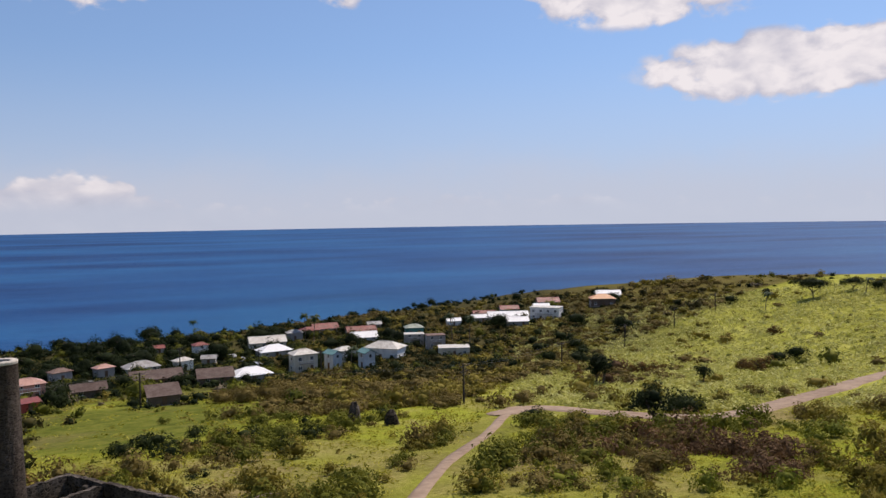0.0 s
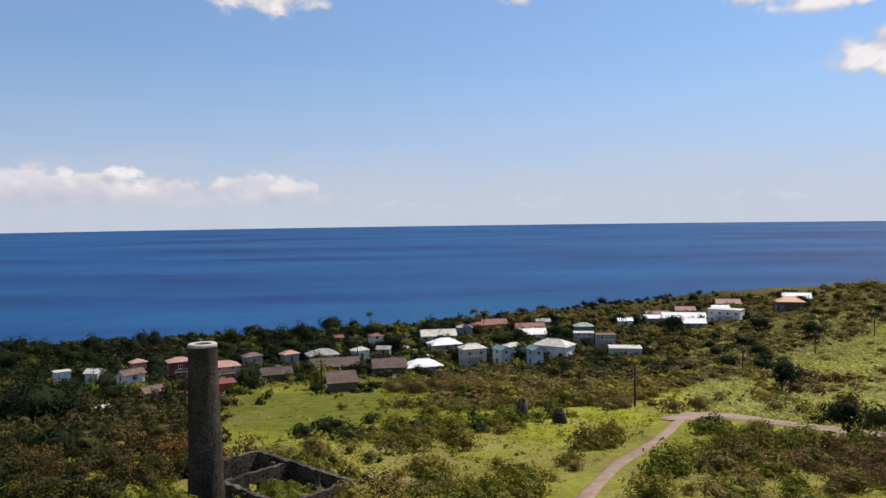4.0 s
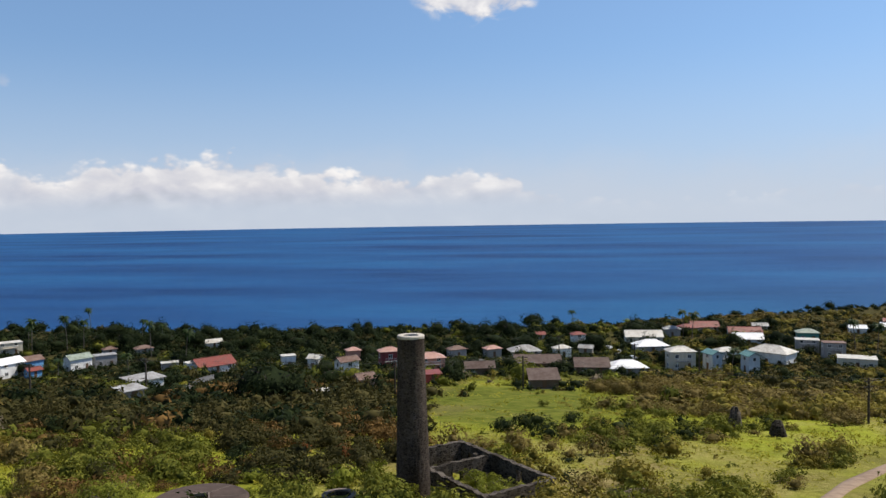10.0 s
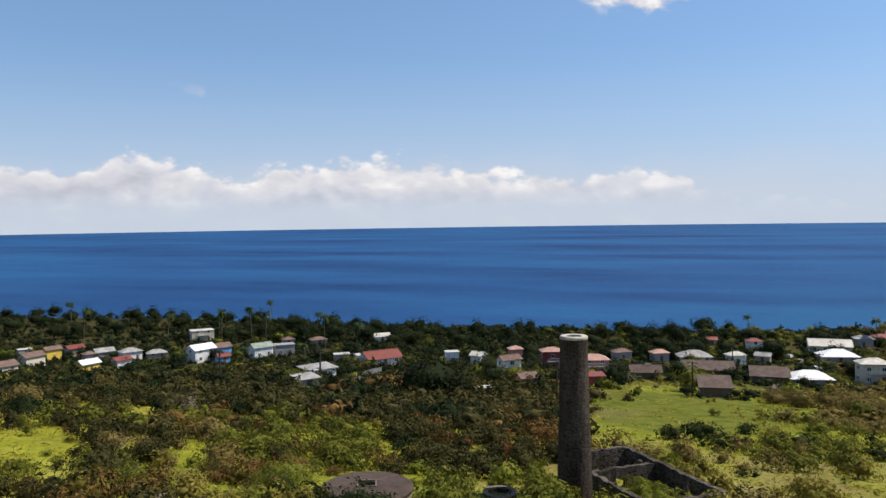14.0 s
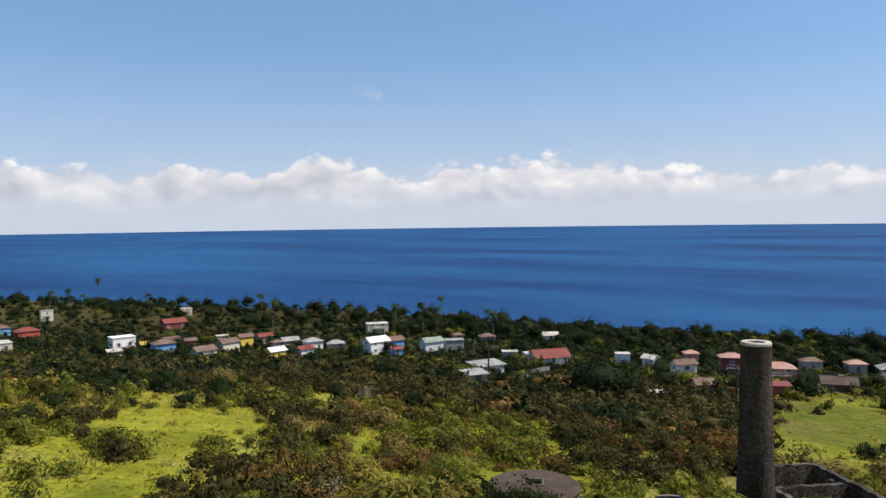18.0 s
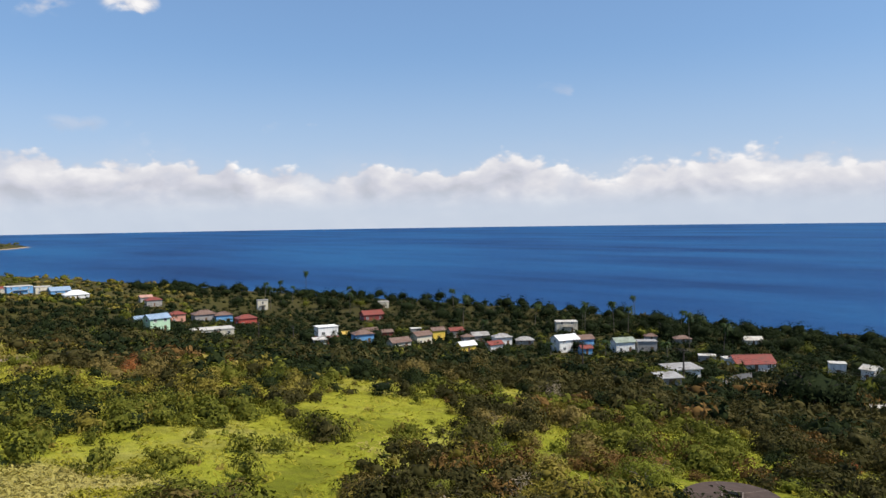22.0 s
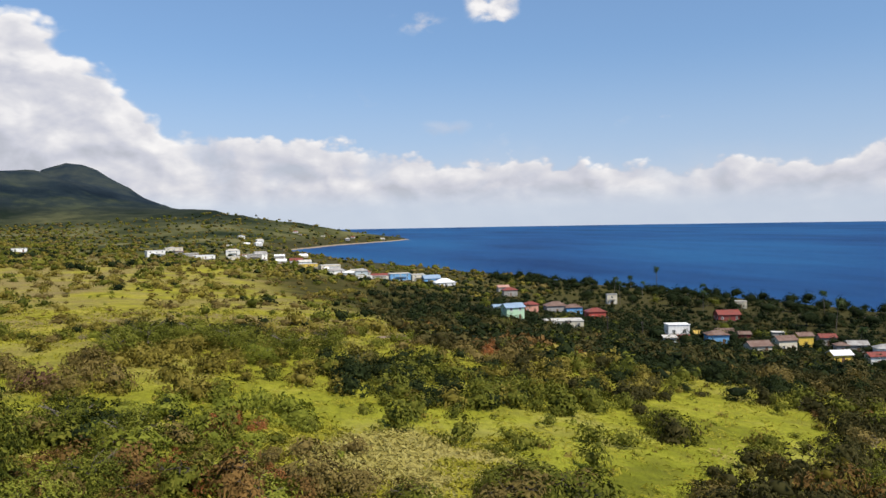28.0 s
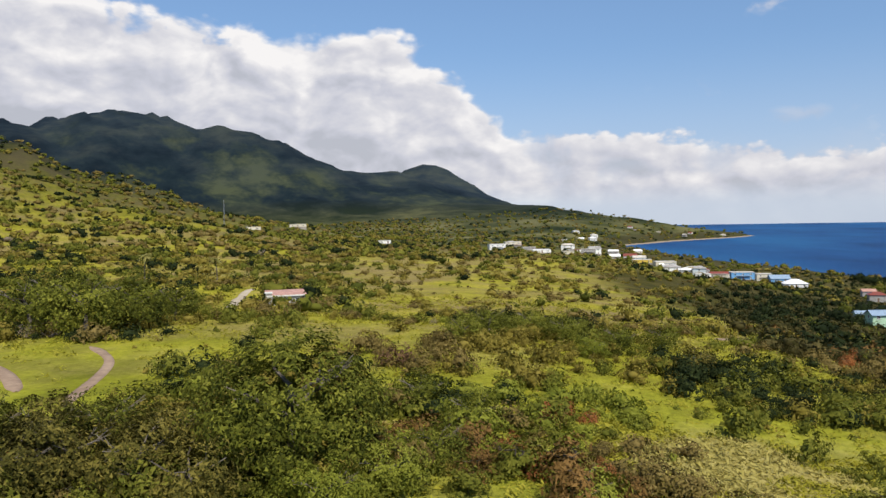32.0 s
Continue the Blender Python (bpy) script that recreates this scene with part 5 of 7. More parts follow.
house(83.1, 1999, 9.1, 8.0, 2.75, "flat", -9, CREAM, PALEROOF, "cream house with a pale flat roof in the distant town")
house(78.7, 2010, 13.0, 8.4, 2.75, "hip", -10, CREAM, PALEROOF, "cream house with a pale hip roof in the distant town")
house(85.1, 2000, 12.6, 8.9, 2.75, "hip", -9, WHITE, REDROOF, "white house with a red hip roof in the distant town")
# ---- cars parked in the village ----
TYRE = mottled("black_rubber", (0.012, 0.012, 0.012), (0.03, 0.03, 0.03), 6.0, 0.9)
RIM = material("grey_rim", lambda t, p: ramp(t, noise_of(t, p, 5.0), [(0.3, (0.3, 0.3, 0.31)), (0.7, (0.45, 0.45, 0.46))]), 0.35, metal=0.8)


def car(az_, d_, turn, coat, label):
    x, y, z = spot(az_, d_)
    c = base("car", label, "car", pose(x, y, z + 0.05, 0, 0, turn), "parked cars")
    prof = [(-2.05, 0.32), (-2.1, 0.78), (-1.2, 0.92), (-0.55, 1.42), (0.9, 1.46), (1.6, 0.98), (2.05, 0.9), (2.08, 0.34)]
    n = len(prof)
    bm = solid([(u, -0.82 if h < 1 else -0.66, h) for u, h in prof] + [(u, 0.82 if h < 1 else 0.66, h) for u, h in prof],
               [tuple(range(n)), tuple(range(2 * n - 1, n - 1, -1))] + [(i, (i + 1) % n, n + (i + 1) % n, n + i) for i in range(n)])
    part("body", bm, coat, c)
    part("windscreen", solid([(-1.16, -0.64, 0.96), (-1.16, 0.64, 0.96), (-0.58, 0.58, 1.4), (-0.58, -0.58, 1.4), (-1.2, -0.64, 0.98), (-1.2, 0.64, 0.98), (-0.62, 0.58, 1.42), (-0.62, -0.58, 1.42)], [(0, 1, 2, 3), (4, 5, 6, 7), (0, 1, 5, 4), (1, 2, 6, 5), (2, 3, 7, 6), (3, 0, 4, 7)]), GLASS, c)
    for s in (-1, 1):
        part("side_window", solid([(-0.95, s * 0.79, 0.98), (1.3, s * 0.79, 0.98), (0.85, s * 0.69, 1.38), (-0.5, s * 0.69, 1.38), (-0.95, s * 0.74, 0.98), (1.3, s * 0.74, 0.98), (0.85, s * 0.64, 1.38), (-0.5, s * 0.64, 1.38)], [(0, 1, 2, 3), (4, 5, 6, 7), (0, 1, 5, 4), (1, 2, 6, 5), (2, 3, 7, 6), (3, 0, 4, 7)]), GLASS, c)
        part("headlight", box(0.05, 0.3, 0.16, -2.1, s * 0.58, 0.6, 0.02), TRIM, c)
        for u in (-1.3, 1.3):
            bm = rod((u, s * 0.66, 0.3), (u, s * 0.86, 0.3), 0.31, sides=16)
            wheel = part("wheel", bm, TYRE, c)
            part("rim", rod((u, s * 0.85, 0.3), (u, s * 0.875, 0.3), 0.18, sides=12), RIM, wheel)


car(-3.1, 287, 60, paint("white_car_paint", (0.75, 0.75, 0.76), 0.3), "white saloon car parked in the village street")
car(-3.8, 277, 75, paint("silver_car_paint", (0.4, 0.41, 0.43), 0.3), "silver saloon car parked in the village street")
car(-4.8, 262, 20, paint("white_van_paint", (0.7, 0.7, 0.7), 0.3), "white hatchback car parked beside a house")
# ---- plants ----
LEAF_GREEN = leafy("green_leaves", (0.038, 0.05, 0.008), (0.118, 0.126, 0.017), (0.23, 0.22, 0.036))
LEAF_DARK = leafy("dark_leaves", (0.006, 0.011, 0.004), (0.017, 0.027, 0.008), (0.042, 0.053, 0.014))
LEAF_OLIVE = leafy("olive_leaves", (0.078, 0.066, 0.012), (0.205, 0.168, 0.028), (0.33, 0.262, 0.065))
LEAF_RUSSET = leafy("russet_leaves", (0.05, 0.032, 0.011), (0.15, 0.086, 0.026), (0.28, 0.16, 0.052))
LEAF_GREY = leafy("dry_grey_twigs", (0.09, 0.07, 0.048), (0.23, 0.185, 0.13), (0.4, 0.33, 0.24), 0.9)
LEAF_LIME = leafy("fresh_leaves", (0.075, 0.095, 0.012), (0.185, 0.2, 0.024), (0.29, 0.3, 0.05))
LEAF_ROSE = leafy("withered_purple_leaves", (0.045, 0.027, 0.014), (0.13, 0.075, 0.038), (0.23, 0.14, 0.075))
LEAF_BRUSH = leafy("brown_olive_brush", (0.08, 0.06, 0.017), (0.165, 0.124, 0.035), (0.26, 0.195, 0.07))
# brown-green scrub with the shade of passing clouds put into its leaf colour
LEAF_CLOUDSHADE = leafy("cloud_shaded_brown_green_leaves", (0.017, 0.018, 0.005), (0.053, 0.049, 0.014), (0.112, 0.092, 0.031))
LEAF_BIG = leafy("broad_fresh_leaves", (0.01, 0.014, 0.004), (0.1, 0.112, 0.014), (0.3, 0.3, 0.045))
LEAF_WORN = leafy("worn_green_leaves", (0.012, 0.013, 0.004), (0.085, 0.078, 0.016), (0.27, 0.22, 0.05))
LEAF_FLAME = leafy("orange_red_leaves", (0.1, 0.03, 0.012), (0.3, 0.1, 0.035), (0.42, 0.2, 0.07))
GRASS = leafy("rough_grass", (0.185, 0.182, 0.017), (0.3, 0.28, 0.028), (0.41, 0.365, 0.058))
PALE_GRASS = leafy("seeding_grass", (0.27, 0.28, 0.05), (0.42, 0.41, 0.11), (0.6, 0.57, 0.26))
STRAW = leafy("dry_straw_grass", (0.29, 0.25, 0.06), (0.4, 0.345, 0.1), (0.47, 0.41, 0.15), 0.9)
PALM_LEAF = leafy("palm_fronds", (0.012, 0.026, 0.008), (0.035, 0.062, 0.016), (0.09, 0.11, 0.03), 0.45)
PALM_DRY = leafy("yellowing_palm_fronds", (0.08, 0.08, 0.02), (0.2, 0.19, 0.05), (0.34, 0.3, 0.1), 0.5)
BARK = mottled("pale_bark", (0.06, 0.05, 0.04), (0.19, 0.165, 0.135), 3.0, 0.95)
DARK_BARK = mottled("dark_bark", (0.035, 0.028, 0.022), (0.12, 0.1, 0.08), 3.0, 0.95)

rng = np.random.default_rng(7)


def unit(v):
    return v / np.maximum(np.linalg.norm(v, axis=-1, keepdims=True), 1e-9)


def kites(pos, nor, size, slim=0.6, droop=0.15):
    """One kite-shaped leaf clump at each place, facing nor."""
    n = len(pos)
    t = unit(np.cross(nor, rng.normal(size=(n, 3))))
    b = np.cross(nor, t)
    s = (size * rng.uniform(0.6, 1.4, n))[:, None] if np.isscalar(size) else size[:, None]
    w = s * slim * rng.uniform(0.7, 1.2, n)[:, None]
    v = np.stack([pos - t * s * 0.45 - b * w * 0.35, pos - t * s * 0.3 + b * w * 0.5 + nor * s * 0.06, pos + t * s * 0.62 - nor * s * droop], 1)
    return v.reshape(-1, 3), np.arange(3 * n).reshape(n, 3)


def ball(level):
    bm = bmesh.new()
    bmesh.ops.create_icosphere(bm, subdivisions=level, radius=1.0)
    v, f = np.array([q.co for q in bm.verts]), np.array([[q.index for q in g.verts] for g in bm.faces])
    bm.free()
    return v, f


BALLS = {1: ball(1), 2: ball(2), 3: ball(3)}


def crown(n, r, h, lobes, size, low=0.25, flat=0.0, slim=0.6, core=0, fill=0.8, lobe=(0.26, 0.46), least=0.3):
    """Leaf clumps on the skins of many uneven lobes; spans radius r and height h from the ground. A lumpy core of foliage closes the inside."""
    a, q = rng.uniform(0, 2 * math.pi, lobes), np.sqrt(rng.uniform(0.02, 1, lobes))
    cz = low * h + (h * (1 - low) * 0.72) * rng.uniform(0.0, 1, lobes) * (1 - 0.55 * q * q)
    lr = r * rng.uniform(*lobe, lobes)
    c = np.stack([np.cos(a) * q * r * 0.72, np.sin(a) * q * r * 0.72, cz], 1)
    k = rng.integers(0, lobes, n)
    d = unit(rng.normal(size=(n, 3)) + np.array([0, 0, 0.25]))
    sq = np.array([1, 1, 0.72 - flat])
    pos = c[k] + d * sq * (lr[k] * rng.uniform(0.55, 1.1, n) ** 0.7)[:, None]
    pos[:, 2] = np.clip(pos[:, 2], 0.05 * h, None)
    mid = unit(pos - np.array([0, 0, 0.35 * h]))
    nor = unit(0.35 * d + 0.9 * mid + 0.32 * rng.normal(size=(n, 3)) + np.array([0, 0, 0.3]))
    v, f = kites(pos, nor, size, slim)
    if not core:
        return v, f
    dirs, faces = BALLS[core]
    eye = np.array([0, 0, (low + 0.3 * (1 - low)) * h])
    rel = (c - eye) / sq
    b = dirs @ rel.T
    disc = b * b - (rel * rel).sum(1)[None] + (lr * fill)[None] ** 2
    reach = np.where(disc > 0, b + np.sqrt(np.maximum(disc, 0)), 0).max(1)
    reach = np.clip(reach, least * r, 1.05 * r)
    for _ in range(2):
        near = np.zeros(len(dirs))
        np.add.at(near, faces.ravel(), np.repeat(reach[faces].mean(1), 3))
        reach = 0.4 * reach + 0.6 * near / np.bincount(faces.ravel(), minlength=len(dirs))
    cv = eye + dirs * sq * (0.86 * reach * rng.uniform(0.82, 1.14, len(dirs)))[:, None]
    cv[:, 2] = np.maximum(cv[:, 2], low * h * 0.3)
    return np.concatenate([v, cv]), np.concatenate([f, faces + len(v)])


def tufts(n, r, h):
    """Grass blades standing up from a patch of radius r."""
    a, q = rng.uniform(0, 2 * math.pi, n), np.sqrt(rng.uniform(0, 1, n)) * r
    p = np.stack([np.cos(a) * q, np.sin(a) * q, np.zeros(n)], 1)
    lean = np.stack([rng.normal(0, 0.28, n), rng.normal(0, 0.28, n), np.ones(n)], 1)
    hh = (h * rng.uniform(0.6, 1.25, n))[:, None]
    sd = unit(np.stack([rng.normal(size=n), rng.normal(size=n), np.zeros(n)], 1)) * (0.17 * hh)
    v = np.stack([p - sd, p + sd, p + lean * hh * np.array([1.5, 1.5, 1])], 1)
    return v.reshape(-1, 3), np.arange(3 * n).reshape(n, 3)


def spread(name, label, category, forms, mat, xs, ys, size, sink=0.1, kind="stuff", squash=1.0):
    """One object from many turned and scaled copies of a few forms, standing on the ground."""
    zs = land(xs, ys)
    vs, fs, at = [], [], 0
    pick = rng.integers(0, len(forms), len(xs))
    for k, (fv, ff) in enumerate(forms):
        i = np.nonzero(pick == k)[0]
        if not len(i):
            continue
        a, s = rng.uniform(0, 2 * math.pi, len(i)), size[i]
        c, sn = np.cos(a) * s, np.sin(a) * s
        tall = s * squash * rng.uniform(0.8, 1.2, len(i))
        x = c[:, None] * fv[None, :, 0] - sn[:, None] * fv[None, :, 1] + xs[i][:, None]
        y = sn[:, None] * fv[None, :, 0] + c[:, None] * fv[None, :, 1] + ys[i][:, None]
        zz = tall[:, None] * fv[None, :, 2] + (zs[i] - sink * s)[:, None]
        vs.append(np.stack([x, y, zz], -1).reshape(-1, 3))
        fs.append((ff[None] + (np.arange(len(i)) * len(fv))[:, None, None] + at).reshape(-1, ff.shape[1]))
        at += len(i) * len(fv)
    return tagged(quads(name, np.concatenate(vs), np.concatenate(fs), [mat], smooth=True), label, category, kind=kind)


def mesh_from(name, form, mat):
    ob = quads(name, form[0], form[1], [mat], smooth=True)
    return ob


def limbs(h, r, n, thick, seed, crooked=0.25):
    """A trunk with n rising limbs and twigs."""
    rnd = random.Random(seed)
    bm = bmesh.new()
    fork = h * rnd.uniform(0.25, 0.4)
    p = Vector((0, 0, -0.4))
    q = Vector((rnd.uniform(-0.3, 0.3), rnd.uniform(-0.3, 0.3), fork))
    rod(p, q, thick, thick * 0.75, 7, bm)
    for i in range(n):
        a = 2 * math.pi * (i + rnd.random() * 0.7) / n
        e = q + Vector((math.cos(a) * r * 0.36, math.sin(a) * r * 0.36, (h - fork) * rnd.uniform(0.25, 0.45)))
        m = q.lerp(e, 0.5) + Vector((rnd.uniform(-1, 1), rnd.uniform(-1, 1), rnd.uniform(0, 1))) * crooked
        rod(q, m, thick * 0.6, thick * 0.45, 5, bm)
        rod(m, e, thick * 0.45, thick * 0.28, 5, bm)
        for j in range(3):
            b = a + rnd.uniform(-0.9, 0.9)
            g = e + Vector((math.cos(b) * r * 0.26, math.sin(b) * r * 0.26, (h - fork) * rnd.uniform(0.05, 0.25)))
            rod(e, g, thick * 0.26, thick * 0.1, 3, bm)
    return bm


# -- shrub and tree forms --
SHRUBS = {"green": LEAF_GREEN, "dark": LEAF_DARK, "olive": LEAF_OLIVE, "russet": LEAF_RUSSET, "grey": LEAF_GREY, "lime": LEAF_LIME, "rose": LEAF_ROSE, "brush": LEAF_BRUSH, "cloudshade": LEAF_CLOUDSHADE}
WORDS = {"green": "leafy green shrub in rough grass", "dark": "dense dark green shrub", "olive": "olive green shrub with yellowing leaves", "russet": "shrub with withered russet leaves", "grey": "dry grey leafless shrub", "lime": "fresh light green shrub", "rose": "withered purple-brown shrub in grass", "brush": "low brown-olive thorny shrub", "cloudshade": "cloud-shaded dull brown-green scrub bush"}

# zones of the slope: bearing from, to, distance from, to, cover, kinds and shares
# this darkened scrub, with the dark kind, paints cloud shade past bearing 11
ZONES = (
    (-1.5, 10.5, 112, 178, 0.04, (("green", 1),)),
    (-11, -2.5, 126, 150, 1.0, (("brush", 5), ("green", 1))),
    (-16, 10, 84, 108, 0.46, (("green", 4), ("brush", 3), ("dark", 2))),
    (-19, 2.5, 120, 160, 0.1, (("brush", 3), ("green", 2), ("olive", 1))),
    (-22, 4, 56, 120, 0.42, (("green", 5), ("olive", 3), ("brush", 2), ("dark", 0.7))),
    (-23.5, -16, 84, 118, 0.25, (("olive", 2), ("green", 2))),
    (-34, -30.8, 150, 185, 0.6, (("brush", 3), ("rose", 1))),
    (-45, -38.5, 165, 205, 0.45, (("brush", 3), ("green", 1), ("rose", 1))),
    (-60, -38, 112, 340, 0.05, (("olive", 3), ("brush", 2))),
    (-38, -34.8, 112, 290, 0.05, (("olive", 3), ("brush", 2))),
    (-34.8, -31.4, 112, 225, 0.05, (("olive", 3), ("brush", 2))),
    (-31.4, -27.2, 112, 162, 0.05, (("olive", 3), ("brush", 2))),
    (-27.2, -21, 112, 123, 0.05, (("olive", 3), ("brush", 2))),
    (-44, -25, 66, 86, 0.55, (("rose", 2.5), ("brush", 2), ("green", 4), ("russet", 1.0))),
    (-60, -17, 40, 92, 0.3, (("brush", 1), ("green", 4), ("olive", 3), ("lime", 2))),
    (-60, -42, 92, 112, 0.4, (("olive", 2), ("green", 2), ("brush", 1))),
    (-38.5, -6, 123, 430, 1.0, (("brush", 12), ("olive", 1))),
    (11, 26, 66, 93, 1.0, (("russet", 4), ("cloudshade", 5), ("dark", 1))),
    (26, 34.5, 77, 86, 1.0, (("green", 4), ("lime", 1))),
    (26, 38, 63, 77, 1.0, (("russet", 3), ("cloudshade", 3), ("green", 2))),
    (8, 24, 50, 66, 1.0, (("lime", 2), ("green", 4), ("cloudshade", 2))),
    (22, 34, 66, 80, 1.0, (("green", 3), ("cloudshade", 3), ("dark", 2))),
    (12, 31, 92, 180, 1.0, (("cloudshade", 9), ("dark", 1.2), ("russet", 0.8))),
    (31, 52, 104, 190, 1.0, (("cloudshade", 8), ("dark", 2), ("brush", 0.6))),
    (28, 38, 80, 104, 1.0, (("cloudshade", 4), ("green", 2), ("russet", 1))),
    (72, 87, 44, 58, 0.03, (("rose", 1), ("green", 1), ("brush", 1))),
    (56.5, 85, 46, 68, 0.03, (("green", 2), ("brush", 1))),
    (47, 58, 64, 92, 0.1, (("green", 2), ("olive", 1))),
    (57, 70, 67, 108, 0.9, (("green", 3), ("olive", 2), ("cloudshade", 3), ("dark", 1))),
    (93, 103.7, 52, 62, 0.95, (("green", 5), ("dark", 1), ("lime", 1))),
    (94.5, 106, 58, 70, 0.05, (("green", 1),)),
    (97, 107, 72, 90, 0.5, (("rose", 2), ("brush", 4), ("olive", 1))),
    (82, 97, 58, 88, 0.72, (("green", 5), ("olive", 6), ("lime", 2), ("dark", 0.4))),
    (68, 87, 73, 92, 0.9, (("green", 5), ("dark", 1.5), ("olive", 3))),
    (79.5, 86.5, 92, 135, 0.07, (("olive", 1), ("green", 1))),
    (68, 79.5, 92, 112, 0.5, (("green", 2), ("dark", 2), ("brush", 1))),
    (86, 97, 88, 125, 0.8, (("dark", 1.5), ("green", 4), ("olive", 2))),
    (96.5, 105, 130, 190, 0.12, (("brush", 2), ("olive", 1))),
    (94, 102, 200, 235, 0.1, (("olive", 1),)),
    (117, 132, 66, 92, 0.03, (("green", 1),)),
    (106, 118, 96, 230, 0.5, (("green", 3), ("brush", 2), ("olive", 2))),
    (10, 78, 250, 430, 0.95, (("dark", 9), ("cloudshade", 2))),
    (10, 62, 165, 250, 0.9, (("dark", 4), ("cloudshade", 6), ("green", 0.5))),
    (52, 64, 108, 270, 0.95, (("cloudshade", 6), ("dark", 3), ("russet", 0.5))),
    (60, 76, 100, 270, 1.0, (("cloudshade", 6), ("dark", 5), ("russet", 0.6), ("green", 0.5))),
    (76, 80, 150, 420, 0.9, (("dark", 3), ("cloudshade", 4))),
    (117, 135, 108, 420, 0.85, (("green", 5), ("olive", 3), ("dark", 1.5), ("brush", 1))),
    (74, 118, 130, 420, 0.55, (("brush", 4), ("olive", 4), ("green", 2.5), ("dark", 0.4))),
    (84, 132, 38, 60, 0.8, (("green", 4), ("lime", 1), ("olive", 4), ("brush", 2), ("russet", 1))),
    (36, 60, 40, 100, 0.62, (("olive", 3), ("grey", 0.9), ("green", 4), ("lime", 0.5), ("russet", 1.4), ("brush", 3), ("cloudshade", 5))),
)
REST = (("olive", 4), ("green", 5), ("dark", 2), ("lime", 0.6), ("brush", 3), ("grey", 0.2))
HOUSE_AT = np.array([(o.matrix_basis.translation.x, o.matrix_basis.translation.y) for o in scene.objects if o.name.split(".")[0] in ("house", "stone_house")])
ROAD_AT = np.concatenate([np.array([q.co[:2] for q in o.data.vertices])[3::7] for o in scene.objects if o.name.split(".")[0] == "road"])


verge = np.hypot(ROAD_AT[:, 0], ROAD_AT[:, 1])[:, None]
VERGE_AT = np.concatenate([ROAD_AT * (1 - k / verge) for k in (0.0, 3.0, 6.0)])[(np.tile(verge[:, 0], 3) < 240)]
VERGE_AT = np.concatenate([VERGE_AT, ROAD_AT])


def clear_of(x, y, pts, dist):
    ok = np.ones(len(x), bool)
    for i in range(0, len(x), 2000):
        d2 = ((x[i:i + 2000, None] - pts[None, :, 0]) ** 2 + (y[i:i + 2000, None] - pts[None, :, 1]) ** 2).min(1)
        ok[i:i + 2000] = d2 > dist * dist
    return ok


def sow(n, d0, d1, power):
    """Places between d0 and d1 from the station, thinning out with distance."""
    u = rng.uniform(0, 1, n)
    d = (d0 ** power + u * (d1 ** power - d0 ** power)) ** (1 / power)
    a = rng.uniform(-56, 134, n)
    return a, d


def kinds_at(a, d):
    """The kind of shrub for each place, or none."""
    x, y = -d * np.sin(np.radians(a)), d * np.cos(np.radians(a))
    wob_a, wob_d = a + 3.4 * rough(x, y, 9, 3.0), d * (1 + 0.07 * rough(x, y, 12, 8.0))
    names = list(SHRUBS)
    out = np.full(len(a), -1)
    u, v = rng.uniform(0, 1, len(a)), rng.uniform(0, 1, len(a))
    patch = 0.8 * rough(x, y, 15, 4.0) + 0.7 * rough(x, y, 36, 9.0)
    cover = np.clip(0.45 + 2.6 * patch, 0.03, 1.0)
    cover[d > 420] = 0.95
    shares = np.tile(np.array([dict(REST).get(k, 0) for k in names], float), (len(a), 1))
    for a0, a1, d0, d1, c, kinds in reversed(ZONES):
        m = (wob_a > a0) & (wob_a < a1) & (wob_d > d0) & (wob_d < d1)
        cover[m] = np.clip(c + 2.2 * min(c, 1 - c) * patch[m], 0, 1) if c < 0.99 else 1.0
        shares[m] = [dict(kinds).get(k, 0) for k in names]
    ridge = (a < -20) & (d > 112) & (y < np.minimum(1.1 * x + 75, 0.4 * x + 175) + 4 * rough(x, y, 14, 7.0))
    thin_out = ridge & ((cover < 0.1) | (cover > 0.8))
    cover[thin_out] = 0.09
    shares[thin_out] = [dict((("olive", 3), ("brush", 2))).get(k, 0) for k in names]
    heath = (a < -9) & (a > -40) & (d > 123) & ~ridge & (y > 122)
    cover[heath] = 1.0
    shares[heath] = [dict((("brush", 9), ("cloudshade", 0.6), ("olive", 2.0))).get(k, 0) for k in names]
    shares *= np.exp(4.0 * np.stack([rough(x, y, 19, 1.3 * i) for i in range(len(names))], 1))
    cum = np.cumsum(shares / shares.sum(1, keepdims=True), 1)
    out = (v[:, None] > cum).sum(1)
    out[u > cover] = -1
    z = land(x, y)
    ok = (out >= 0) & (z > 1.0) & clear_of(x, y, HOUSE_AT, 7.0) & clear_of(x, y, VERGE_AT, 3.0)
    ok &= np.hypot(x + 26.95, y - 52) > 4.6
    ok &= np.hypot(x + 12.2, y - 59.8) > 2.6
    ok &= np.hypot(x + 17.75, y - 57) > 2.6
    ok &= np.hypot(x + 16.6, y - 53.4) > 3.4
    rx, ry = (x + 8.1) * math.cos(radians(47.5)) - (y - 64.6) * math.sin(radians(47.5)), (x + 8.1) * math.sin(radians(47.5)) + (y - 64.6) * math.cos(radians(47.5))
    ok &= ~((np.abs(rx) < 8.2) & (np.abs(ry) < 5.2))
    return x, y, np.where(ok, out, -1)


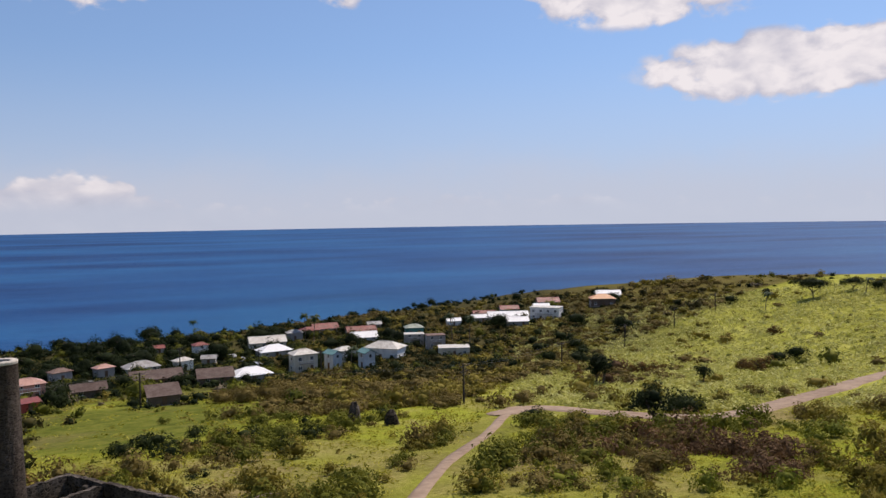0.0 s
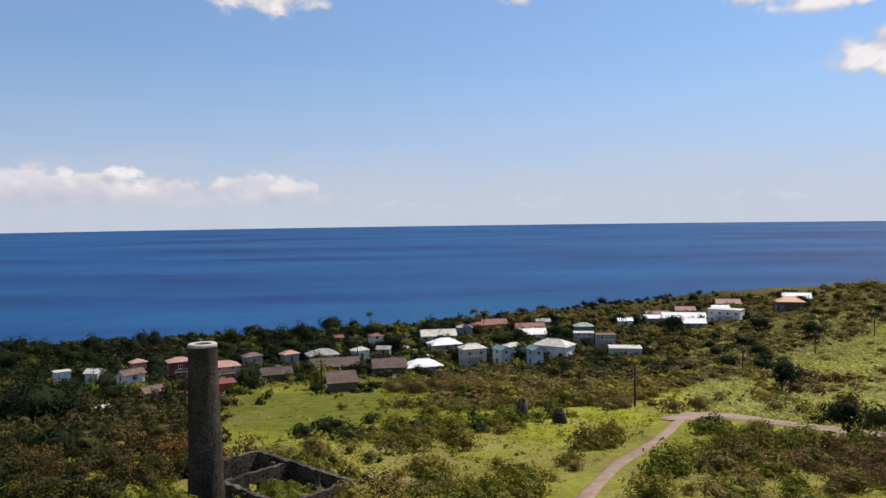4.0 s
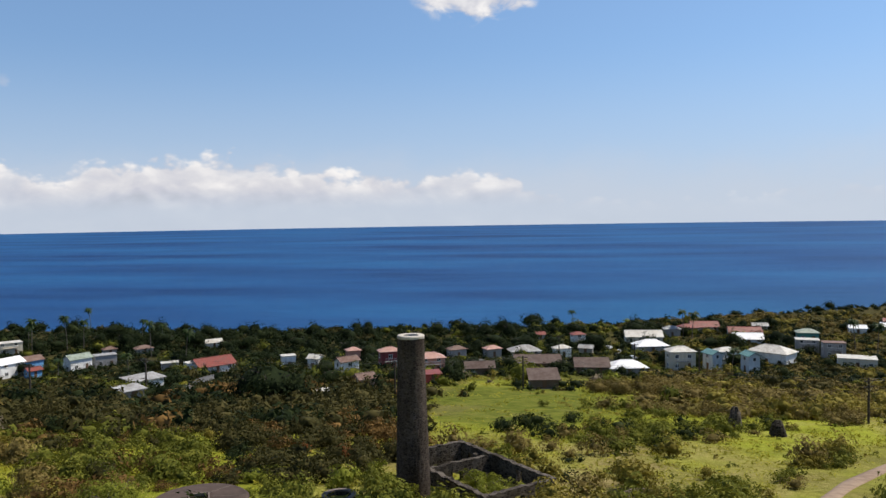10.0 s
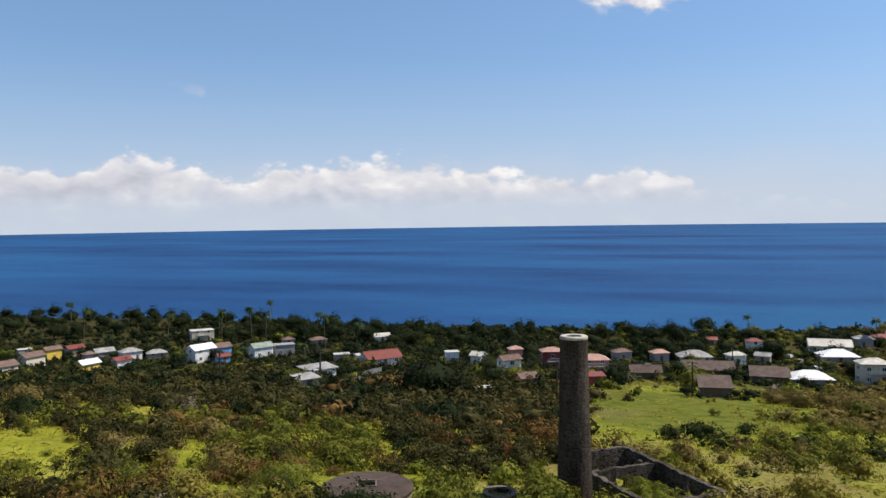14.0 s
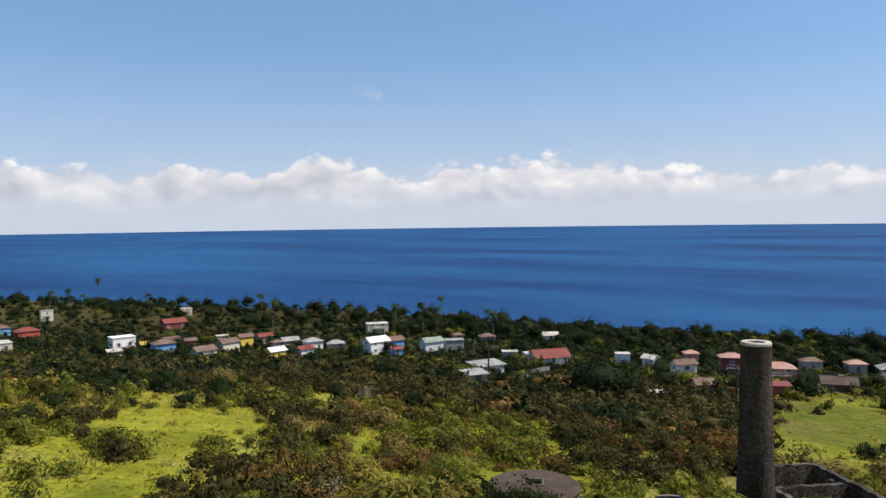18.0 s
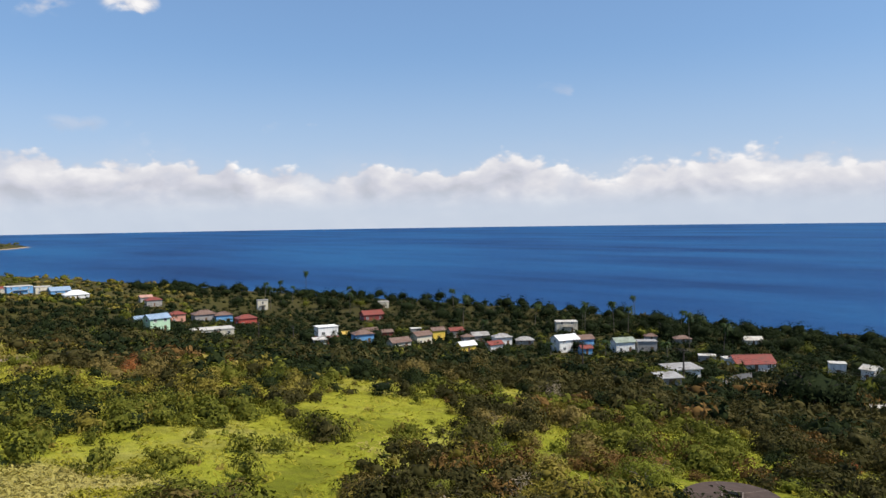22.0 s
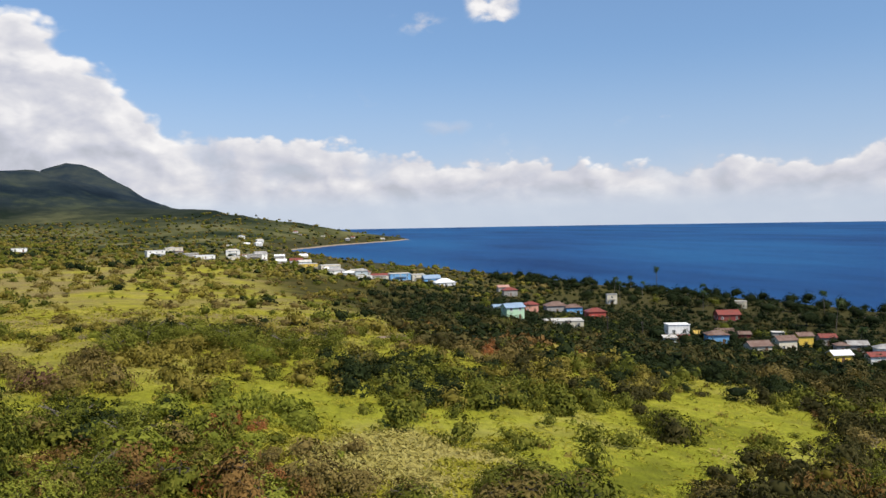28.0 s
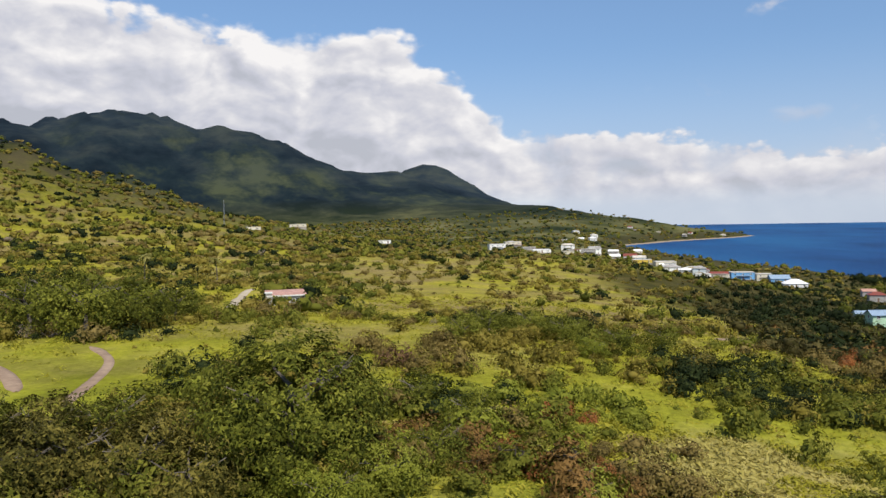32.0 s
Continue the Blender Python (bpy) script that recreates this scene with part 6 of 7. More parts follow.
# near shrubs, each a thing with stems and leaves
near_forms = {}
for i, k in enumerate(SHRUBS):
    near_forms[k] = []
    for j in range(3):
        sl = 0.3 if k == "grey" else 0.62
        leaf = mesh_from("foliage", crown(1050, 1.3, 1.7, 15, 0.17 if k != "grey" else 0.24, 0.1, slim=sl, core=0 if k in ("grey", "rose", "russet", "brush") else 2, fill=0.45, least=0.2), SHRUBS[k])
        shrub = base("shrub", WORDS[k], "shrub", pose(0, 0, -60), "shrubs on the slope")
        leaf.parent = shrub
        part("stem", limbs(1.5, 1.1, 3, 0.05, 31 * i + j), BARK if k in ("grey", "rose") else DARK_BARK, shrub)
        near_forms[k].append(shrub)
names = list(SHRUBS)
a, d = sow(6800, 40, 135, 1.3)
x, y, kd = kinds_at(a, d)
keep = np.nonzero(kd >= 0)[0]
keep = keep[np.argsort(d[keep])]
first, rest = keep[:270], keep[270:]
for i in first:
    src = near_forms[names[kd[i]]][int(rng.integers(0, 3))]
    s = (0.6 + 1.5 * rng.uniform(0, 1) ** 1.5) * (0.8 if kd[i] == names.index("rose") else 1.0)
    o = copy_thing(src, pose(x[i], y[i], float(land(x[i], y[i])) - 0.1, 0, 0, rng.uniform(0, 360)))
    o.scale = (s, s, s * rng.uniform(0.75, 1.1))
for k in names:
    for o in near_forms[k]:
        for c in o.children:
            bpy.data.objects.remove(c)
        bpy.data.objects.remove(o)

mid_forms = {k: [crown(340, 1.3, 1.7, 12, 0.21, 0.08, slim=0.35 if k == "grey" else 0.65, core=0 if k in ("grey", "rose", "russet") else 1, fill=0.5) for _ in range(5)] for k in names}
far_forms = {k: [crown(72, 1.35, 1.7, 9, 0.37, 0.08, slim=0.75, core=1, fill=0.72) for _ in range(5)] for k in names}
wood_forms = {k: [crown(16, 1.5, 1.7, 7, 0.8, 0.08, slim=0.8, core=1, fill=0.95) for _ in range(4)] for k in names}
a2, d2 = sow(8800, 130, 430, 1.2)
x2, y2, kd2 = kinds_at(a2, d2)
a4, d4 = rng.uniform(-38, -5, 2900), rng.uniform(125, 430, 2900)
a4, d4 = np.concatenate([a4, rng.uniform(11, 42, 1100), rng.uniform(10, 62, 900), rng.uniform(54, 76, 1200), rng.uniform(106, 134, 1300)]), np.concatenate([d4, rng.uniform(95, 172, 1100), rng.uniform(165, 235, 900), rng.uniform(100, 255, 1200), rng.uniform(120, 430, 1300)])
x4, y4, kd4 = kinds_at(a4, d4)
a2, d2, x2, y2, kd2 = (np.concatenate(q) for q in ((a2, a4), (d2, d4), (x2, x4), (y2, y4), (kd2, kd4)))
a3 = np.concatenate([rng.uniform(66, 134, 7000), rng.uniform(100, 134, 6000)])
d3 = (400 ** 0.6 + rng.uniform(0, 1, 13000) * (2300 ** 0.6 - 400 ** 0.6)) ** (1 / 0.6)
x3, y3, kd3 = kinds_at(a3, d3)
for k in names:
    q = names.index(k)
    i = rest[kd[rest] == q]
    spread("shrubs", WORDS[k] + "s on the near slope", "shrubs", mid_forms[k], SHRUBS[k], x[i], y[i], 0.6 + 1.4 * rng.uniform(0, 1, len(i)) ** 1.6)
    i = np.nonzero(kd2 == q)[0]
    if len(i):
        spread("shrubs", WORDS[k] + "s across the slope", "shrubs", far_forms[k], SHRUBS[k], x2[i], y2[i], (0.6 + 1.7 * rng.uniform(0, 1, len(i)) ** 2) * (1 + d2[i] / 900), squash=0.65 if k == "brush" else 1.0)
    i = np.nonzero(kd3 == q)[0]
    if len(i) and k in ("green", "dark", "olive", "brush"):
        spread("far_thicket", "distant " + WORDS[k] + "s", "thicket", wood_forms[k], SHRUBS[k], x3[i], y3[i], rng.uniform(1.2, 2.2, len(i)) * (1 + d3[i] / 1500))

# low weeds and saplings in the open grass
a, d = sow(2600, 42, 260, 1.1)
x, y, kw = kinds_at(a, d)
weed_forms = [crown(24, 0.55, 0.6, 5, 0.24, 0.05, slim=0.6) for _ in range(5)]
x, y = -d * np.sin(np.radians(a)), d * np.cos(np.radians(a))
ok = (kw < 0) & clear_of(x, y, VERGE_AT, 2.4) & clear_of(x, y, HOUSE_AT, 6.0) & (np.hypot(x + 26.95, y - 52) > 4.2) & (np.hypot(x + 12.2, y - 59.8) > 2.2) & (land(x, y) > 1.5) & ~((a > -1) & (a < 10) & (d > 104) & (d < 176) & (rng.uniform(0, 1, len(a)) < 0.8))
turn = rng.uniform(0, 1, len(a)) + 0.35 * rough(x, y, 20, 5.5)
for k, m in (("green", turn < 0.3), ("olive", (turn >= 0.3) & (turn < 0.72)), ("lime", (turn >= 0.72) & (turn < 0.9)), ("brush", turn >= 0.9)):
    i = np.nonzero(ok & m)[0]
    spread("weeds", "low " + WORDS[k] + "s and weeds", "weeds", weed_forms, SHRUBS[k], x[i], y[i], rng.uniform(0.5, 1.4, len(i)) * (1 + d[i] / 300))

# dark scrub between the trees along the shore
n = 2400
x = rng.uniform(-700, 200, n)
y = np.interp(x, [c[0] for c in COAST], [c[1] for c in COAST]) - rng.uniform(0.03, 1, n) * np.where(x < -240, 200, 85)
bearing = np.degrees(np.arctan2(-x, y))
ok = clear_of(x, y, HOUSE_AT, 8.0) & clear_of(x, y, ROAD_AT, 3.0) & (bearing > -27) & (bearing < 78) & (land(x, y) > 0.8)
ok &= (bearing > 12) | (rng.uniform(0, 1, n) < 0.4)
spread("shore_scrub", "dense dark scrub along the shore", "scrub", far_forms["dark"], LEAF_DARK, x[ok], y[ok], rng.uniform(1.0, 2.0, int(ok.sum())))

# garden shrubs and thickets between the houses
n = 3600
bearing, far = rng.uniform(-24, 70, n), rng.uniform(205, 375, n)
x, y = -far * np.sin(np.radians(bearing)), far * np.cos(np.radians(bearing))
ok = clear_of(x, y, HOUSE_AT, 5.4) & clear_of(x, y, ROAD_AT, 3.2) & (land(x, y) > 1.0) & ((rough(x, y, 19, 2.5) > -0.45) | (bearing > 14))
# nearly all dark past bearing 12, where leaf colour stands for cloud shade
half = rng.uniform(0, 1, n) < np.where(bearing > 12, 0.97, 0.75)
for m, k in ((ok & half, "dark"), (ok & ~half, "green")):
    spread("garden_shrubs", WORDS[k] + "s between the village houses", "shrubs", far_forms[k], SHRUBS[k], x[m], y[m], 0.8 + 1.4 * rng.uniform(0, 1, int(m.sum())) ** 1.4)

# bushes in the yards, before and beside the houses
near_house = HOUSE_AT[(np.hypot(HOUSE_AT[:, 0], HOUSE_AT[:, 1]) < 420)]
bd = np.hypot(near_house[:, 0], near_house[:, 1])
out, along = near_house / bd[:, None], np.stack([near_house[:, 1], -near_house[:, 0]], 1) / bd[:, None]
for k, many, ahead, size in (("dark", 5, (-7.5, -4.2), (0.7, 1.4)), ("cloudshade", 3, (-9, -4.5), (0.6, 1.2)), ("green", 1, (-7, -4.2), (0.45, 0.8)), ("dark", 4, (3.0, 8.0), (1.2, 2.4))):
    n = many * len(near_house)
    spots = np.tile(near_house, (many, 1)) + np.tile(out, (many, 1)) * rng.uniform(*ahead, n)[:, None] + np.tile(along, (many, 1)) * rng.uniform(-7.5, 7.5, n)[:, None]
    ok = clear_of(spots[:, 0], spots[:, 1], HOUSE_AT, 3.4) & clear_of(spots[:, 0], spots[:, 1], ROAD_AT, 2.6) & (land(spots[:, 0], spots[:, 1]) > 1.0)
    spread("yard_bushes", WORDS[k] + "s in the yards of the village", "bushes", far_forms[k], SHRUBS[k], spots[ok, 0], spots[ok, 1], rng.uniform(*size, int(ok.sum())))

# grasses: low hummocks of leaning blades
def hummock(n, r, h):
    a, q = rng.uniform(0, 2 * math.pi, n), np.sqrt(rng.uniform(0, 1, n)) * r
    p = np.stack([np.cos(a) * q, np.sin(a) * q, h * (1 - (q / r) ** 2) * rng.uniform(0.4, 1.0, n) + 0.04], 1)
    nor = unit(np.stack([np.cos(a) * q / r, np.sin(a) * q / r, np.full(n, 1.1)], 1) + 0.45 * rng.normal(size=(n, 3)))
    return kites(p, nor, 0.3, 0.3, 0.2)


blade_forms = [hummock(12, 0.6, 0.24) for _ in range(6)]
a, d = sow(16000, 40, 200, 1.0)
ridge = rng.uniform(0, 1, 9500)
a, d = np.concatenate([a, rng.uniform(-57, -24, 9500), rng.uniform(70, 88, 900)]), np.concatenate([d, 100 + 260 * ridge ** 1.2, rng.uniform(43, 58, 900)])
x, y = -d * np.sin(np.radians(a)), d * np.cos(np.radians(a))
ok = clear_of(x, y, VERGE_AT, 2.3) & (np.hypot(x + 26.95, y - 52) > 4.2) & (land(x, y) > 1.5)
lawn = (a > -1) & (a < 10) & (d > 104) & (d < 176)
ok &= ~lawn | (rng.uniform(0, 1, len(a)) < 0.2)
dry = ((np.hypot((a - 79) / 8.5, (d - 51) / 7.5) + 0.5 * rough(x, y, 4, 2.0)) < 0.85) | (rough(x, y, 23, 6.0) > 0.62)
pale = (a < -24) & (d > 104)
for nm, lb, mt, m in (("grass", "rough yellow-green grass", GRASS, ok & ~dry & ~pale), ("grass", "dry straw-coloured grass", STRAW, ok & dry & ~pale), ("grass", "pale seeding grass on the ridge", PALE_GRASS, ok & pale)):
    i = np.nonzero(m)[0]
    spread(nm, lb, "grass", blade_forms, mt, x[i], y[i], rng.uniform(0.6, 1.4, len(i)) * (1 + d[i] / 160) * (1.35 if mt == PALE_GRASS else 1.0), 0.05)
# ---- trees ----
def tree_form(name, label, h, r, n, size, mat, seed, low=0.3, lobes=16, flat=0.0, bark=None, thick=None, group="trees", core=2, **more):
    t = base("tree", label, "tree", pose(0, 0, -80), group)
    part("trunk", limbs(h * 0.82, r * 0.85, 5, thick or 0.03 * h, seed, 0.05 * h), bark or DARK_BARK, t)
    c = quads("crown", *crown(n, r, h, lobes, size, low, flat, core=core, fill=0.62, **more), [mat], smooth=True)
    c.parent = t
    return t


def plant(form, az_, d_, s=1.0, sz=None):
    x, y, z = spot(az_, d_)
    o = copy_thing(form, pose(x, y, z - 0.15, 0, 0, rng.uniform(0, 360)))
    o.scale = (s, s, sz or s)
    return o


def discard(forms):
    for o in forms:
        for c in list(o.children):
            bpy.data.objects.remove(c)
        bpy.data.objects.remove(o)


# big trees close to the station
bigs = [tree_form("tree", "large spreading tree with thinning leaves and pale branches", 11.2, 7.3, 24000, 0.26, LEAF_BIG, 5, 0.14, 170, bark=BARK, thick=0.34, lobe=(0.09, 0.17), core=0),
        tree_form("tree", "broad leafy green tree on the slope", 5.6, 4.2, 5200, 0.21, LEAF_BIG, 6, 0.12, 60, lobe=(0.13, 0.24), core=0, bark=BARK, thick=0.16),
        tree_form("tree", "broad tree with fresh light green leaves", 5.2, 4.0, 5200, 0.21, LEAF_LIME, 8, 0.12, 60, lobe=(0.13, 0.24), core=0, bark=BARK, thick=0.16),
        tree_form("tree", "tree with withered olive and brown leaves", 5.0, 3.6, 5000, 0.22, LEAF_WORN, 9, 0.12, 56, lobe=(0.13, 0.24), core=0, bark=BARK, thick=0.15)]
plant(bigs[0], 110.6, 44, 1.0)
for q, az_, d_, s in ((2, 108.5, 37, 0.8), (3, 117.5, 40, 1.0), (3, 121, 43, 1.12), (3, 125.3, 45, 1.15), (3, 128.5, 44, 1.1), (1, 123, 49, 1.0), (3, 127, 51, 1.05), (3, 119.4, 47, 1.0), (2, 103.5, 41, 0.75), (1, 99.5, 45, 0.7), (1, 97, 52, 0.75), (1, 101, 57, 0.8), (3, 114, 50, 0.75), (1, 130.5, 52, 0.9), (3, 106, 47, 0.7),
                      (1, 127.5, 101, 1.7), (1, 124.3, 98, 1.8), (1, 121.2, 101, 1.6), (1, 118.4, 106, 1.2), (1, 125.8, 108, 1.7), (1, 95.5, 93, 0.95), (1, 92.5, 97, 0.9), (1, 90, 92, 0.85), (1, 86, 88, 0.85), (1, 83, 93, 0.8), (3, 80.5, 83, 0.8), (1, 97.5, 88, 0.8), (2, 88, 84, 0.7),
                      (2, 29.8, 71, 0.55), (2, 33.5, 58, 0.8), (1, 44.5, 62, 0.55)):
    plant(bigs[q], az_, d_, s)
discard(bigs)
dome = tree_form("tree", "broad rounded thicket of brown-olive scrub", 4.4, 4.2, 2600, 0.34, LEAF_BRUSH, 14, 0.05, 30, lobe=(0.2, 0.34))
for az_, d_, s in ((-2.3, 166, 0.85), (-4.0, 163, 1.0), (-5.8, 164, 1.05), (-7.6, 161, 1.0), (-9.2, 158, 0.8), (-3.2, 172, 0.9), (-6.6, 171, 0.95)):
    plant(dome, az_, d_, s)
discard([dome])
rust = tree_form("tree", "low bush with rust-brown leaves on the ridge", 3.4, 2.9, 2200, 0.26, LEAF_RUSSET, 15, 0.08, 24, lobe=(0.18, 0.32), core=0)
for az_, d_, s in ((-33.4, 174, 1.10), (-32.6, 175, 0.90), (-34.4, 181, 0.90), (-41.2, 168, 1.15), (-40.5, 171, 1.00), (-42.0, 178, 0.90), (-28.8, 179, 0.80), (-39.3, 245, 0.90), (-42.4, 242, 1.00), (-36.4, 198, 0.60)):
    plant(rust, az_, d_, s)
discard([rust])
flame = base("shrub", "shrub with orange-red withered leaves", "shrub", pose(0, 0, -60), "shrubs on the slope")
c = quads("foliage", *crown(1500, 1.5, 2.6, 16, 0.16, 0.15), [LEAF_FLAME])
c.parent = flame
part("stem", limbs(2.2, 1.2, 4, 0.05, 77), BARK, flame)
for az_, d_, s in ((91.5, 56, 0.9), (90.2, 58, 0.8), (96.5, 49, 0.9), (98, 47, 0.7), (88.2, 57, 0.6), (94, 47, 0.9), (92.2, 44, 0.8), (87, 45, 0.7), (129, 46, 0.9), (127, 47, 0.7), (124, 48, 0.6), (64, 112, 1.2), (64.8, 118, 1.3), (70.5, 108, 1.2), (71, 104, 0.9), (17, 78, 0.9), (20, 81, 0.8)):
    plant(flame, az_, d_, s)
discard([flame])

inside = base("shrub", "fresh green shrub growing inside the ruin", "shrub", pose(0, 0, -60), "shrubs in the ruin")
c = quads("foliage", *crown(1500, 1.4, 2.3, 16, 0.16, 0.1), [LEAF_LIME])
c.parent = inside
part("stem", limbs(2.0, 1.1, 4, 0.05, 78), DARK_BARK, inside)
for u, q, s in ((-0.3, 0.2, 1.0), (1.6, -0.6, 1.1), (2.8, 1.0, 0.9), (4.2, -0.8, 0.9), (5.2, 0.9, 0.8), (0.6, 1.4, 0.8), (-4.6, -1.2, 0.8), (3.6, -1.6, 0.7)):
    gx, gy = -8.1 + u * math.cos(radians(-47.5)) - q * math.sin(radians(-47.5)), 64.6 + u * math.sin(radians(-47.5)) + q * math.cos(radians(-47.5))
    o = copy_thing(inside, pose(gx, gy, float(land(gx, gy)) - 0.1, 0, 0, 70 * u))
    o.scale = (s, s, s * 0.9)
discard([inside])

darks = [tree_form("tree", "dark green broadleaf tree near the village", 8.0, 4.6, 1000, 0.5, LEAF_DARK, 11 + j, 0.14, 18) for j in range(4)]
mids = [tree_form("tree", "green broadleaf tree among the houses", 6.5, 3.8, 900, 0.46, LEAF_GREEN, 21 + j, 0.14, 16) for j in range(3)]
thin = [tree_form("tree", "slender tree with an open dark crown", 7.5, 2.3, 1100, 0.36, LEAF_DARK, 31 + j, 0.35, 14) for j in range(2)]
flat = tree_form("tree", "flat-topped acacia on the ridge", 8.0, 6.5, 2400, 0.5, LEAF_DARK, 41, 0.55, 26, 0.35)

for az_, d_, s in ((22.1, 134, 1.5), (23.4, 137, 1.3), (20.9, 136, 1.2), (71.3, 272, 1.25), (70.6, 276, 1.0), (53, 94, 0.42), (-43.8, 186, 0.7), (-42.6, 184, 0.6), (-39.5, 330, 0.8), (-48.6, 312, 0.8), (-36, 345, 0.7)):
    plant(darks[int(rng.integers(0, 4))], az_, d_, s)
for az_, d_, s in ((-30.6, 147, 1.3), (-30.1, 149, 1.1), (-34.2, 91, 0.95), (-37.7, 142, 0.75), (-41.9, 326, 1.0)):
    plant(thin[int(rng.integers(0, 2))], az_, d_, s)
plant(flat, -44.8, 312, 1.15)
plant(flat, -47.2, 318, 0.75)

# tall shore trees by bearing, distance and height
SHORE = ((8.2, 362, 8.8), (6.2, 310, 10), (4.2, 310, 9.6), (0.9, 288, 7.5), (-0.6, 328, 8.7), (-6, 336, 8.4), (-5.2, 312, 9.1), (-2.2, 274, 9.8), (7.1, 318, 7.1), (2.5, 304, 6.7), (-7.9, 264, 10), (-10.2, 290, 8.3), (-11.9, 292, 9.6), (10.1, 298, 6.5), (5.3, 288, 8.5), (3.3, 268, 9.5), (33.6, 356, 7.5), (32.7, 376, 10.3), (31.9, 334, 10.3), (31.3, 354, 6.7), (29.7, 348, 6.8), (29.2, 334, 8.8), (27.4, 322, 10.3), (26.3, 354, 8.1), (25.2, 310, 7.5), (23.6, 314, 8.3), (22.6, 304, 6.6), (20.1, 304, 7.4), (19, 280, 8.3), (16.5, 268, 8.6), (14.7, 320, 7.5), (37.3, 344, 7.6), (36.2, 348, 7.5), (34.8, 352, 8.5), (65.7, 558, 7.7), (66.8, 528, 6.7), (63.5, 480, 9.9), (62, 478, 8.8), (60.2, 460, 9.1), (58.6, 468, 7.3), (57.4, 456, 10.5), (56.5, 456, 10), (55.5, 454, 7.2), (54.6, 462, 7.9), (53.2, 426, 9.6), (52.1, 458, 9.4), (51, 422, 10.4), (49.6, 446, 8.3), (48.6, 388, 9.8), (47.2, 388, 9.2), (45.5, 418, 7.8), (44.7, 394, 8.9), (68.7, 332, 10), (70.2, 328, 9.9), (4.8, 330, 8.5), (2.4, 364, 11), (0.7, 368, 7.5), (-0.6, 342, 7.7), (-5.2, 330, 9.8), (-14.7, 312, 8.3), (-16.9, 328, 7.3), (-32.2, 300, 8.9), (-28.7, 330, 9.4), (-22.9, 344, 9.4), (9.6, 322, 8.1), (7.6, 330, 8.4))
for az_, d_, hh in SHORE:
    s = hh / 6.7
    near = (np.hypot(HOUSE_AT[:, 0] + d_ * math.sin(radians(az_)), HOUSE_AT[:, 1] - d_ * math.cos(radians(az_))) < 6.5).any()
    plant((darks * 4 + mids[:2])[int(rng.integers(0, 18))], az_, d_ + (10 if near else 0), s * rng.uniform(0.8, 1.1), s)

# the belt of trees along the shore and between the houses
coast_x = [c[0] for c in COAST]
coast_y = [c[1] for c in COAST]
placed = 0
for i in range(2400):
    x = rng.uniform(-640, 200) if i % 4 else rng.uniform(-560, -180)
    back = rng.uniform(6, 45) if i % 3 else rng.uniform(8, 110)
    y = float(np.interp(x, coast_x, coast_y)) - back
    az_, d_ = math.degrees(math.atan2(-x, y)), math.hypot(x, y)
    if not -27 < az_ < 76:
        continue
    gap = np.hypot(HOUSE_AT[:, 0] - x, HOUSE_AT[:, 1] - y).min()
    ahead = np.abs((np.degrees(np.arctan2(-HOUSE_AT[:, 0], HOUSE_AT[:, 1])) - az_)) < 1.3
    hides = (ahead & (np.hypot(HOUSE_AT[:, 0], HOUSE_AT[:, 1]) > d_) & (np.hypot(HOUSE_AT[:, 0], HOUSE_AT[:, 1]) < d_ + 60)).any()
    if gap < 7 or (hides and back > 20) or placed > 58:
        continue
    s = (0.42 + 0.75 * rng.uniform(0, 1) ** 2.0) * (1.0 if back < 40 else 0.85)
    plant((darks * 4 + mids[:2])[int(rng.integers(0, 18))], az_, d_, s, s * rng.uniform(0.8, 1.1))
    placed += 1
grove = rng.uniform(0, 1, (1500, 2))
ga, gd = np.where(np.arange(1500) % 2, -30 + 40 * grove[:, 0], -8 + 68 * grove[:, 0]), 215 + 140 * grove[:, 1]
gx, gy = -gd * np.sin(np.radians(ga)), gd * np.cos(np.radians(ga))
ba, bd2 = np.degrees(np.arctan2(-HOUSE_AT[:, 0], HOUSE_AT[:, 1])), np.hypot(HOUSE_AT[:, 0], HOUSE_AT[:, 1])
shown = ((np.abs(ba[None] - ga[:, None]) < 1.1) & (bd2[None] > gd[:, None]) & (bd2[None] < gd[:, None] + 30)).any(1)
ok = clear_of(gx, gy, HOUSE_AT, 6.5) & clear_of(gx, gy, ROAD_AT, 3.5) & ~shown & (land(gx, gy) > 1.5)
gx, gy = gx[ok][:210], gy[ok][:210]
behind = np.concatenate([near_house + out * rng.uniform(4.5, 9.0, (len(near_house), 1)) + along * rng.uniform(-6.5, 6.5, (len(near_house), 1)) for _ in range(2)] + [near_house + out * rng.uniform(-2.5, 2.0, (len(near_house), 1)) + along * rng.choice((-1, 1), (len(near_house), 1)) * rng.uniform(5.5, 8.5, (len(near_house), 1))])
tall = np.concatenate([rng.uniform(0.7, 1.15, 2 * len(near_house)), rng.uniform(0.4, 0.75, len(near_house))])
ok = clear_of(behind[:, 0], behind[:, 1], HOUSE_AT, 4.2) & clear_of(behind[:, 0], behind[:, 1], ROAD_AT, 3.0) & (land(behind[:, 0], behind[:, 1]) > 1.2)
behind, tall = behind[ok], tall[ok]
grove_forms = [crown(420, 4.2, 7.4, 15, 0.62, 0.1, core=2, fill=0.66) for _ in range(4)]
spread("village_trees", "dark green broadleaf trees between the village houses", "trees", grove_forms, LEAF_DARK, gx[:160], gy[:160], rng.uniform(0.45, 0.95, len(gx[:160])))
shade = rng.uniform(0, 1, len(behind)) < 0.8
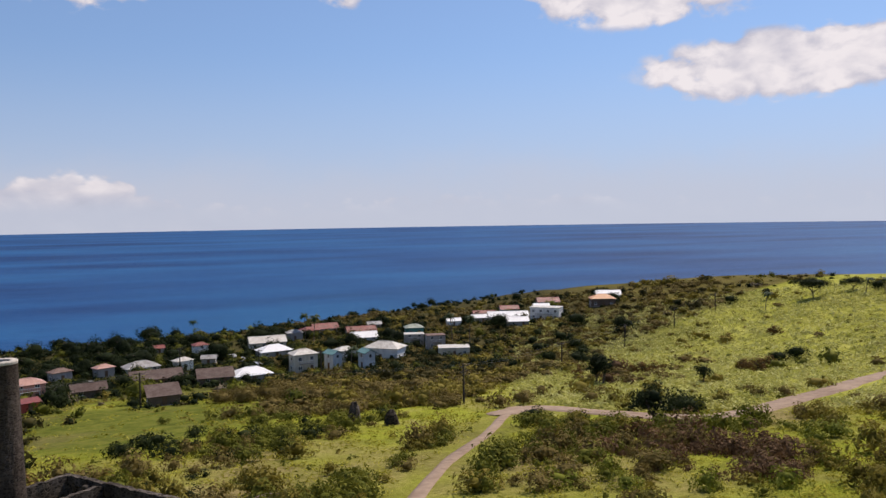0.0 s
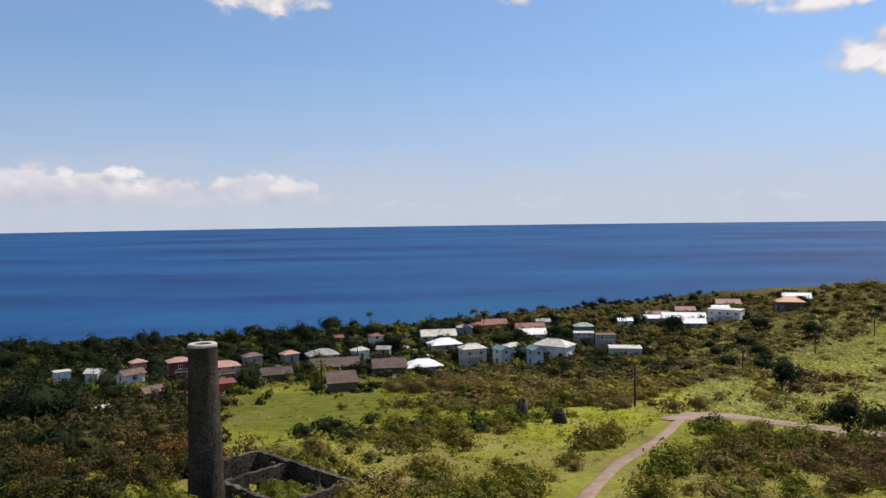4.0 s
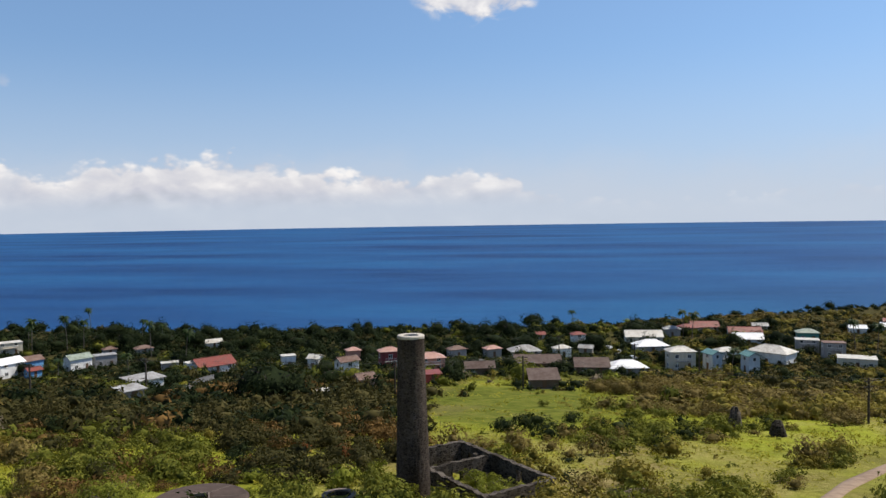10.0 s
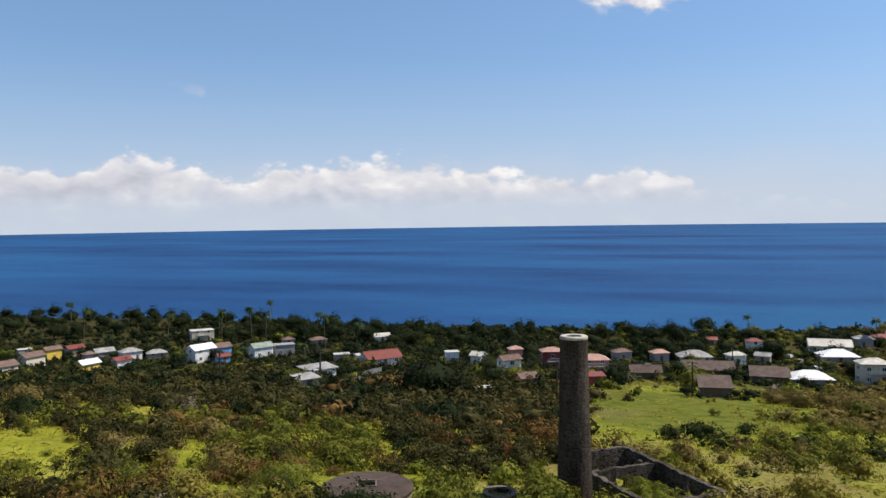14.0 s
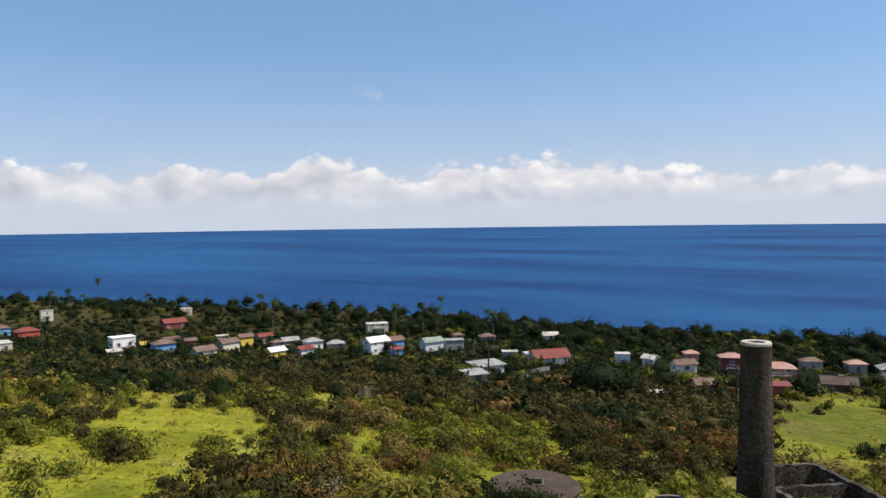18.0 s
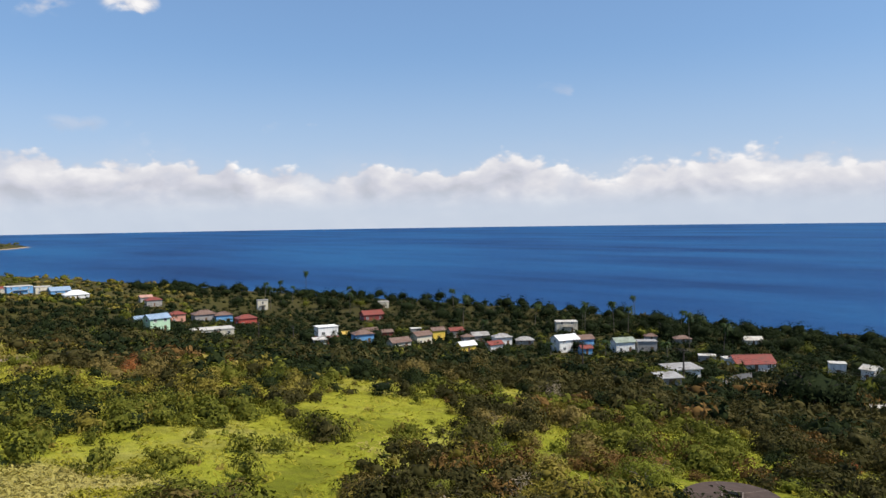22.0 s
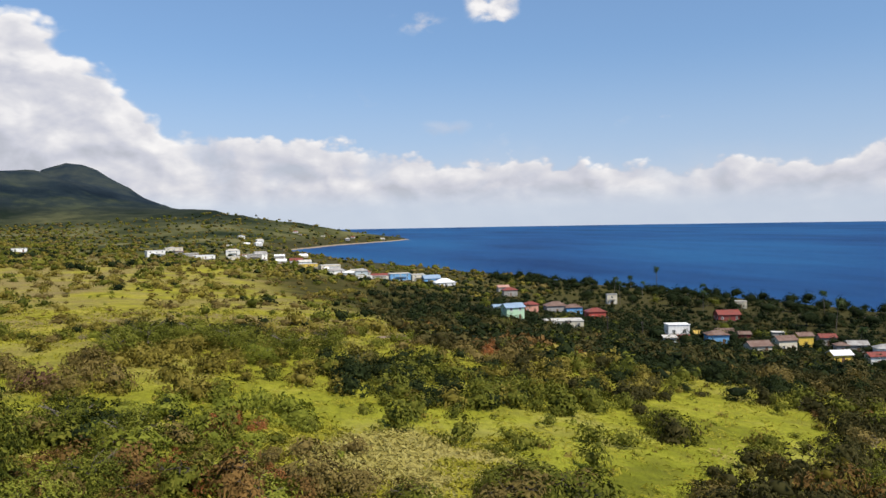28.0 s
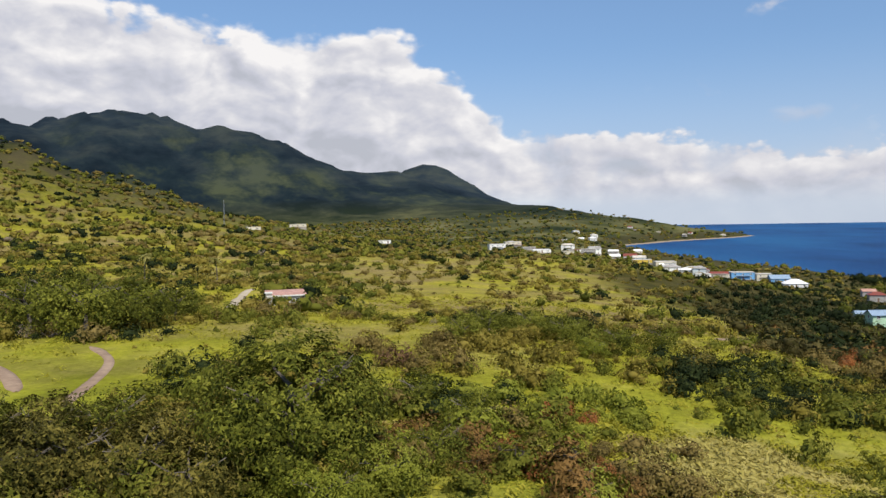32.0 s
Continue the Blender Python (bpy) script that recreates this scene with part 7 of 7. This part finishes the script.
for m, mt, lb in ((shade, LEAF_DARK, "dark green broadleaf trees close behind the houses"), (~shade, LEAF_GREEN, "green broadleaf trees close behind the houses")):
    spread("village_trees", lb, "trees", grove_forms, mt, behind[m, 0], behind[m, 1], tall[m])
spread("village_trees", "green broadleaf trees between the village houses", "trees", grove_forms, LEAF_GREEN, gx[160:], gy[160:], rng.uniform(0.4, 0.8, len(gx[160:])))
yard = 0
for i in range(400):
    az_, d_ = rng.uniform(-20, 40), rng.uniform(205, 285)
    x, y, z = spot(az_, d_)
    gap = np.hypot(HOUSE_AT[:, 0] - x, HOUSE_AT[:, 1] - y).min()
    if not 5.5 < gap < 9.5 or yard >= 10 or not clear_of(np.array([x]), np.array([y]), ROAD_AT, 3.5)[0]:
        continue
    s = rng.uniform(0.38, 0.62)
    plant((darks + mids)[int(rng.integers(0, 7))], az_, d_, s, s * rng.uniform(0.9, 1.25))
    yard += 1
beside = 0
for i in rng.permutation(len(near_house)):
    for side in (-1, 1):
        q = near_house[i] + out[i] * rng.uniform(2.5, 7.0) + along[i] * side * rng.uniform(4.5, 8.0)
        gap = np.hypot(HOUSE_AT[:, 0] - q[0], HOUSE_AT[:, 1] - q[1]).min()
        if gap < 4.4 or beside >= 100 or not clear_of(q[None, 0], q[None, 1], ROAD_AT, 3.0)[0] or land(*q) < 1.2:
            continue
        s = rng.uniform(0.6, 1.12)
        plant((darks * 3 + mids)[int(rng.integers(0, 15))], math.degrees(math.atan2(-q[0], q[1])), math.hypot(*q), s * rng.uniform(0.7, 1.0), s)
        beside += 1
rest = rng.uniform(0, 1, (900, 2))
tx = -640 + 760 * rest[:, 0]
ty = np.interp(tx, coast_x, coast_y) - 6 - 60 * rest[:, 1]
ta = np.degrees(np.arctan2(-tx, ty))
ok = (ta > 12) & (ta < 76) & clear_of(tx, ty, HOUSE_AT, 8.0) & (land(tx, ty) > 1.0)
tx, ty = tx[ok][:330], ty[ok][:330]
spread("shore_trees", "dense dark green trees along the shore", "trees", [crown(420, 4.6, 8.0, 14, 0.75, 0.1, core=2, fill=0.7) for _ in range(4)], LEAF_DARK, tx, ty, 0.42 + 0.8 * rng.uniform(0, 1, len(tx)) ** 1.7)
discard(darks + mids + thin + [flat])


# -- palms --
def frond(length, droop, bm, a, rise):
    """A frond: an arched rib with leaflets to both sides, added to bm."""
    pts = []
    for i in range(8):
        u = i / 7
        pts.append(Vector((math.cos(a) * length * u * math.cos(rise * (1 - u)), math.sin(a) * length * u * math.cos(rise * (1 - u)), length * (u * math.sin(rise) - droop * u * u))))
    side = Vector((-math.sin(a), math.cos(a), 0))
    for i in range(7):
        w0, w1 = ((0.16 + 0.5 * math.sin(math.pi * min(1, q / 7 + 0.12))) * length * 0.3 for q in (i, i + 1))
        w1 = w1 if i < 6 else 0.02
        for sg in (1, -1):
            b0, b1 = pts[i] + side * sg * w0 - Vector((0, 0, w0 * 0.45)), pts[i].lerp(pts[i + 1], 0.78) + side * sg * w1 - Vector((0, 0, w1 * 0.45))
            bm.faces.new([bm.verts.new(q) for q in ((pts[i], b0, b1, pts[i + 1]) if sg > 0 else (pts[i], pts[i + 1], b1, b0))])


def palm_form(h, bend, mat, seed, label):
    rnd = random.Random(seed)
    p = base("palm", label, "palm", pose(0, 0, -90), "palms")
    bm = bmesh.new()
    last = Vector((0, 0, -0.4))
    for i in range(1, 9):
        u = i / 8
        q = Vector((bend * u * u, 0.3 * bend * u, h * u))
        rod(last, q, 0.2 - 0.08 * (u - 0.125), 0.2 - 0.08 * u, 8, bm)
        last = q
    part("trunk", bm, BARK, p)
    bm = bmesh.new()
    for i in range(30):
        frond(rnd.uniform(2.2, 3.0), rnd.uniform(0.65, 1.15), bm, 2 * math.pi * i / 13 + rnd.uniform(-0.15, 0.15), rnd.uniform(-0.25, 1.35))
    bm.transform(Matrix.Translation(last))
    part("crown", bm, mat, p)
    bm = bmesh.new()
    for i in range(6):
        bmesh.ops.create_icosphere(bm, subdivisions=1, radius=0.2, matrix=Matrix.Translation(last + Vector((math.cos(i) * 0.28, math.sin(i) * 0.28, -0.3))))
    part("coconuts", bm, LEAF_OLIVE, p)
    return p


palms = [palm_form(10, b, PALM_LEAF, 50 + i, "tall coconut palm with a ragged dark crown") for i, b in enumerate((0.5, 1.4, -1.0))]
yellow = palm_form(10, 0.4, PALM_DRY, 61, "palm with yellowing fronds on the slope")
# bearing, distance, and the height that the crown reaches above the ground
for az_, d_, hh in ((37.7, 342, 13.8), (35.6, 348, 13.9), (34.1, 418, 11.4), (30.9, 360, 9.5), (30.3, 312, 13.2), (28, 272, 12.7), (34.6, 342, 12.5), (-8.4, 332, 10.7), (-9, 306, 12.2), (61.5, 512, 12.1), (60.3, 526, 12), (59.5, 504, 9.9), (58.5, 572, 16), (55.3, 478, 11.1), (47.5, 426, 12.7), (46.8, 370, 14.1), (61.1, 450, 13.8), (-19.4, 302, 11.7), (-20.7, 292, 11.3),
                    (41.4, 362, 11), (37.9, 356, 10.5), (55.3, 420, 12), (-0.6, 352, 8), (-41.8, 300, 6.5), (29.6, 346, 8.5), (45.4, 330, 7.5),
                    (-47.9, 305, 5.5), (-49.0, 300, 5), (31.8, 240, 8), (-11.7, 238, 7), (40.2, 250, 6), (36.2, 262, 7)):
    plant(palms[int(rng.integers(0, 3))], az_, d_, 0.62 + hh / 40, hh / 10.0)
plant(yellow, 120.4, 227, 0.9, 0.8)
plant(yellow, 115.5, 237, 0.9, 0.75)
discard(palms + [yellow])
